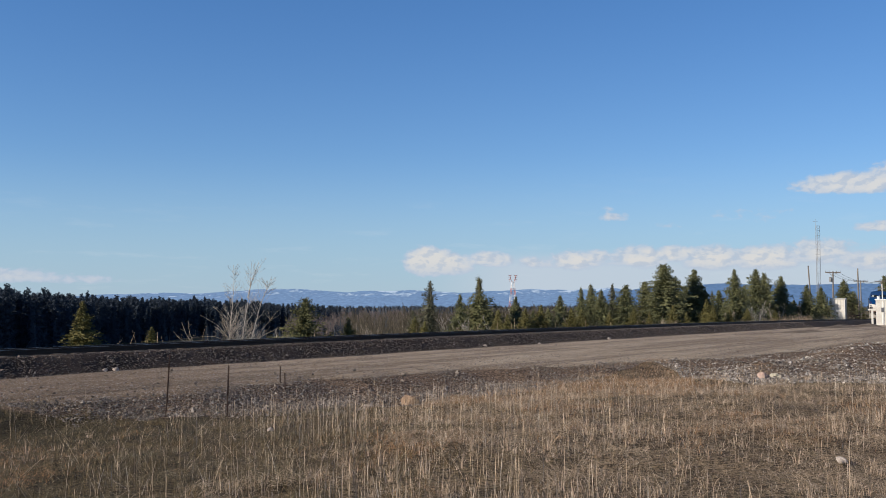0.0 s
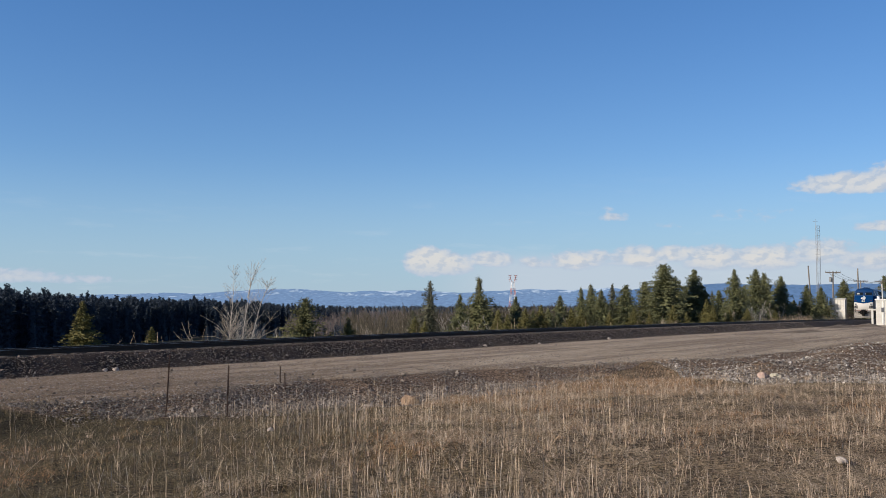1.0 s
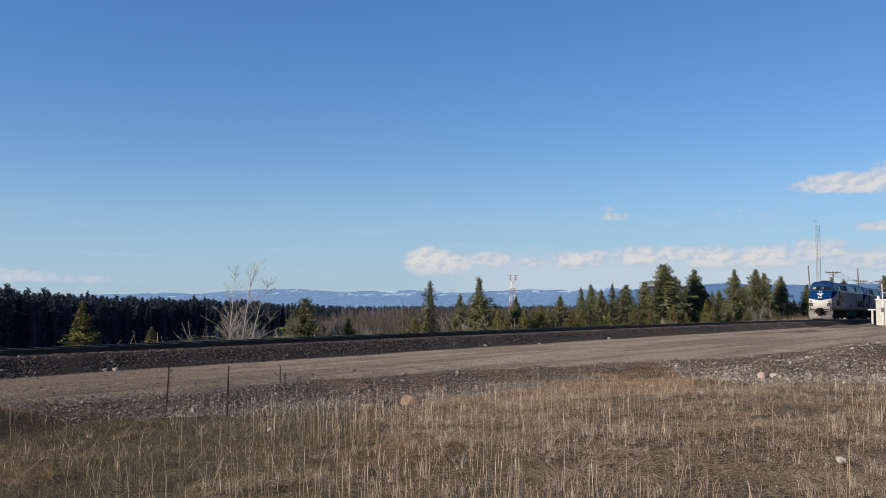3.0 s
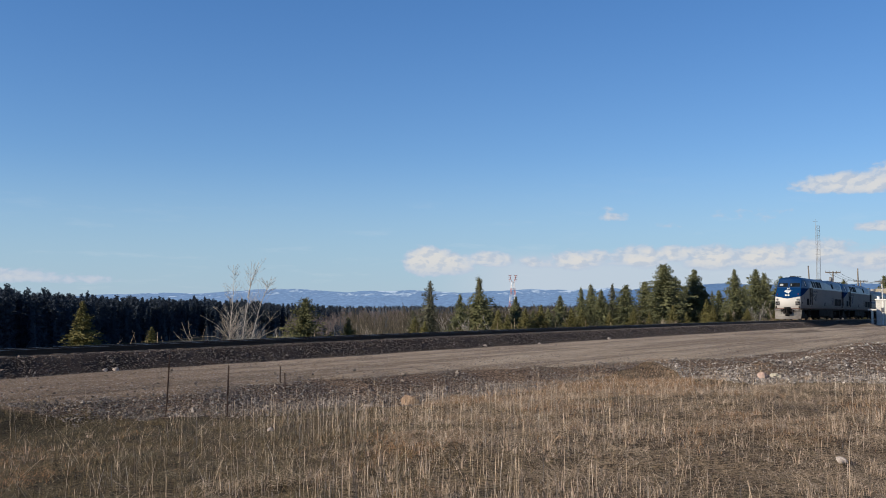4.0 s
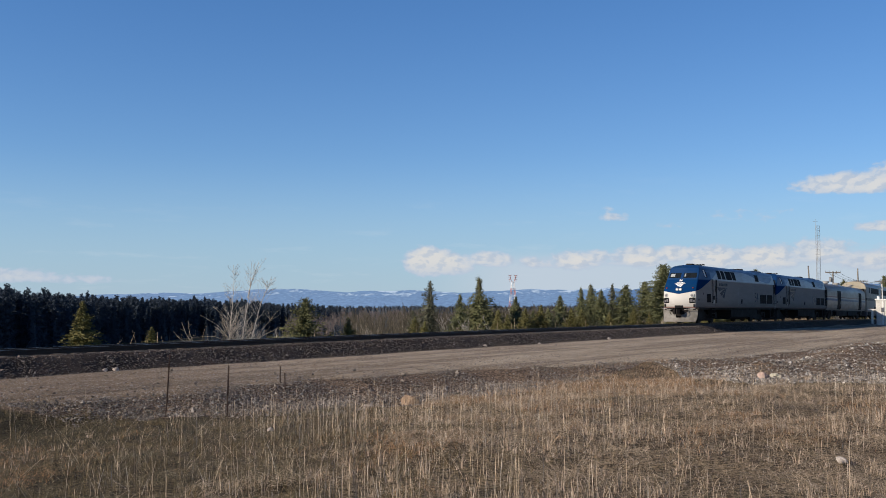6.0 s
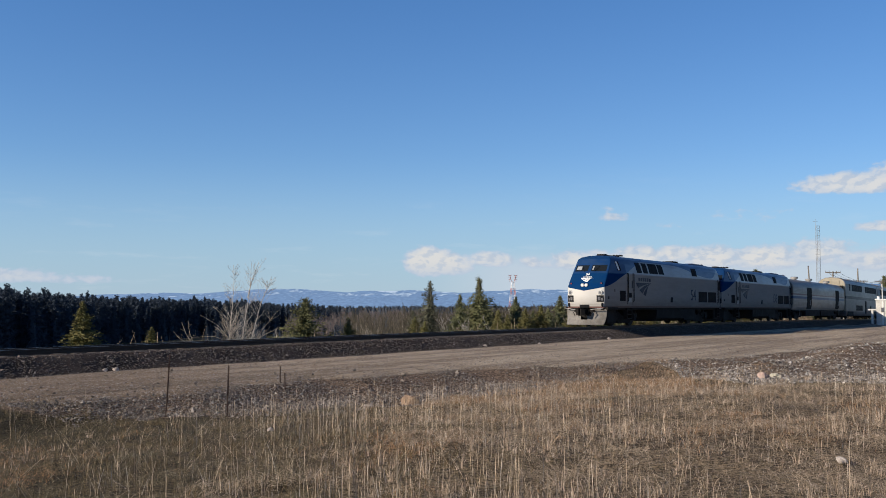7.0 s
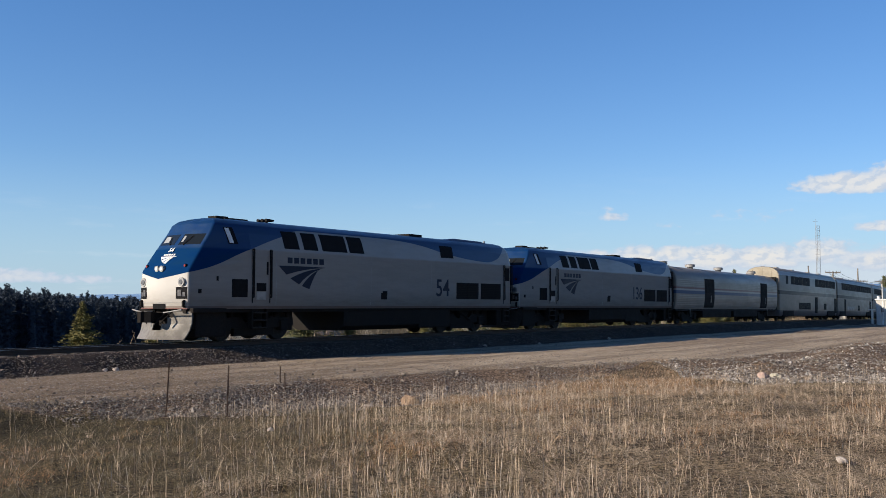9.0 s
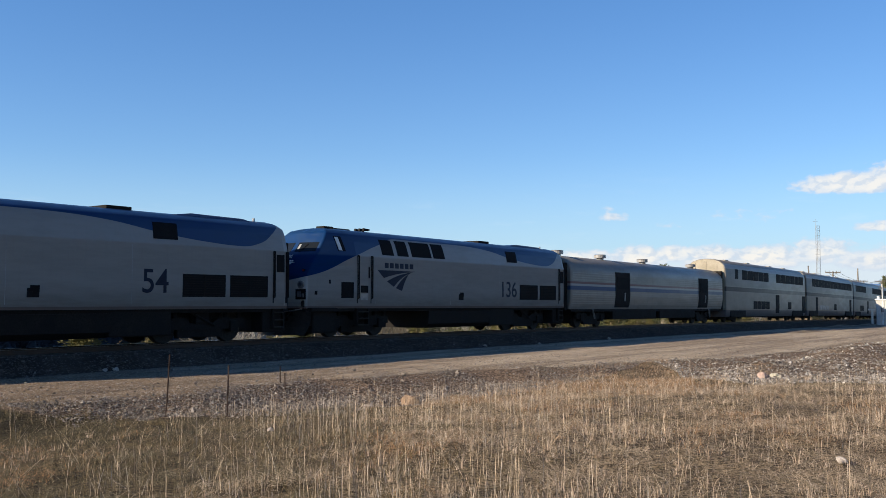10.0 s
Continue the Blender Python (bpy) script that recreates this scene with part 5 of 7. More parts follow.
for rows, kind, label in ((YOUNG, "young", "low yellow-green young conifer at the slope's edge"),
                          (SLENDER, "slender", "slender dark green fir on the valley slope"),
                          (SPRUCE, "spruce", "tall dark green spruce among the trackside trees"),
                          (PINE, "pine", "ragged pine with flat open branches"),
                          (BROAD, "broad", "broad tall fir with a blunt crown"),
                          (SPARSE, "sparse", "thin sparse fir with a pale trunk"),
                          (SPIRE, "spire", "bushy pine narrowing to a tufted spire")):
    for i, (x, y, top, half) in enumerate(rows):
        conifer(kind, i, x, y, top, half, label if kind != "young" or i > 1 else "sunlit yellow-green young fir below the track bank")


def bare_paths(r, H, W, stems=1, twig=3, lean=0.12, thick=0.0075):
    """Leafless tree: stems, limbs and twigs as tapered paths."""
    paths = []

    def grow(p, d, L, rad, depth):
        k = 5 if depth else 6
        pts, q, dd = [np.array(p)], np.array(p, dtype=float), np.array(d, dtype=float)
        for _ in range(k):
            dd = dd + r.normal(size=3) * 0.10 + np.array([0, 0, 0.05 + 0.05 * depth])
            dd /= np.linalg.norm(dd)
            q = q + dd * L / k
            pts.append(q.copy())
        rr = rad * (1 - 0.82 * np.linspace(0, 1, k + 1)) + 0.0025
        paths.append((pts, rr))
        if depth < twig:
            for _ in range(int(r.integers(8, 13)) if depth == 0 else int(r.integers(4, 7))):
                t = r.uniform(0.22 if depth == 0 else 0.25, 0.97)
                j = min(int(t * k), k - 1)
                start = pts[j] + (pts[j + 1] - pts[j]) * (t * k - j)
                az = r.uniform(0, 6.283)
                side = np.array([math.cos(az), math.sin(az), 0.25])
                nd = dd * 0.62 + side * r.uniform(0.45, 0.85)
                grow(start, nd / np.linalg.norm(nd), L * r.uniform(0.28, 0.52) * (1.1 - 0.45 * t), rad * (1 - 0.8 * t) * 0.5 + 0.003, depth + 1)

    for i in range(stems):
        az = i * 6.283 / max(stems, 1) + r.uniform(-0.5, 0.5)
        lean_i = lean * r.uniform(0.4, 1.6) if stems > 1 else lean * 0.4
        grow((math.cos(az) * 0.15, math.sin(az) * 0.15, -0.3), (math.cos(az) * lean_i, math.sin(az) * lean_i, 1.0), H * (1.0 if i < 2 else r.uniform(0.45, 0.75)), thick * H, 0)
    return paths


def bare_tree(x, y, top, seed, stems, lean, label, mat, twig=3):
    z0 = float(land_xy(x, y)) - 0.1
    H = max(top - z0, 2.0)
    r = np.random.default_rng(seed)
    t = tagged(new("bare_tree"), label, "tree", "leafless trees beyond the track")
    t.location = (x, y, z0)
    paths = bare_paths(r, H * 0.84, 1.0, stems, twig, lean, 0.0062 if mat == M_PALE else 0.0075)
    limit = 0.3 * max(max(p[1]) for p in paths)
    thick = [p for p in paths if max(p[1]) > limit]
    thin = [p for p in paths if max(p[1]) <= limit]
    v, f = limb_tubes(thick, 6)
    new("trunk", mesh_of("trunk", v, f, [mat], True)).parent = t
    if thin:
        v, f = limb_tubes(thin, 3)
        new("crown", mesh_of("crown", v, f, [mat])).parent = t


def sprout(r, paths, pts, r0, depth, count, reach, out=0.85):
    """A stem along pts with side shoots that bend upwards, and finer ones on those."""
    pts = np.asarray(pts, dtype=float)
    t = np.linspace(0, 1, len(pts))
    paths.append((pts, r0 * (1 - 0.8 * t) + 0.0025))
    if depth == 0:
        return
    for _ in range(count):
        q = r.uniform(0.2, 0.93)
        start = np.array([np.interp(q, t, pts[:, j]) for j in range(3)])
        ahead = np.array([np.interp(min(q + 0.1, 1.0), t, pts[:, j]) - np.interp(q - 0.1, t, pts[:, j]) for j in range(3)])
        ahead /= np.linalg.norm(ahead) + 1e-9
        az = r.uniform(0, 6.283)
        d = ahead * 0.8 + np.array([math.cos(az), math.sin(az), 0.1]) * out * r.uniform(0.7, 1.5)
        L = reach * r.uniform(0.4, 1.0) * (1.2 - 0.92 * q)
        line = [start]
        for _ in range(4):
            d = d / np.linalg.norm(d) + np.array([0, 0, 0.09]) + r.normal(size=3) * 0.11
            line.append(line[-1] + d / np.linalg.norm(d) * L / 4)
        sprout(r, paths, line, r0 * (1 - 0.7 * q) * 0.26 + 0.0015, depth - 1, max(3, count // 5), L * 0.6, out * 1.1)


def stemmed_tree(y, stems, r0, count, reach, seed, label, mat, depth=2, drop=0.0):
    """A leafless tree from the lines of its stems: x and height over the rails, from the ground up."""
    r = np.random.default_rng(seed)
    x0 = stems[0][0][0]
    z0 = float(land_xy(x0, y)) - 0.1
    t = tagged(new("bare_tree"), label, "tree", "leafless trees beyond the track")
    t.location = (x0, y, z0)
    paths = []
    for k, line in enumerate(stems):
        px, pz = np.array(line).T
        pz = pz - drop * np.linspace(0, 1, len(pz))
        if pz[0] < -0.9:
            px, pz = np.append(px[0] + (x0 - px[0]) * 0.35, px), np.append(z0, pz)
        f = np.linspace(0, 1, 12)
        g = np.linspace(0, 1, len(px))
        way = r.uniform(-0.05, 0.05)
        wob = np.cumsum(r.normal(size=(12, 2)), axis=0) * 0.008
        pts = np.stack([np.interp(f, g, px) - x0 + wob[:, 0], way * f * (pz[-1] - z0) + wob[:, 1], np.interp(f, g, pz) - z0], axis=1)
        sprout(r, paths, pts, r0 * r.uniform(0.75, 1.0), depth, max(6, int(count * (pz[-1] - pz[0]) / 5.0)), reach)
    limit = 0.45 * r0
    v, f = limb_tubes([p for p in paths if p[1][0] > limit], 6)
    new("trunk", mesh_of("trunk", v, f, [mat], True)).parent = t
    v, f = limb_tubes([p for p in paths if p[1][0] <= limit], 3)
    new("crown", mesh_of("crown", v, f, [mat])).parent = t


stemmed_tree(62.0, [[(-13.5, -1.15), (-13.38, 0.49), (-13.22, 2.63), (-13.28, 3.84)]], 0.033, 34, 2.1, 5, "tall pale leafless aspen with fine twigs", M_PALE, drop=0.1)
stemmed_tree(61.5, [[(-12.57, -1.15), (-12.38, 0.66), (-12.18, 2.2), (-12.13, 3.99)], [(-12.25, 1.63), (-11.98, 2.91), (-11.6, 4.02)], [(-12.04, -1.08), (-11.49, 1.2), (-11.08, 2.23), (-10.76, 3.09)]], 0.036, 30, 2.0, 9, "tall pale leafless aspen forking near its top", M_PALE, drop=0.1)
stemmed_tree(61.0, [[(-13.07, -1.15), (-13.98, 0.06), (-15.13, 0.88)], [(-13.25, -1.15), (-14.18, -0.58), (-15.4, -0.51)], [(-12.97, -1.15), (-13.63, 0.49), (-14.28, 1.41)], [(-13.04, -1.15), (-12.84, 0.31), (-12.6, 1.27)], [(-11.83, -1.15), (-10.91, 0.2), (-10.21, 1.16)], [(-11.9, -1.15), (-10.98, -0.44), (-10.16, 0.1)], [(-10.83, -1.15), (-10.12, -0.79), (-9.59, -0.51)], [(-12.82, -1.15), (-13.41, -0.05), (-13.85, 0.77)], [(-12.4, -1.15), (-11.84, -0.05), (-11.46, 0.84)], [(-12.75, -1.15), (-12.05, -0.3), (-11.27, 0.49)]], 0.017, 20, 1.3, 15, "spreading leafless thicket below the aspens", M_ASPEN, drop=0.3)
stemmed_tree(60.5, [[(-15.46, -1.18), (-15.9, -0.51), (-16.15, 0.1)], [(-15.35, -1.18), (-15.61, -0.44), (-15.69, 0.27)], [(-15.6, -1.18), (-16.18, -0.86), (-16.47, -0.44)]], 0.03, 9, 0.7, 6, "low leafless bush by the track bank", M_ASPEN)
for i, (x, y, top) in enumerate([(1.0, 92, 0.9), (2.8, 90, 0.54), (37.3, 117, 2.47), (12.3, 91, 0.53), (22.6, 99, 0.01), (32.0, 110, 0.82), (-13.2, 77, -0.15), (21.0, 97, 0.26), (38.8, 119, 1.13), (42.7, 126, 1.84), (47.5, 134, 1.11), (49.2, 136, 0.71), (52.1, 139, 0.46), (1.8, 87, 0.17), (-7.8, 101, -0.3), (-5.6, 103, -0.04), (-10.0, 90, -0.65)]):
    bare_tree(x, y, top, 40 + i, 2 if i != 2 else 4, 0.3, "small pale leafless tree between the firs", M_PALE if i in (0, 1, 2, 6) else M_ASPEN, 2)


WILD = [conifer_mesh("wild_crown", M_FOREST, 200 + i, profile=[(0.0, 0.8), (0.25, 1.0), (0.6, 0.62), (0.85, 0.26), (1.0, 0.05)], W=1.0, n=n, gap=0.1, droop=0.16, spray=0.62, ragged=0.4)
        for i, n in enumerate((180, 180, 180, 180, 180, 180, 180, 180))]


def wild_spruces(r, places, widths, keep=1.0):
    """Far spruces, all in one mesh: a slim inner cone and loose sprays round it. places: x, y, ground, height."""
    shapes = []
    for me in WILD:
        co = np.zeros(len(me.vertices) * 3, dtype=np.float32)
        me.vertices.foreach_get("co", co)
        shapes.append(co.reshape(-1, 4, 3))
    V, Fc, base = [], [], 0
    i = np.arange(6)
    for x, y, z0, H in places:
        q = shapes[int(r.integers(len(shapes)))]
        q = q[r.random(len(q)) < keep]
        a, W = r.uniform(0, 6.283), H * r.uniform(*widths)
        # sprays keep their length whatever the width of the crown
        mid = q.mean(axis=1, keepdims=True)
        place = mid * np.array([W, W, H / 10.0]) + (q - mid) * H / 10.0
        ca, sa = math.cos(a), math.sin(a)
        v = np.stack([x + place[..., 0] * ca - place[..., 1] * sa, y + place[..., 0] * sa + place[..., 1] * ca, z0 + place[..., 2]], axis=-1).reshape(-1, 3)
        V.append(v)
        Fc.append(np.arange(len(v)).reshape(-1, 4) + base)
        base += len(v)
        fr = np.array([0.0, 0.3, 0.6, 0.93])[:, None]
        rad = 0.62 * W * (1.0 - fr) * r.uniform(0.8, 1.15, (4, 6))
        V.append(np.stack([x + np.cos(i * 1.0472 + a)[None] * rad, y + np.sin(i * 1.0472 + a)[None] * rad, z0 + H * (fr + 0 * rad)], axis=-1).reshape(-1, 3))
        for k in range(3):
            Fc.append(np.stack([i, (i + 1) % 6, 6 + (i + 1) % 6, 6 + i], axis=1) + base + 6 * k)
        base += 24
    return np.concatenate(V), np.concatenate(Fc)


def build_forest():
    """The dark wood on the far slope, the grey-brown leafless wood in the valley and a far dark line of trees."""
    r = np.random.default_rng(3)
    places = []
    for i in range(1750):
        a = -0.80 + 0.72 * r.random()
        if a > -0.18 and r.random() < (a + 0.18) / 0.10:
            continue
        y = 205 + 240 * smooth01(a, -0.5, -0.13) + 95 * r.random() ** 0.8
        x = a * y
        z0 = float(land_xy(x, y)) - 0.5
        top = EYE + y * float(np.interp(a, [-0.8, -0.452, -0.42, -0.36, -0.30, -0.25, -0.19, -0.13], [0.026, 0.0178, 0.0125, 0.0088, 0.0065, 0.0062, 0.004, -0.0005]))
        lump = float(fractal(np.array([a * 45.0]), np.array([y * 0.02]), 81, 1.0, 3)[0])
        H = max(top - z0, 8.0) * (0.90 + 0.05 * lump + r.normal() * 0.05 + (r.random() < 0.05) * 0.09)
        places.append((x, y, z0, H))
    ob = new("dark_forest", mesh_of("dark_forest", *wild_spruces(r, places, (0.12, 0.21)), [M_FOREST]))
    tagged(ob, "dark spruce forest on the far valley slope", "forest", kind="stuff")
    # scattered conifers in the leafless wood
    places = []
    for i in range(420):
        a = -0.24 + 0.66 * r.random()
        y = 240 + 420 * r.random() ** 0.9
        x = a * y
        z0 = float(land_xy(x, y)) - 0.5
        H = min(r.uniform(4.0, 9.0), EYE - y * (0.004 + 0.010 * r.random()) - z0)
        if H > 2.0:
            places.append((x, y, z0, H))
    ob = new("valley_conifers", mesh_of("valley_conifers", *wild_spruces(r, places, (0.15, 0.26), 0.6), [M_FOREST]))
    tagged(ob, "scattered dark conifers in the valley wood", "forest", kind="stuff")
    # leafless wood: near thicket coloured darker for shade, brown crowns beyond paler for sun, with pale stems among
    # them
    sets = {"leafless_wood": ([], M_TWIG, "grey-brown leafless wood filling the valley"), "valley_thicket": ([], M_THICKET, "dim leafless thicket on the near valley floor"),
            "pale_stems": ([], M_ASPEN, "pale thin aspen stems in the valley wood")}
    for i in range(4200):
        a = r.uniform(-0.16, 0.42)
        y = 150 + 640 * r.random() ** 1.2
        x = a * y
        if a < -0.10 and y < 330:
            continue
        z0 = float(land_xy(x, y)) - 0.3
        H = r.uniform(7.5, 11.0) if y > 260 else r.uniform(3.5, 6.5)
        lump = float(fractal(np.array([a * 50.0]), np.array([y * 0.013]), 83, 1.0, 3)[0])
        H = min(H, EYE + y * (-0.0028 + 0.0018 * lump) - z0 + r.normal() * 0.55)
        if H < 2:
            continue
        near = y < 300 + 60 * lump
        m = 26
        az = r.uniform(0, 6.283, m)
        h0 = H * r.uniform(0.05, 0.85, m)
        L = H * r.uniform(0.12, 0.30, m) * (1.1 - h0 / H * 0.5)
        root = np.stack([x + r.normal(size=m) * 0.35 + np.cos(az) * 0.06 * h0, y + r.normal(size=m) * 0.35, z0 + h0], axis=1)
        d = np.stack([np.cos(az) * 0.6, np.sin(az) * 0.6, np.full(m, 1.0)], axis=1)
        tip = root + d * L[:, None] * 0.9
        wid = (0.022 + 0.00008 * y) * r.uniform(0.7, 1.3)
        s = np.array([wid, 0.0, 0.0])
        sets["valley_thicket" if near else "leafless_wood"][0].append(np.stack([root - s, root + s, tip + s * 0.3, tip - s * 0.3], axis=1).reshape(-1, 3))
        if r.random() < 0.14:
            s = np.array([0.02 + 0.00012 * y, 0.0, 0.0])
            foot, head = np.array([x, y, z0]), np.array([x + r.normal() * 0.3, y, z0 + H * r.uniform(0.7, 1.0)])
            sets["pale_stems"][0].append(np.stack([foot - s, foot + s, head + s * 0.3, head - s * 0.3]))
    for nm, (V, mat, label) in sets.items():
        V = np.concatenate(V)
        tagged(new(nm, mesh_of(nm, V, np.arange(len(V)).reshape(-1, 4), [mat])), label, "wood", kind="stuff")
    places = []
    for i in range(1000):
        a = r.uniform(-0.34, 0.62)
        y = r.uniform(800, 1300)
        x = a * y
        z0 = float(land_xy(x, y)) - 1
        places.append((x, y, z0, max(EYE - y * 0.0019 - z0 + r.normal() * 0.4, 4.0)))
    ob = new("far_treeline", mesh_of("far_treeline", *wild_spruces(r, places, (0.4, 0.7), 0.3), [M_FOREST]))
    tagged(ob, "far dark line of conifers below the mountains", "forest", kind="stuff")


build_forest()


def mountain_material(name, hazed_rock, snow, amount):
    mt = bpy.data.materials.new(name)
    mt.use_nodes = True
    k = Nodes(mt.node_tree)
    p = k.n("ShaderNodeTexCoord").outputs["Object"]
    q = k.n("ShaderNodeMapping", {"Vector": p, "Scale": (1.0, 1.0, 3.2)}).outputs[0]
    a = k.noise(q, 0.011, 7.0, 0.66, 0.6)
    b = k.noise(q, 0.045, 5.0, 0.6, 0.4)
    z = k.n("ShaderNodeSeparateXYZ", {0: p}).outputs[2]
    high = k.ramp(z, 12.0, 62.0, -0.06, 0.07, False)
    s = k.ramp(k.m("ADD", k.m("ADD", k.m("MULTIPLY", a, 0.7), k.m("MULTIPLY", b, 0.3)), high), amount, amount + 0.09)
    # blue distance haze is put into these colours, which glow unlit
    col = k.mix(k.ramp(b, 0.35, 0.65), hazed_rock, tuple(c * 1.25 for c in hazed_rock))
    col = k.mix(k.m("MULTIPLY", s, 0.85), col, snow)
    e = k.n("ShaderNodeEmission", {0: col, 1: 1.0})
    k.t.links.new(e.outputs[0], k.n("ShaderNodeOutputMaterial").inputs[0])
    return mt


def build_mountains():
    """Ranges along the horizon, four kilometres off and more, glowing in haze-tinted colours."""
    for name, y0, a0, a1, tops, hazed_rock, snow, amount, seed, label in (
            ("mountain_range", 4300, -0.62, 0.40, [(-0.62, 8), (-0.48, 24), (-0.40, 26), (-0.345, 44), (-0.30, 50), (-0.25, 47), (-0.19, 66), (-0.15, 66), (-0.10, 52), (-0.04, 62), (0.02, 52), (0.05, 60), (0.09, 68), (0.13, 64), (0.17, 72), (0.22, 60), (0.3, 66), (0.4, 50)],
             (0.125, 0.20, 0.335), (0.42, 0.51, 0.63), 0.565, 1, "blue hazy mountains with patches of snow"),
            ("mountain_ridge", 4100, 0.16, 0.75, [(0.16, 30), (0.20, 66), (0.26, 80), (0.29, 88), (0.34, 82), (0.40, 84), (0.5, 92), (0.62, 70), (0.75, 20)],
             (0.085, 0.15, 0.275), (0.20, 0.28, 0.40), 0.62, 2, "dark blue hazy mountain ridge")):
        n, m = 260, 9
        ang = np.linspace(a0, a1, n)
        crest = np.interp(ang, [a for a, b in tops], [b for a, b in tops]) * 0.98
        crest = crest + 5.0 * fractal(ang * 40, ang * 0, seed, 1.0, 4) + 1.4 * fractal(ang * 300, ang * 0, seed + 5, 1.0, 3)
        V = []
        for j in range(m):
            f = j / (m - 1)
            y = y0 + 330 * (1 - f) * -1 + 12 * fractal(ang * 90, ang * 0 + f * 5, seed + 9, 1.0, 3)
            z = -30 + (crest + 30) * f ** 0.8 + (5 * fractal(ang * 80, ang * 0 + f * 6, seed + 3, 1.0, 3) if 0 < j < m - 1 else 0)
            V.append(np.stack([ang * y, y, z], axis=1))
        V = np.concatenate(V)
        i = np.arange(n * m).reshape(m, n)
        Fq = np.stack([i[:-1, :-1], i[:-1, 1:], i[1:, 1:], i[1:, :-1]], axis=-1).reshape(-1, 4)
        ob = new(name, mesh_of(name, V, Fq, [mountain_material(name, hazed_rock, snow, amount)], True))
        tagged(ob, label, "mountains", kind="structure")


build_mountains()


# ---------------------------------------------------------------- stones and grass
def stones(name, S, U, size, mat, label, sink=0.25, height=None):
    """Angular stones strewn over the ground: one mesh of many small eight-sided pieces."""
    r = np.random.default_rng(len(S))
    n = len(S)
    octa = np.array([(1, 0, 0), (-1, 0, 0), (0, 1, 0), (0, -1, 0), (0, 0, 1), (0, 0, -1)], dtype=float)
    tri = np.array([(0, 2, 4), (2, 1, 4), (1, 3, 4), (3, 0, 4), (2, 0, 5), (1, 2, 5), (3, 1, 5), (0, 3, 5)])
    shape = octa[None] + r.normal(size=(n, 6, 3)) * 0.28
    shape *= (size[:, None] * np.stack([r.uniform(0.7, 1.3, n), r.uniform(0.6, 1.1, n), r.uniform(0.4, 0.8, n)], axis=1))[:, None, :]
    az = r.uniform(0, 6.283, n)
    tl = r.normal(size=n) * 0.4
    ca, sa, cb, sb = np.cos(az), np.sin(az), np.cos(tl), np.sin(tl)
    x, y, z = shape[..., 0], shape[..., 1], shape[..., 2]
    y, z = y * cb[:, None] - z * sb[:, None], y * sb[:, None] + z * cb[:, None]
    x, y = x * ca[:, None] - y * sa[:, None], x * sa[:, None] + y * ca[:, None]
    lat = 1.53 - U + bow(S, BEND)
    zz = (land(S, U) if height is None else height) + size * sink
    V = np.stack([x + (X0 + S * ST - lat * CT)[:, None], y + (Y0 + S * CT + lat * ST)[:, None], z + zz[:, None]], axis=-1).reshape(-1, 3)
    Fq = (tri[None] + (np.arange(n) * 6)[:, None, None]).reshape(-1, 3)
    return tagged(new(name, mesh_of(name, V, Fq, [mat])), label, "gravel", kind="stuff")


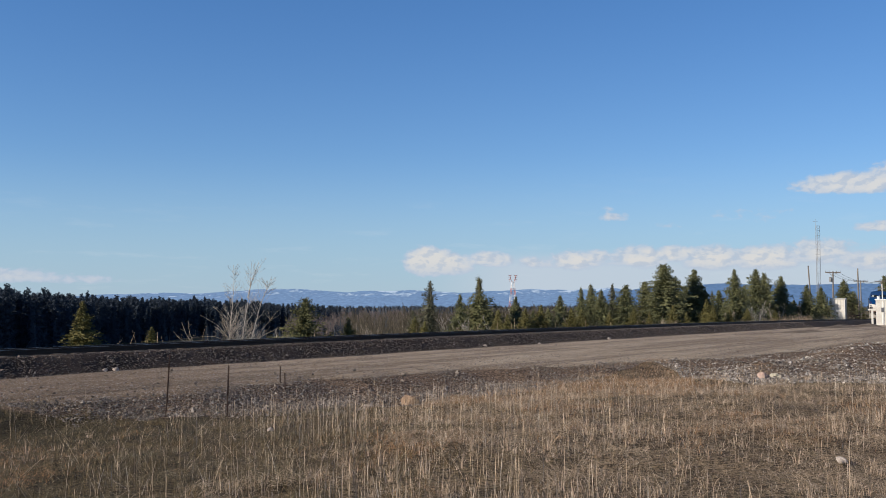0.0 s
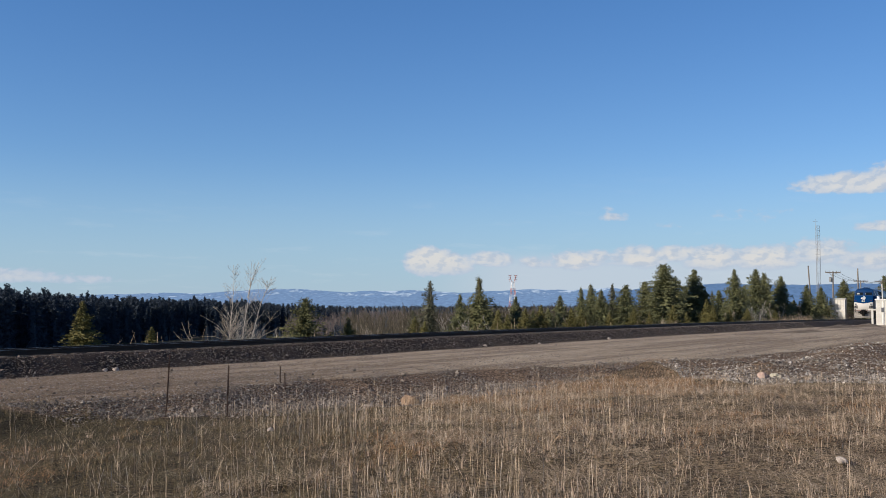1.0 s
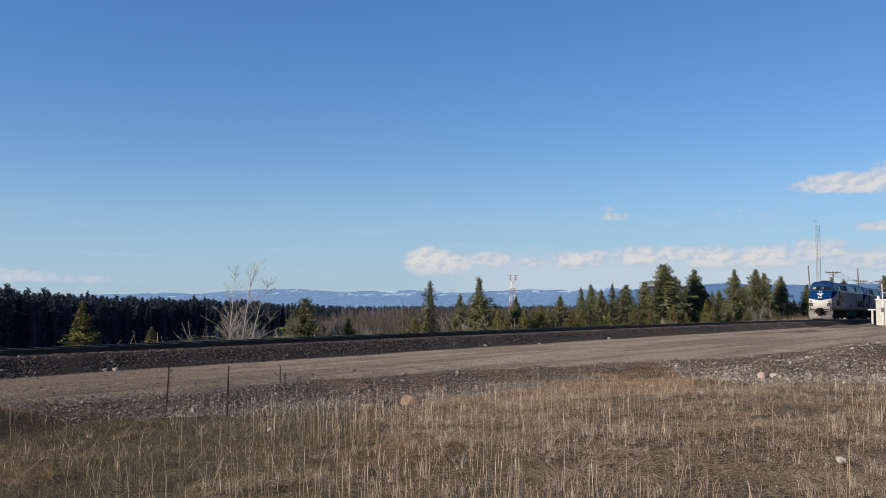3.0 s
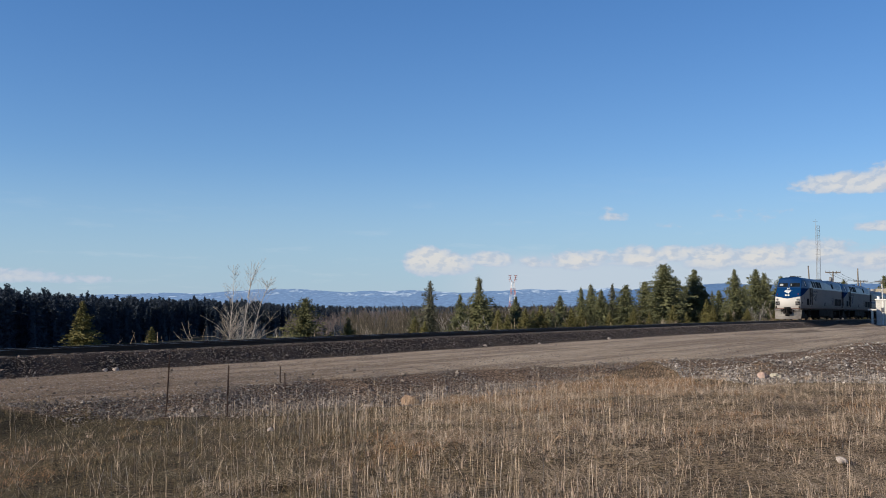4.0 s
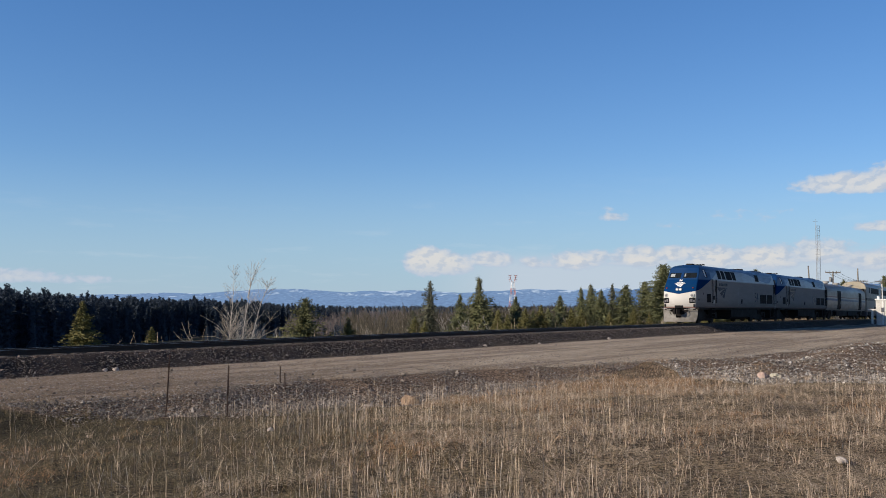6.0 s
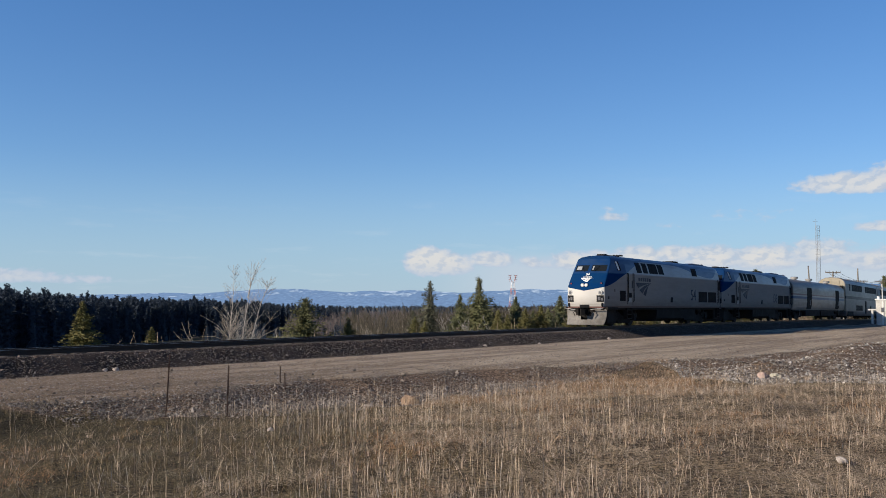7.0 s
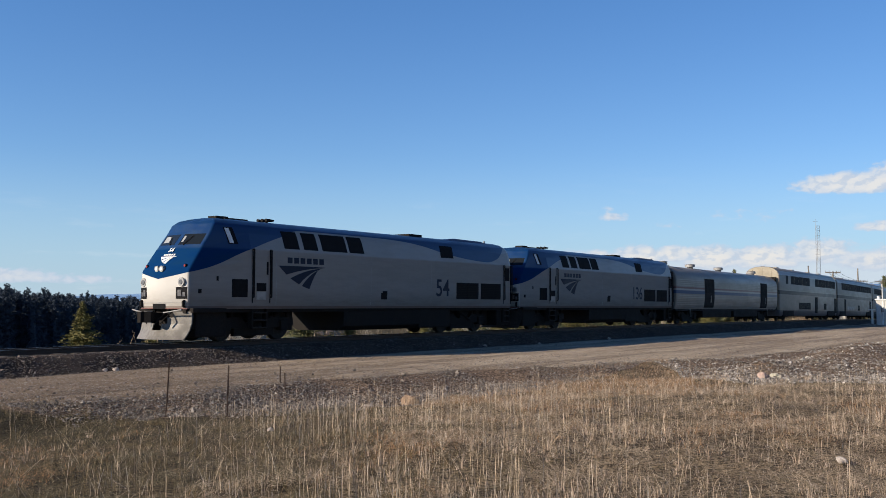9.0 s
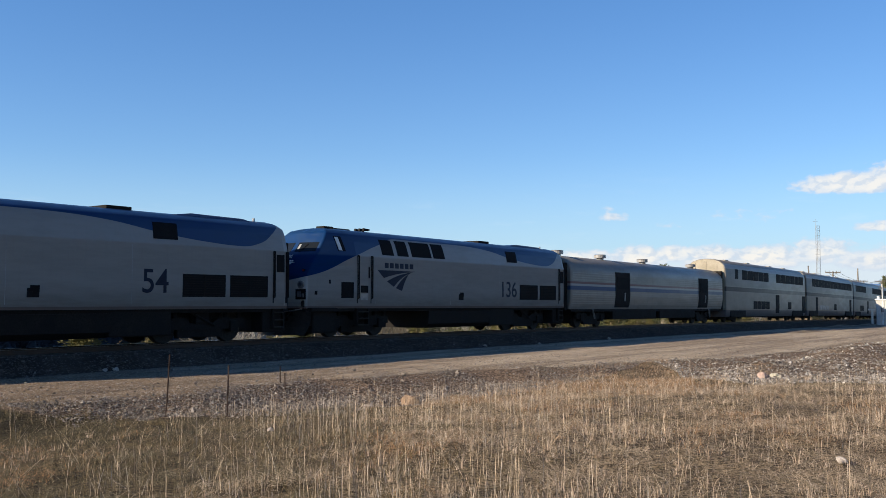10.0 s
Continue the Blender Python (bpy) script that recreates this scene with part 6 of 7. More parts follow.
def build_stones():
    r = np.random.default_rng(17)
    prof_u = np.array([1.3, 1.65, 1.95, 2.35, 2.7, 3.0, 3.6])
    prof_z = np.array([-0.185, -0.2, -0.32, -0.5, -0.64, -0.69, -0.66])
    n = 52000
    S = -22 + 100 * r.random(n) ** 1.5
    U = np.where(r.random(n) < 0.82, r.uniform(1.3, 2.9, n), r.uniform(2.7, 3.6, n))
    size = np.clip(r.lognormal(-3.9, 0.4, n), 0.011, 0.07)
    stones("ballast_stones", S, U, size, M_BALLAST, "dark crushed ballast stones on the track shoulder", 0.2, np.interp(U, prof_u, prof_z) - bow(S, CREST))
    # rubble bank between the road and the meadow, with a low heap towards its eastern end
    n = 230000
    A = r.uniform(-0.5, 0.5, n)
    Y = np.interp(A, BANK_A, BANK_Y) - 0.5 + 1.6 * fractal(A * 20, A * 0 + r.random(n) * 0.6, 27, 1.0, 3) + np.where(A > 0.3, 34.0, 22.0) * r.random(n) ** 1.5
    S, U = rail_frame(A * Y, Y)
    over = U - road_edge(S)
    heap = smooth01(A, 0.215, 0.25)
    lump = fractal(S, U, 21, 2.0, 4)
    thin = np.where((A > 0.04) & (A < 0.235), -0.22, 0.0)
    keep = (over > -0.35) & (lump + 0.62 + 0.4 * heap + thin - 0.10 * np.maximum(over - 2.5, 0) * (1 - heap) > r.uniform(-0.25, 0.65, n))
    S, U, A, heap = S[keep], U[keep], A[keep], heap[keep]
    low = np.exp(-np.maximum(bank_foot(*along(S, U)[:2]), 0.0) / 2.2)
    some = r.random(len(S)) < np.where(heap < 0.5, 0.9, 0.75 + 0.25 * low)
    S, U, A, heap, low = S[some], U[some], A[some], heap[some], low[some]
    size = np.clip(r.lognormal(-4.12, 0.44, len(S)) * (1 + heap * (0.7 * low - 0.05)), 0.009, 0.075)
    east = A > 0.215
    stones("rubble_bank", S[~east], U[~east], size[~east], M_RUBBLE, "brown-grey rubble stones sloping down from the road", 0.3)
    stones("rubble_heap", S[east], U[east], size[east], M_HEAPSTONE, "low heap of grey rubble beside the gravel road", 0.3)
    n = 900
    A = r.uniform(0.235, 0.49, n)
    Y = np.interp(A, BANK_A, BANK_Y) + 0.1 + 14.0 * r.random(n) ** 1.5
    S, U = rail_frame(A * Y, Y)
    stones("larger_rubble", S, U, np.clip(r.lognormal(-3.25, 0.4, n), 0.022, 0.12), M_HEAPSTONE, "larger broken stones lying in the rubble", 0.25)
    n = 20000
    S = -22 + 75 * r.random(n) ** 1.2
    U = 3.0 + (road_edge(S) - 3.0) * r.random(n) ** 0.8
    size = np.clip(r.lognormal(-4.45, 0.45, n), 0.006, 0.04)
    stones("road_gravel", S, U, size, M_RUBBLE, "loose small gravel on the road", 0.3, land(S, U) + 0.055)


build_stones()

M_STRAW = varied("dry_straw", [(0.388, 0.294, 0.200), (0.565, 0.445, 0.318), (0.290, 0.214, 0.143), (0.664, 0.539, 0.399), (0.203, 0.147, 0.099), (0.444, 0.319, 0.212)], 0.8, 0.15, grain=4.0)
M_STALK = varied("grey_straw", [(0.566, 0.515, 0.455), (0.435, 0.335, 0.231), (0.557, 0.439, 0.315), (0.313, 0.235, 0.162), (0.631, 0.515, 0.381), (0.359, 0.254, 0.166)], 0.85, 0.1, grain=4.0)
M_TUFT = varied("dull_straw", [(0.365, 0.277, 0.202), (0.568, 0.444, 0.332), (0.188, 0.140, 0.099), (0.714, 0.578, 0.455), (0.304, 0.209, 0.144), (0.118, 0.090, 0.064)], 0.85, 0.1, grain=4.0)
M_THATCH = varied("matted_grass", [(0.090, 0.068, 0.044), (0.493, 0.396, 0.286), (0.168, 0.128, 0.084), (0.694, 0.577, 0.432), (0.302, 0.226, 0.151), (0.056, 0.042, 0.029), (0.560, 0.450, 0.324)], 0.85, 0.1, grain=4.0)
M_OLIVE = varied("olive_grass", [(0.035, 0.031, 0.018), (0.17, 0.142, 0.088), (0.06, 0.053, 0.03), (0.30, 0.247, 0.165), (0.025, 0.022, 0.014), (0.13, 0.108, 0.062), (0.40, 0.335, 0.24)], 0.85, 0.1, grain=4.0)
M_DULL = varied("dull_brown_grass", [(0.102, 0.076, 0.042), (0.187, 0.141, 0.086), (0.043, 0.033, 0.020), (0.264, 0.207, 0.133), (0.072, 0.061, 0.030), (0.145, 0.095, 0.053)], 0.85, 0.1, grain=4.0)
M_RUSSET = varied("russet_grass", [(0.265, 0.151, 0.079), (0.380, 0.227, 0.126), (0.177, 0.100, 0.053), (0.455, 0.286, 0.161)], 0.85, 0.1, grain=4.0)


def blades_mesh(name, x, y, h, w, lean, az, mat, label, joints=1, head=0.0, root=0.35, up=0.0):
    """Grass blades as bent tapering strips."""
    n = len(x)
    z = land_xy(x, y)
    k = joints + 1
    t = np.linspace(0, 1, k + 1)
    dx, dy = np.cos(az), np.sin(az)
    first = np.broadcast_to(root, (n,))[:, None]
    bend = lean[:, None] * (first + (1 - first) * t[None] ** 1.5)
    px = x[:, None] + dx[:, None] * np.sin(bend) * h[:, None] * t[None]
    py = y[:, None] + dy[:, None] * np.sin(bend) * h[:, None] * t[None]
    pz = (z + up)[:, None] + np.where(lean > 1.2, 0.02, -0.02)[:, None] + np.cos(bend) * h[:, None] * t[None]
    wid = w[:, None] * (1 - 0.85 * t[None])
    if head:
        wid[:, -2] = w * head
    # strips stand roughly across the line of sight to catch light from all sides
    fa = np.random.default_rng(n).uniform(-0.9, 0.9, n)
    sx, sy = np.cos(fa), np.sin(fa)
    L = np.stack([px - sx[:, None] * wid, py - sy[:, None] * wid, pz], axis=-1)
    R = np.stack([px + sx[:, None] * wid, py + sy[:, None] * wid, pz], axis=-1)
    V = np.stack([L, R], axis=2).reshape(n, -1, 3)
    m = V.shape[1]
    q = np.array([(2 * i, 2 * i + 1, 2 * i + 3, 2 * i + 2) for i in range(k)])
    Fq = (q[None] + (np.arange(n) * m)[:, None, None]).reshape(-1, 4)
    return tagged(new(name, mesh_of(name, V.reshape(-1, 3), Fq, [mat])), label, "grass", kind="stuff")


def build_grass():
    r = np.random.default_rng(23)

    def field(n, near, far, power=1.0):
        d = near + (far - near) * r.random(n) ** power
        a = r.uniform(-0.52, 0.52, n)
        x, y = a * d, d
        s, u = rail_frame(x, y)
        bare = np.exp(-((x + 0.87) / 0.7) ** 2 - ((y - 21.0) / 1.5) ** 2) + np.exp(-((x - 8.3) / 0.6) ** 2 - ((y - 24.8) / 1.0) ** 2)
        return x, y, s, -bank_foot(x, y) - 12 * (bare > 0.5)

    def tussock(x, y):
        """How far the mat of old grass stands up in cushions, 0 to 1."""
        return smooth01(fractal(x, y, 71, 0.55, 3) + 0.5 * fractal(x, y, 72, 1.7, 2), -0.12, 0.55)

    # matted short grass
    x, y, s, w = field(430000, 5.2, 31, 1.15)
    patch = fractal(x, y, 31, 1.6, 4)
    keep = (w > -0.5 + 1.9 * fractal(x, y, 33, 0.9, 3) + 0.6 * r.normal(size=len(x)) - 2.2 * np.exp(-((x / y - 0.16) / 0.05) ** 2)) & (patch + r.normal(size=len(x)) * 0.45 > -0.55)
    cushion = tussock(x, y)
    keep &= r.random(len(x)) < 0.40 + 0.50 * cushion
    x, y, patch, cushion = x[keep], y[keep], patch[keep], cushion[keep]
    n = len(x)
    flat = r.random(n) < 0.72
    h = np.clip(r.lognormal(-2.75, 0.45, n), 0.02, 0.16) * (1 + 0.5 * patch) * np.where(flat, 1.6, 0.9)
    lean = np.where(flat, r.normal(1.45, 0.12, n), np.abs(r.normal(0.75, 0.4, n)))
    tone = fractal(x, y, 45, 1.4, 4) + r.normal(size=n) * 0.22 + 0.55 * (cushion - 0.5)
    west = smooth01(-(x + 1.8 * fractal(x, y, 47, 3.0, 2)), -2.2, 3.4)
    w, az = r.uniform(0.0016, 0.0036, n) * (1 + y * 0.02), r.uniform(0, 6.283, n)
    olive = tone < -0.50 + 1.25 * west
    russet = (tone > 0.20) & ~olive
    for nm, pick, mat, label in (("olive_grass", olive, M_OLIVE, "low dull olive grass between the dry blades"), ("russet_grass", russet, M_RUSSET, "russet patches of dead grass"),
                                 ("matted_grass", ~(olive | russet), M_THATCH, "matted short dry grass of the meadow")):
        blades_mesh(nm, x[pick], y[pick], h[pick], w[pick], lean[pick], az[pick], mat, label, 0, 0.0, np.where(flat, 0.95, 0.4)[pick], (0.085 * cushion * r.uniform(0.5, 1.05, n))[pick])
    # thin russet grass that climbs between the stones to the road's edge
    n = 52000
    a, d = r.uniform(-0.02, 0.255, n), r.uniform(21.0, 36.0, n)
    x, y = a * d, d
    keep = (-bank_foot(x, y) > -0.8 + 2.6 * fractal(x, y, 91, 1.1, 3) + 0.6 * r.normal(size=n)) & (fractal(x, y, 93, 0.8, 3) + 0.3 * r.normal(size=n) > -0.2)
    x, y = x[keep], y[keep]
    n = len(x)
    for nm, pick, mat in (("russet_tussocks", r.random(n) < 0.55, M_RUSSET), ("pale_tussocks", None, M_TUFT)):
        pick = ~first if pick is None else pick
        first = pick
        m = int(pick.sum())
        blades_mesh(nm, x[pick], y[pick], np.clip(r.lognormal(-2.6, 0.4, m), 0.03, 0.22), r.uniform(0.003, 0.006, m), np.abs(r.normal(0.6, 0.4, m)), r.uniform(0, 6.283, m), mat, "thin russet grass climbing to the road" if mat == M_RUSSET else "pale dry grass between the stones")
    # tufts whose blades fan out from one root
    cx, cy, cs, cw = field(5200, 5.3, 27, 1.1)
    keep = (cw > -0.4) & (fractal(cx, cy, 35, 1.6, 3) + r.normal(size=len(cx)) * 0.25 - 0.55 * smooth01(-cx, -0.5, 4.0) > 0.0)
    cx, cy = cx[keep], cy[keep]
    k = r.integers(7, 20, len(cx))
    n = k.sum()
    tall = np.repeat(np.clip(r.lognormal(-2.2, 0.4, len(cx)), 0.05, 0.26), k)
    az = r.uniform(0, 6.283, n)
    off = np.abs(r.normal(size=n)) * 0.035
    x, y = np.repeat(cx, k) + np.cos(az) * off, np.repeat(cy, k) + np.sin(az) * off
    blades_mesh("straw_tufts", x, y, tall * r.uniform(0.5, 1.1, n), r.uniform(0.0014, 0.0028, n) * (1 + y * 0.02), np.abs(r.normal(0.05, 0.16, n)) + off * 5, az, M_TUFT,
                "grey-brown grass tufts fanning from their roots", 1, 0.0, 0.35, 0.085 * tussock(x, y) * 0.6)
    # dull brown tufts and fallen stalks in the western part
    cx, cy, cs, cw = field(7000, 5.3, 24, 1.0)
    keep = (cw > -0.6) & (cx < 1.0) & (fractal(cx, cy, 95, 0.8, 3) + r.normal(size=len(cx)) * 0.2 > -0.05)
    cx, cy = cx[keep], cy[keep]
    k = r.integers(6, 18, len(cx))
    n = k.sum()
    az = r.uniform(0, 6.283, n)
    off = np.abs(r.normal(size=n)) * 0.05
    x, y = np.repeat(cx, k) + np.cos(az) * off, np.repeat(cy, k) + np.sin(az) * off
    tall = np.repeat(np.clip(r.lognormal(-2.5, 0.4, len(cx)), 0.04, 0.2), k)
    blades_mesh("brown_tufts", x, y, tall * r.uniform(0.5, 1.2, n), r.uniform(0.0014, 0.0028, n) * (1 + y * 0.02), np.abs(r.normal(0.30, 0.3, n)) + off * 6, az, M_DULL,
                "dull brown and olive tufts in the western grass", 1, 0.0, 0.35, 0.085 * tussock(x, y) * 0.6)
    x, y, s, w = field(1700, 5.4, 21, 1.0)
    keep = (w > -0.4) & (x < 2.5)
    x, y = x[keep], y[keep]
    n = len(x)
    blades_mesh("fallen_stalks", x, y, r.uniform(0.2, 0.55, n), r.uniform(0.0009, 0.0017, n) * (1 + y * 0.03), r.uniform(0.5, 1.4, n), r.uniform(0, 6.283, n), M_STALK,
                "dry stalks fallen and leaning at all angles", 2, 0.0, 0.9, 0.03)
    # short stubble standing through the mat
    x, y, s, w = field(90000, 5.2, 30, 1.25)
    keep = (w > -0.6) & (fractal(x, y, 61, 0.9, 4) + 0.5 * fractal(x, y, 63, 4.0, 2) + r.normal(size=len(x)) * 0.18 - 0.55 * smooth01(-x, -0.5, 4.0) > 0.05)
    x, y = x[keep], y[keep]
    n = len(x)
    blades_mesh("grass_stubble", x, y, np.clip(r.lognormal(-2.8, 0.45, n), 0.03, 0.16), r.uniform(0.0009, 0.0017, n) * (1 + y * 0.02), np.abs(r.normal(0.6, 0.35, n)), r.uniform(0, 6.283, n), M_TUFT,
                "short grey-brown stubble in the matted grass", 1, 0.0, 0.35, 0.085 * tussock(x, y) * 0.7)
    # sheets of long flattened grass, combed one way
    cx, cy, cs, cw = field(1500, 5.3, 22, 1.2)
    keep = (cw > 0.3) & (fractal(cx, cy, 51, 1.8, 3) + r.normal(size=len(cx)) * 0.15 - 0.6 * smooth01(-cx, 0.0, 4.0) > 0.0)
    cx, cy = cx[keep], cy[keep]
    k = r.integers(30, 80, len(cx))
    way = np.repeat(r.normal(0.2, 0.7, len(cx)) + np.pi * r.integers(0, 2, len(cx)), k)
    n = k.sum()
    x, y = np.repeat(cx, k) + r.normal(size=n) * 0.24, np.repeat(cy, k) + r.normal(size=n) * 0.16
    blades_mesh("flattened_grass", x, y, r.uniform(0.10, 0.32, n), r.uniform(0.0014, 0.0028, n) * (1 + y * 0.02), r.normal(1.42, 0.10, n), way + r.normal(size=n) * 0.55, M_STRAW,
                "sheets of long flattened straw", 1, 0.0, 0.95, 0.085 * tussock(x, y) * r.uniform(0.7, 1.2, n))
    # tall thin stalks
    x, y, s, w = field(6000, 5.4, 23, 1.0)
    dens = fractal(x, y, 37, 2.6, 3) - 0.22 * smooth01(-x, 1.0, 4.0) + 0.35 * np.exp(-((x / y - 0.03) / 0.14) ** 2)
    keep = (w > -0.6) & (dens + r.normal(size=len(x)) * 0.22 > 0.12)
    x, y = x[keep], y[keep]
    n = len(x)
    blades_mesh("tall_stalks", x, y, np.clip(r.normal(0.40, 0.17, n), 0.12, 0.85), r.uniform(0.0006, 0.0012, n) * (1 + y * 0.025), np.abs(r.normal(0.05, 0.07, n)) + 0.3 * (r.random(n) < 0.06), r.uniform(0, 6.283, n), M_STALK,
                "tall thin dry stalks standing over the meadow", 3, 1.5)
    # weeds and dry grass along the far shoulder of the track
    n = 9000
    S = r.uniform(-25, 150, n)
    U = -r.uniform(3.2, 9.0, n)
    lat = 1.53 - U + bow(S, BEND)
    x, y = X0 + S * ST - lat * CT, Y0 + S * CT + lat * ST
    clump = fractal(S, U, 41, 4.0, 3)
    keep = clump > -0.1
    x, y = x[keep], y[keep]
    n = len(x)
    blades_mesh("bank_grass", x, y, np.clip(r.normal(0.75, 0.3, n), 0.2, 1.5), r.uniform(0.006, 0.014, n), np.abs(r.normal(0.25, 0.2, n)), r.uniform(0, 6.283, n), M_STRAW,
                "pale dry grass and weeds on the far bank", 2)


build_grass()


# ---------------------------------------------------------------- things by the line and in the meadow
M_RUST = mottled("rusted_post_steel", (0.085, 0.05, 0.037), (0.055, 0.036, 0.028), 8.0, 0.85, 0.2, 0.004, 40.0)
M_POLE = mottled("weathered_pole_timber", (0.21, 0.19, 0.17), (0.14, 0.125, 0.11), 2.0, 0.9, 0.0, 0.01, 12.0)
M_CABWHITE = mottled("chalky_white_sheet", (0.60, 0.59, 0.55), (0.50, 0.48, 0.44), 1.4, 0.6, 0.0, 0.004, 14.0, (0.42, 0.37, 0.30))
M_REDPAINT = mottled("red_tower_paint", (0.50, 0.25, 0.24), (0.44, 0.22, 0.22), 0.4, 0.6, 0.0, 0.002, 6.0)
M_TOWERWHITE = mottled("white_tower_paint", (0.75, 0.74, 0.74), (0.66, 0.65, 0.66), 0.4, 0.6, 0.0, 0.002, 6.0)
M_SAND = mottled("tan_sandstone", (0.235, 0.155, 0.10), (0.30, 0.21, 0.14), 4.0, 0.9, 0.0, 0.02, 22.0, (0.28, 0.20, 0.12))
M_PINKROCK = mottled("pink_granite", (0.44, 0.31, 0.255), (0.38, 0.28, 0.235), 5.0, 0.85, 0.0, 0.012, 30.0)
M_LICHEN = mottled("lichen_grey_rock", (0.34, 0.32, 0.25), (0.42, 0.39, 0.30), 6.0, 0.9, 0.0, 0.014, 30.0, (0.22, 0.21, 0.16))
M_PALEROCK = mottled("pale_limestone", (0.42, 0.36, 0.31), (0.34, 0.285, 0.24), 5.0, 0.9, 0.0, 0.012, 30.0)


def boulder(x, y, sx, sy, sz, mat, seed, label, lift=0.0, square=0.0):
    bm = fresh()
    bmesh.ops.create_icosphere(bm, subdivisions=3, radius=1.0)
    for v in bm.verts:
        p = v.co.copy()
        if square:
            p = Vector([math.copysign(abs(c) ** (1 - square), c) for c in p])
        n = noise.noise(p * 1.1 + Vector((seed, 0, 0))) * 0.34 + noise.noise(p * 2.7 + Vector((0, seed, 0))) * 0.14 + noise.noise(p * 6.0 + Vector((0, 0, seed))) * 0.05
        p *= 1 + n
        v.co = (p.x * sx, p.y * sy, max(p.z, -0.55) * sz)
    me = bpy.data.meshes.new("boulder")
    bm.to_mesh(me)
    bm.free()
    me.materials.append(mat)
    ob = new("boulder", me)
    ob.location = (x, y, float(land_xy(x, y)) + sz * 0.35 + lift)
    ob.rotation_euler = (0, 0, seed)
    return tagged(ob, label, "boulder", "single stones in the meadow")


boulder(-0.70, 22.4, 0.21, 0.17, 0.18, M_SAND, 6.4, "tan angular boulder at the foot of the rubble", 0.07, 0.42)
boulder(8.3, 25.6, 0.135, 0.13, 0.13, M_PINKROCK, 1.4, "rounded pink granite boulder by the rubble heap")
boulder(8.62, 25.6, 0.15, 0.12, 0.09, M_LICHEN, 5.1, "low lichen-grey stone beside the pink boulder", 0.0, 0.2)
boulder(4.59, 11.4, 0.095, 0.055, 0.036, M_PALEROCK, 7.7, "flat pale stone lying in the dry grass", 0.04, 0.3)
boulder(-1.52, 20.8, 0.07, 0.06, 0.05, M_PALEROCK, 2.2, "small pale stone on the rubble bank")
boulder(-1.62, 21.0, 0.06, 0.05, 0.045, M_PALEROCK, 9.2, "small pale stone on the rubble bank")
boulder(-2.9, 16.6, 0.06, 0.05, 0.045, M_PALEROCK, 4.2, "small pale stone on the rubble bank")
for s, u, r0 in ((-1.9, 2.7, 0.085), (-2.2, 2.62, 0.07), (17.6, 2.6, 0.09), (22.0, 2.9, 0.07), (30.0, 2.8, 0.09)):
    x, y, z = along(s, u, 0)
    boulder(x, y, r0, r0, r0 * 0.8, M_PALEROCK, s, "pale stone at the foot of the ballast", 0.03)


def steel_post(x, y, top, lean, turn):
    z0 = float(land_xy(x, y))
    h = top - z0
    bm = fresh()
    prism(bm, [(-0.014, -0.003), (-0.003, -0.003), (-0.003, -0.02), (0.003, -0.02), (0.003, -0.003), (0.014, -0.003), (0.014, 0.003), (-0.014, 0.003)], 2, -0.25, h)
    post = tagged(new("fence_post"), "thin rusty steel fence post in the grass", "fence post", "old fence posts")
    post.matrix_basis = pose(x, y, z0, 0.6, lean, turn)
    part("shaft", bm, M_RUST, post)
    bm = fresh()
    box(bm, -0.05, 0.05, -0.034, -0.028, -0.2, 0.02)
    part("anchor_plate", bm, M_RUST, post)
    for i in range(5):
        bm = fresh()
        z = h * (0.3 + 0.14 * i)
        box(bm, -0.008, 0.008, 0.003, 0.014, z, z + 0.015)
        part("stud", bm, M_RUST, post)


steel_post(-5.33, 19.0, 0.30, 2.6, 12)
steel_post(-4.23, 19.35, 0.07, 1.0, 25)
steel_post(-4.0, 24.2, -0.26, 0.4, 10)
steel_post(-3.78, 23.6, -0.37, -1.5, 30)


def utility_pole(x, y, top, lean, arms, transformer, label, arm_w=1.2, r0=0.14):
    z0 = float(land_xy(x, y))
    h = top - z0
    pole = tagged(new("utility_pole"), label, "utility pole", "poles by the line")
    pole.matrix_basis = pose(x, y, z0, 0, lean, 0)
    bm = fresh()
    rod(bm, (0, 0, -0.5), (0, 0, h), r0, 12, r0 * 0.7)
    part("shaft", bm, M_POLE, pole)
    for a in arms:
        bm = fresh()
        box(bm, -arm_w, arm_w, -0.06, 0.06, h - a - 0.07, h - a + 0.07, 0.01)
        arm = part("crossarm", bm, M_POLE, pole)
        bm = fresh()
        rod(bm, (-arm_w * 0.6, 0, h - a), (0, 0, h - a - 0.6), 0.03, 6)
        rod(bm, (arm_w * 0.6, 0, h - a), (0, 0, h - a - 0.6), 0.03, 6)
        part("brace", bm, M_GREY, arm)
        for q in (-0.95, -0.5, 0.5, 0.95):
            bm = fresh()
            rod(bm, (q * arm_w, 0, h - a + 0.05), (q * arm_w, 0, h - a + 0.27), 0.05, 8, 0.07)
            part("insulator", bm, M_GREY, arm)
    if transformer:
        bm = fresh()
        rod(bm, (-0.40, 0, h - 1.7), (-0.40, 0, h - 1.0), 0.20, 14)
        rod(bm, (-0.40, 0, h - 1.0), (-0.40, 0, h - 0.93), 0.22, 14, 0.13)
        box(bm, -0.3, 0.0, -0.06, 0.06, h - 1.7, h - 1.2)
        part("transformer", bm, M_GREY, pole, "grey drum transformer")


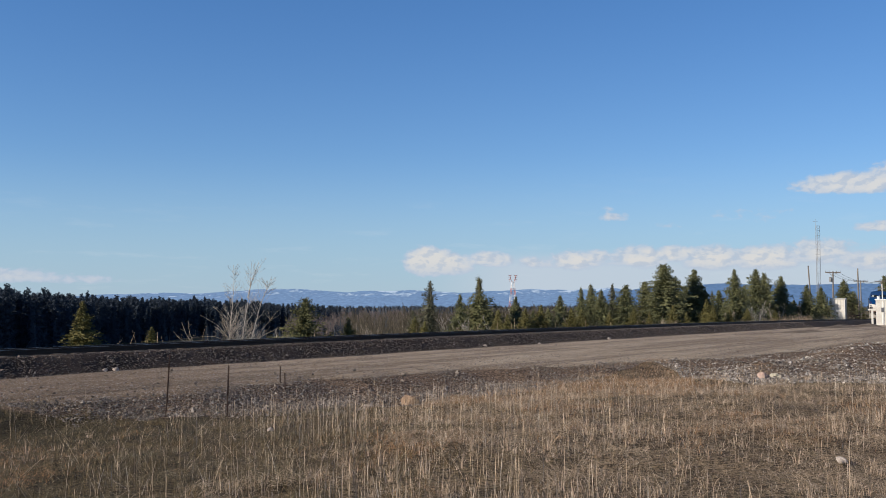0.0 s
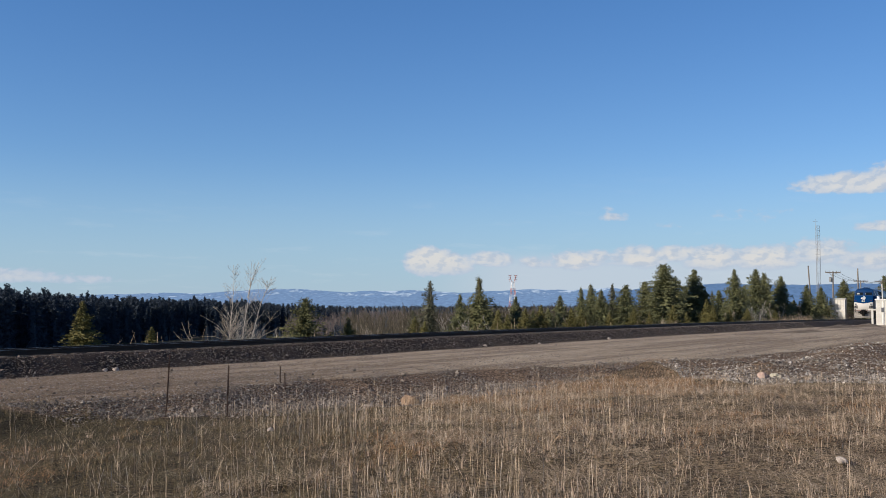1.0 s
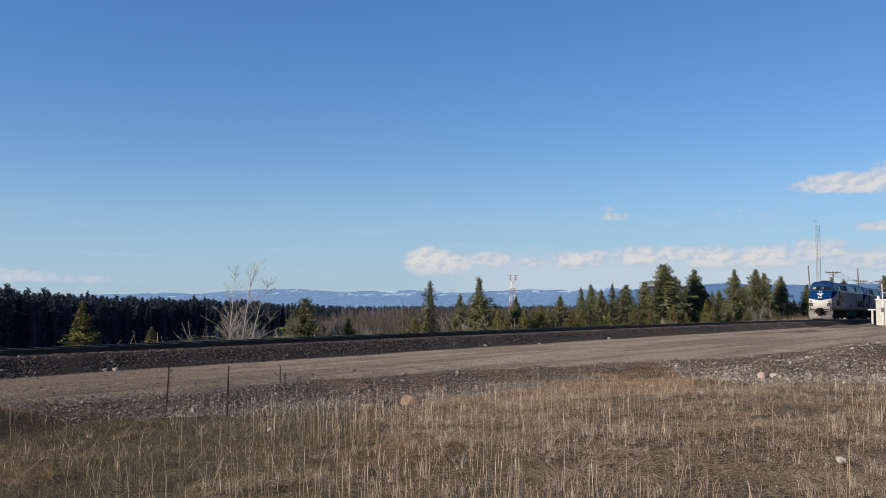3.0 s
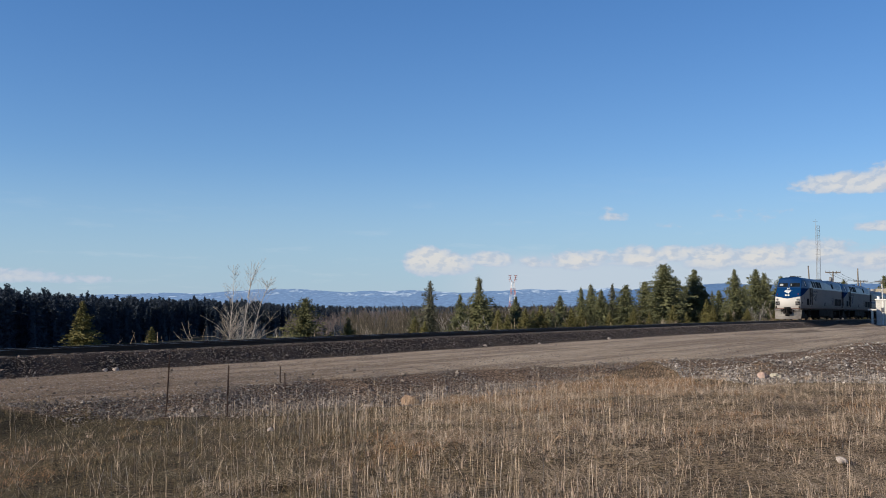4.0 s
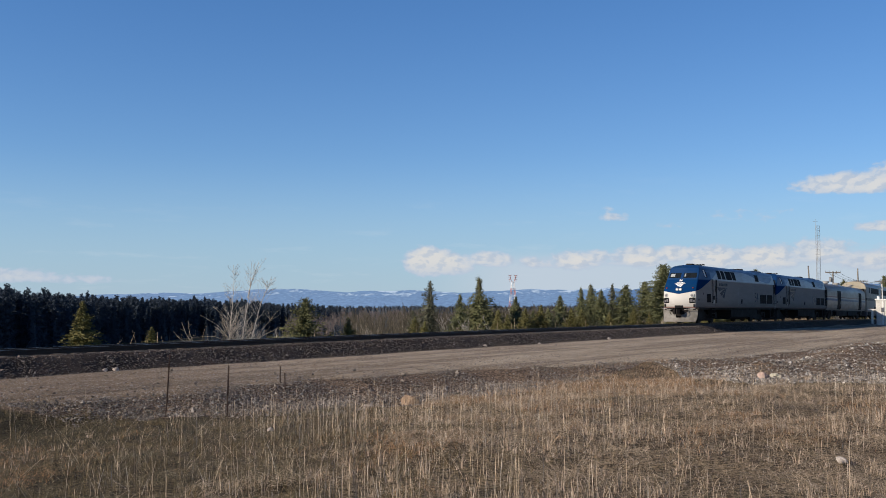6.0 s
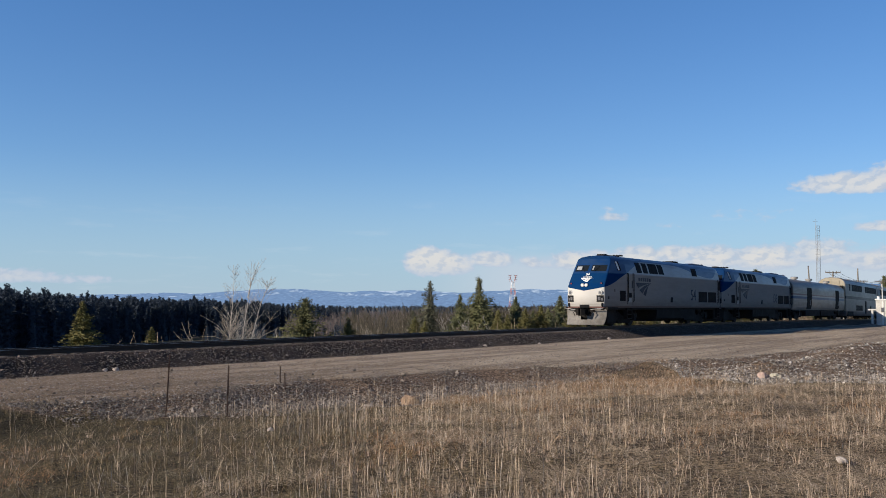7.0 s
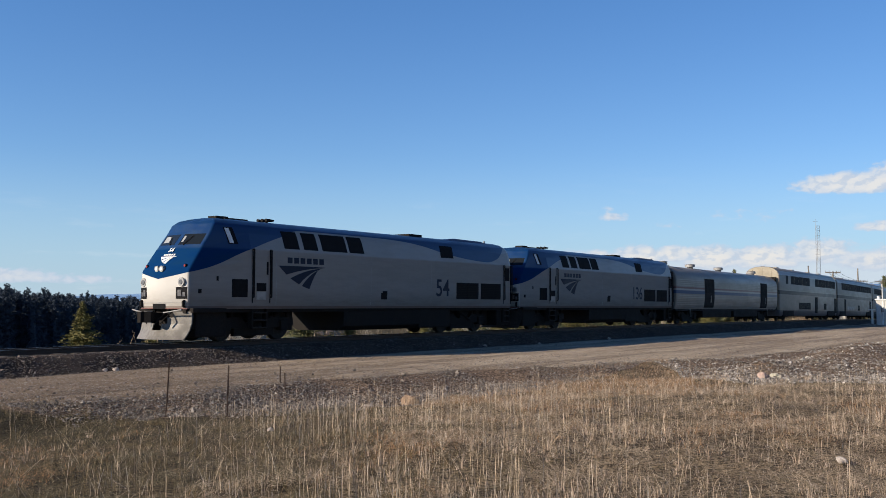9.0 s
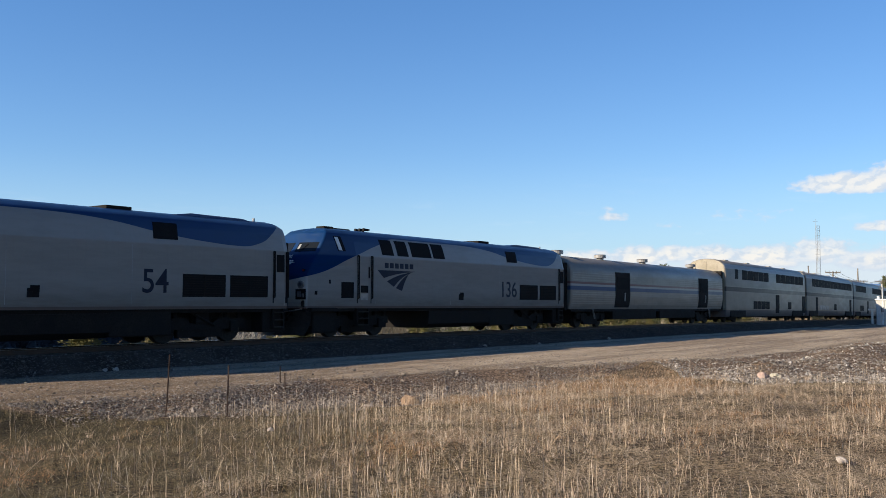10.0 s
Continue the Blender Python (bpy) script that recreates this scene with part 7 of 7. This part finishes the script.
utility_pole(59.4, 158, 7.4, -3.2, [], False, "bare grey timber pole beside the mast", r0=0.14)
utility_pole(61.6, 155, 6.4, 0.6, [0.2], True, "timber utility pole with a crossarm and a drum transformer")
utility_pole(69.9, 165, 7.2, -0.4, [], False, "weathered bare timber pole behind the track", r0=0.15)
utility_pole(85.2, 200, 6.0, 0.0, [0.15], False, "timber utility pole with one crossarm", 1.4)
utility_pole(89.9, 201, 6.0, 0.0, [0.15], False, "timber utility pole with one crossarm", 1.4)


def lattice(bm, half, z0, z1, step, r, taper=0.0):
    """Four uprights with zigzag bracing between them."""
    n = max(2, int((z1 - z0) / step))
    c = [(-1, -1), (1, -1), (1, 1), (-1, 1)]
    at = lambda i, z: Vector((c[i % 4][0], c[i % 4][1], 0)) * (half - taper * (z - z0) / (z1 - z0)) + Vector((0, 0, z))
    for i in range(4):
        rod(bm, at(i, z0), at(i, z1), r, 6)
        for j in range(n):
            a, b = z0 + (z1 - z0) * j / n, z0 + (z1 - z0) * (j + 1) / n
            rod(bm, at(i + j % 2, a), at(i + 1 - j % 2, b), r * 0.6, 4)
            rod(bm, at(i, b), at(i + 1, b), r * 0.6, 4)


def radio_mast():
    x, y = 61.3, 160.0
    z0 = float(land_xy(x, y))
    mast = tagged(new("radio_mast"), "tall slim grey lattice radio mast", "radio mast")
    mast.location = (x, y, z0)
    h = 14.0 - z0
    for i in range(5):
        bm = fresh()
        a, b = h * i / 5, h * (i + 1) / 5
        legs = [(0.36 * math.cos(q), 0.36 * math.sin(q)) for q in (0.0, 2.094, 4.189)]
        n = 4
        for j in range(3):
            (x0, y0), (x1, y1) = legs[j], legs[(j + 1) % 3]
            rod(bm, (x0, y0, a), (x0, y0, b), 0.026, 6)
            for q in range(n):
                z2, z3 = a + (b - a) * q / n, a + (b - a) * (q + 1) / n
                rod(bm, (x0, y0, z3), (x1, y1, z3), 0.012, 4)
                rod(bm, (x0, y0, z2), (x1, y1, z3), 0.016 if i < 2 else 0.005, 4)
                rod(bm, (x1, y1, z2), (x0, y0, z3), 0.016 if i < 2 else 0.005, 4)
        part("lattice_section", bm, M_GREY, mast)
    bm = fresh()
    rod(bm, (-0.3, 0, h), (-0.3, 0, h + 1.1), 0.014, 6)
    rod(bm, (-0.75, 0, h + 0.7), (0.05, 0, h + 0.72), 0.012, 6)
    for q in (-0.7, -0.5, -0.1):
        rod(bm, (q, -0.3, h + 0.71), (q, 0.3, h + 0.71), 0.01, 6)
    part("antenna", bm, M_GREY, mast)
    bm = fresh()
    box(bm, -0.6, 0.6, -0.6, 0.6, -0.4, 0.12, 0.03)
    part("footing", bm, M_PALEROCK, mast)


radio_mast()


def signal_cabinet():
    """White equipment house on the far side of the line."""
    x, y = 60.3, 150.0
    z0 = float(land_xy(x, y))
    cab = tagged(new("equipment_cabinet"), "chalky white metal equipment house behind the track", "cabinet")
    cab.matrix_basis = pose(x, y, z0, 0, 0, -30)
    h = 2.05 - z0
    bm = fresh()
    box(bm, -0.95, 1.2, -0.9, 0.9, 0.25, h - 0.1, 0.04)
    body = part("body", bm, M_CABWHITE, cab)
    bm = fresh()
    prism(bm, [(-0.98, h - 0.12), (1.05, h - 0.12), (1.05, h - 0.02), (0.0, h + 0.08), (-0.98, h - 0.02)], 0, -1.05, 1.28)
    part("roof", bm, M_CABWHITE, cab)
    bm = fresh()
    box(bm, -0.96, -0.951, -0.5, 0.45, 0.35, h - 0.3)
    dr = part("door", bm, M_GREY, cab, "grey side door")
    bm = fresh()
    box(bm, -1.0, -0.955, 0.28, 0.34, 1.1, 1.4)
    part("handle", bm, M_BLACK, dr)
    for q in (-0.35, 0.1, 0.55, 1.0):
        bm = fresh()
        box(bm, q - 0.015, q + 0.015, -0.915, -0.895, 0.3, h - 0.15)
        part("wall_seam", bm, M_GREY, body)
    for q in (-0.8, 1.05):
        for w in (-0.75, 0.75):
            bm = fresh()
            box(bm, q - 0.08, q + 0.08, w - 0.08, w + 0.08, -0.3, 0.26)
            part("leg", bm, M_BLACK, cab)
    bm = fresh()
    rod(bm, (-1.35, -0.6, -0.3), (-1.35, -0.6, h + 0.35), 0.05, 8)
    box(bm, -1.55, -1.18, -0.72, -0.5, 1.2, 1.9, 0.03)
    part("meter_post", bm, M_GREY, cab)


signal_cabinet()


def tie_stack():
    x, y = 65.6, 158.0
    z0 = float(land_xy(x, y))
    st = tagged(new("sleeper_stack"), "dark stack of old timber ties behind the track", "timber stack")
    st.matrix_basis = pose(x, y, z0, 0, 0, 4)
    for lay in range(5):
        for j in range(3):
            bm = fresh()
            z = lay * 0.24
            if lay % 2:
                box(bm, -0.8 + j * 0.6, -0.56 + j * 0.6, -0.7, 0.7, z, z + 0.2, 0.01)
            else:
                box(bm, -1.2, 1.2, -0.6 + j * 0.5, -0.36 + j * 0.5, z, z + 0.2, 0.01)
            part("timber", bm, M_TIE, st)


tie_stack()


def white_housing():
    """White metal box with a slim pole, between the road and the line."""
    x, y = 50.0, 110.0
    z0 = float(land_xy(x, y))
    th = tagged(new("signal_box"), "white metal signal box standing by the gravel road", "signal box")
    th.matrix_basis = pose(x, y, z0, 0, 0, -22)
    h = 1.81 - z0
    bm = fresh()
    box(bm, -1.35, 2.3, -0.95, 1.2, 0.0, h - 0.12, 0.04)
    b = part("body", bm, M_CABWHITE, th)
    bm = fresh()
    box(bm, -1.45, 2.4, -1.05, 1.3, h - 0.14, h, 0.04)
    part("roof", bm, M_WHITE, th)
    bm = fresh()
    box(bm, -0.2, 0.75, -0.98, -0.95, 0.25, h - 0.4, 0.0)
    d = part("door", bm, M_CABWHITE, th)
    bm = fresh()
    box(bm, -0.1, -0.04, -1.02, -0.98, 1.0, 1.25)
    part("handle", bm, M_BLACK, d)
    for q in (-0.55, 1.1):
        bm = fresh()
        box(bm, q - 0.02, q + 0.02, -0.97, -0.94, 0.05, h - 0.16)
        part("seam", bm, M_GREY, b)
    bm = fresh()
    rod(bm, (-1.1, -0.7, h - 0.2), (-1.1, -0.7, h + 0.28), 0.17, 14)
    part("lamp_pot", bm, M_WHITE, th, "round white pot on the roof's edge")


white_housing()


def signal_pole():
    x, y = 48.45, 108.2
    z0 = float(land_xy(x, y))
    p = tagged(new("signal_pole"), "slim white metal pole with a small crossbar", "pole")
    p.location = (x, y, z0)
    h = 3.45 - z0
    bm = fresh()
    rod(bm, (0, 0, -0.3), (0, 0, h), 0.06, 10, 0.045)
    part("shaft", bm, M_WHITE, p)
    bm = fresh()
    box(bm, -0.45, 0.3, -0.04, 0.04, h - 0.55, h - 0.47, 0.01)
    part("crossbar", bm, M_GREY, p)
    bm = fresh()
    box(bm, -0.14, 0.14, -0.1, 0.1, 1.5, 2.0, 0.02)
    part("junction_box", bm, M_GREY, p)


signal_pole()


def barrier():
    x, y = 45.9, 105.0
    z0 = float(land_xy(x, y))
    b = tagged(new("barrier"), "low white plank on a single white post", "barrier")
    b.matrix_basis = pose(x, y, z0, 0, 0, -20)
    h = 0.72 - z0
    bm = fresh()
    box(bm, -0.40, 0.45, -0.06, 0.06, h - 0.16, h, 0.01)
    part("plank", bm, M_CABWHITE, b)
    bm = fresh()
    box(bm, -0.10, 0.10, -0.07, 0.07, -0.3, h - 0.12, 0.01)
    part("post", bm, M_CABWHITE, b)


barrier()


M_HEAP = mottled("dug_earth", (0.27, 0.215, 0.16), (0.15, 0.118, 0.088), 1.6, 0.95, 0.0, 0.12, 7.0, (0.28, 0.23, 0.175), 0.05)


def dirt_heap(s, u, w, l, hgt, seed):
    x, y, z = along(s, u, 0)
    z0 = float(land_xy(x, y))
    n = 26
    g = np.linspace(-1, 1, n)
    A, B = np.meshgrid(g, g, indexing="ij")
    rr = np.sqrt(A * A + B * B)
    Z = hgt * np.clip(1 - rr ** 1.6, 0, 1) * (1 + 0.5 * fractal(A, B, seed, 0.5, 3)) - 0.12 * (rr > 0.97)
    V = np.stack([A * w, B * l, Z], axis=-1).reshape(-1, 3)
    i = np.arange(n * n).reshape(n, n)
    Fq = np.stack([i[:-1, :-1], i[1:, :-1], i[1:, 1:], i[:-1, 1:]], axis=-1).reshape(-1, 4)
    ob = new("dirt_mound", mesh_of("dirt_mound", V, Fq, [M_HEAP], True))
    ob.matrix_basis = pose(x, y, z0 - 0.02, 0, 0, 55)
    tagged(ob, "low dark heap of earth and gravel by the road", "mound")


dirt_heap(54.0, 7.2, 5.5, 1.6, 0.20, 1)
dirt_heap(75.0, 5.4, 8.0, 1.5, 0.30, 2)
dirt_heap(*rail_frame(42.6, 99.0), 3.4, 1.5, 0.32, 3)


def power_tower():
    """Red and white steel tower far across the valley."""
    x, y = 57.0, 800.0
    z0 = float(land_xy(x, y))
    tw = tagged(new("lattice_tower"), "far red and white steel lattice tower", "lattice tower")
    tw.matrix_basis = pose(x, y, z0, 0, 0, 12)
    h = 24.5 - z0
    for i in range(6):
        bm = fresh()
        a, b = h * 0.86 * i / 6, h * 0.86 * (i + 1) / 6
        w0, w1 = 3.6 - 0.42 * i, 3.6 - 0.42 * (i + 1)
        lattice(bm, w0, a, b, 3.0, 0.16, w0 - w1)
        part("lattice_section", bm, (M_REDPAINT, M_TOWERWHITE)[i % 2], tw, "red lattice section" if i % 2 == 0 else "white lattice section")
    for s in (-1, 1):
        bm = fresh()
        rod(bm, (s * 1.1, 0, h * 0.86), (s * 2.6, 0, h), 0.22, 6)
        rod(bm, (s * 2.6, 0, h * 0.86), (s * 2.2, 0, h), 0.16, 6)
        for z, w in ((0.99, 1.9), (0.95, 1.5), (0.90, 1.1)):
            rod(bm, (s * 2.4 - w, 0, h * z + 0.5), (s * 2.4, 0, h * z), 0.16, 6)
            rod(bm, (s * 2.4 + w, 0, h * z + 0.5), (s * 2.4, 0, h * z), 0.16, 6)
        part("arm_head", bm, M_REDPAINT, tw, "red branching arm head")


power_tower()


def span_wires():
    """Slack wires between the crossarms of the two eastern poles and the pole with the transformer."""
    ends = [((61.6, 155.0, 6.35), (85.2, 200.0, 6.0)), ((85.2, 200.0, 6.0), (89.9, 201.0, 6.0))]
    for a, b in ends:
        t = tagged(new("overhead_wire"), "thin dark slack wires between two utility poles", "wire", "wires of the pole line")
        for off in (-0.9, 0.0, 0.9):
            q = np.linspace(0, 1, 14)
            pts = np.stack([a[0] + (b[0] - a[0]) * q + off, a[1] + (b[1] - a[1]) * q, a[2] + (b[2] - a[2]) * q - 4 * 0.5 * q * (1 - q)], axis=1)
            v, f = limb_tubes([(pts, np.full(14, 0.018))], 4)
            new("strand", mesh_of("strand", v, f, [M_BLACK])).parent = t


span_wires()


motions()
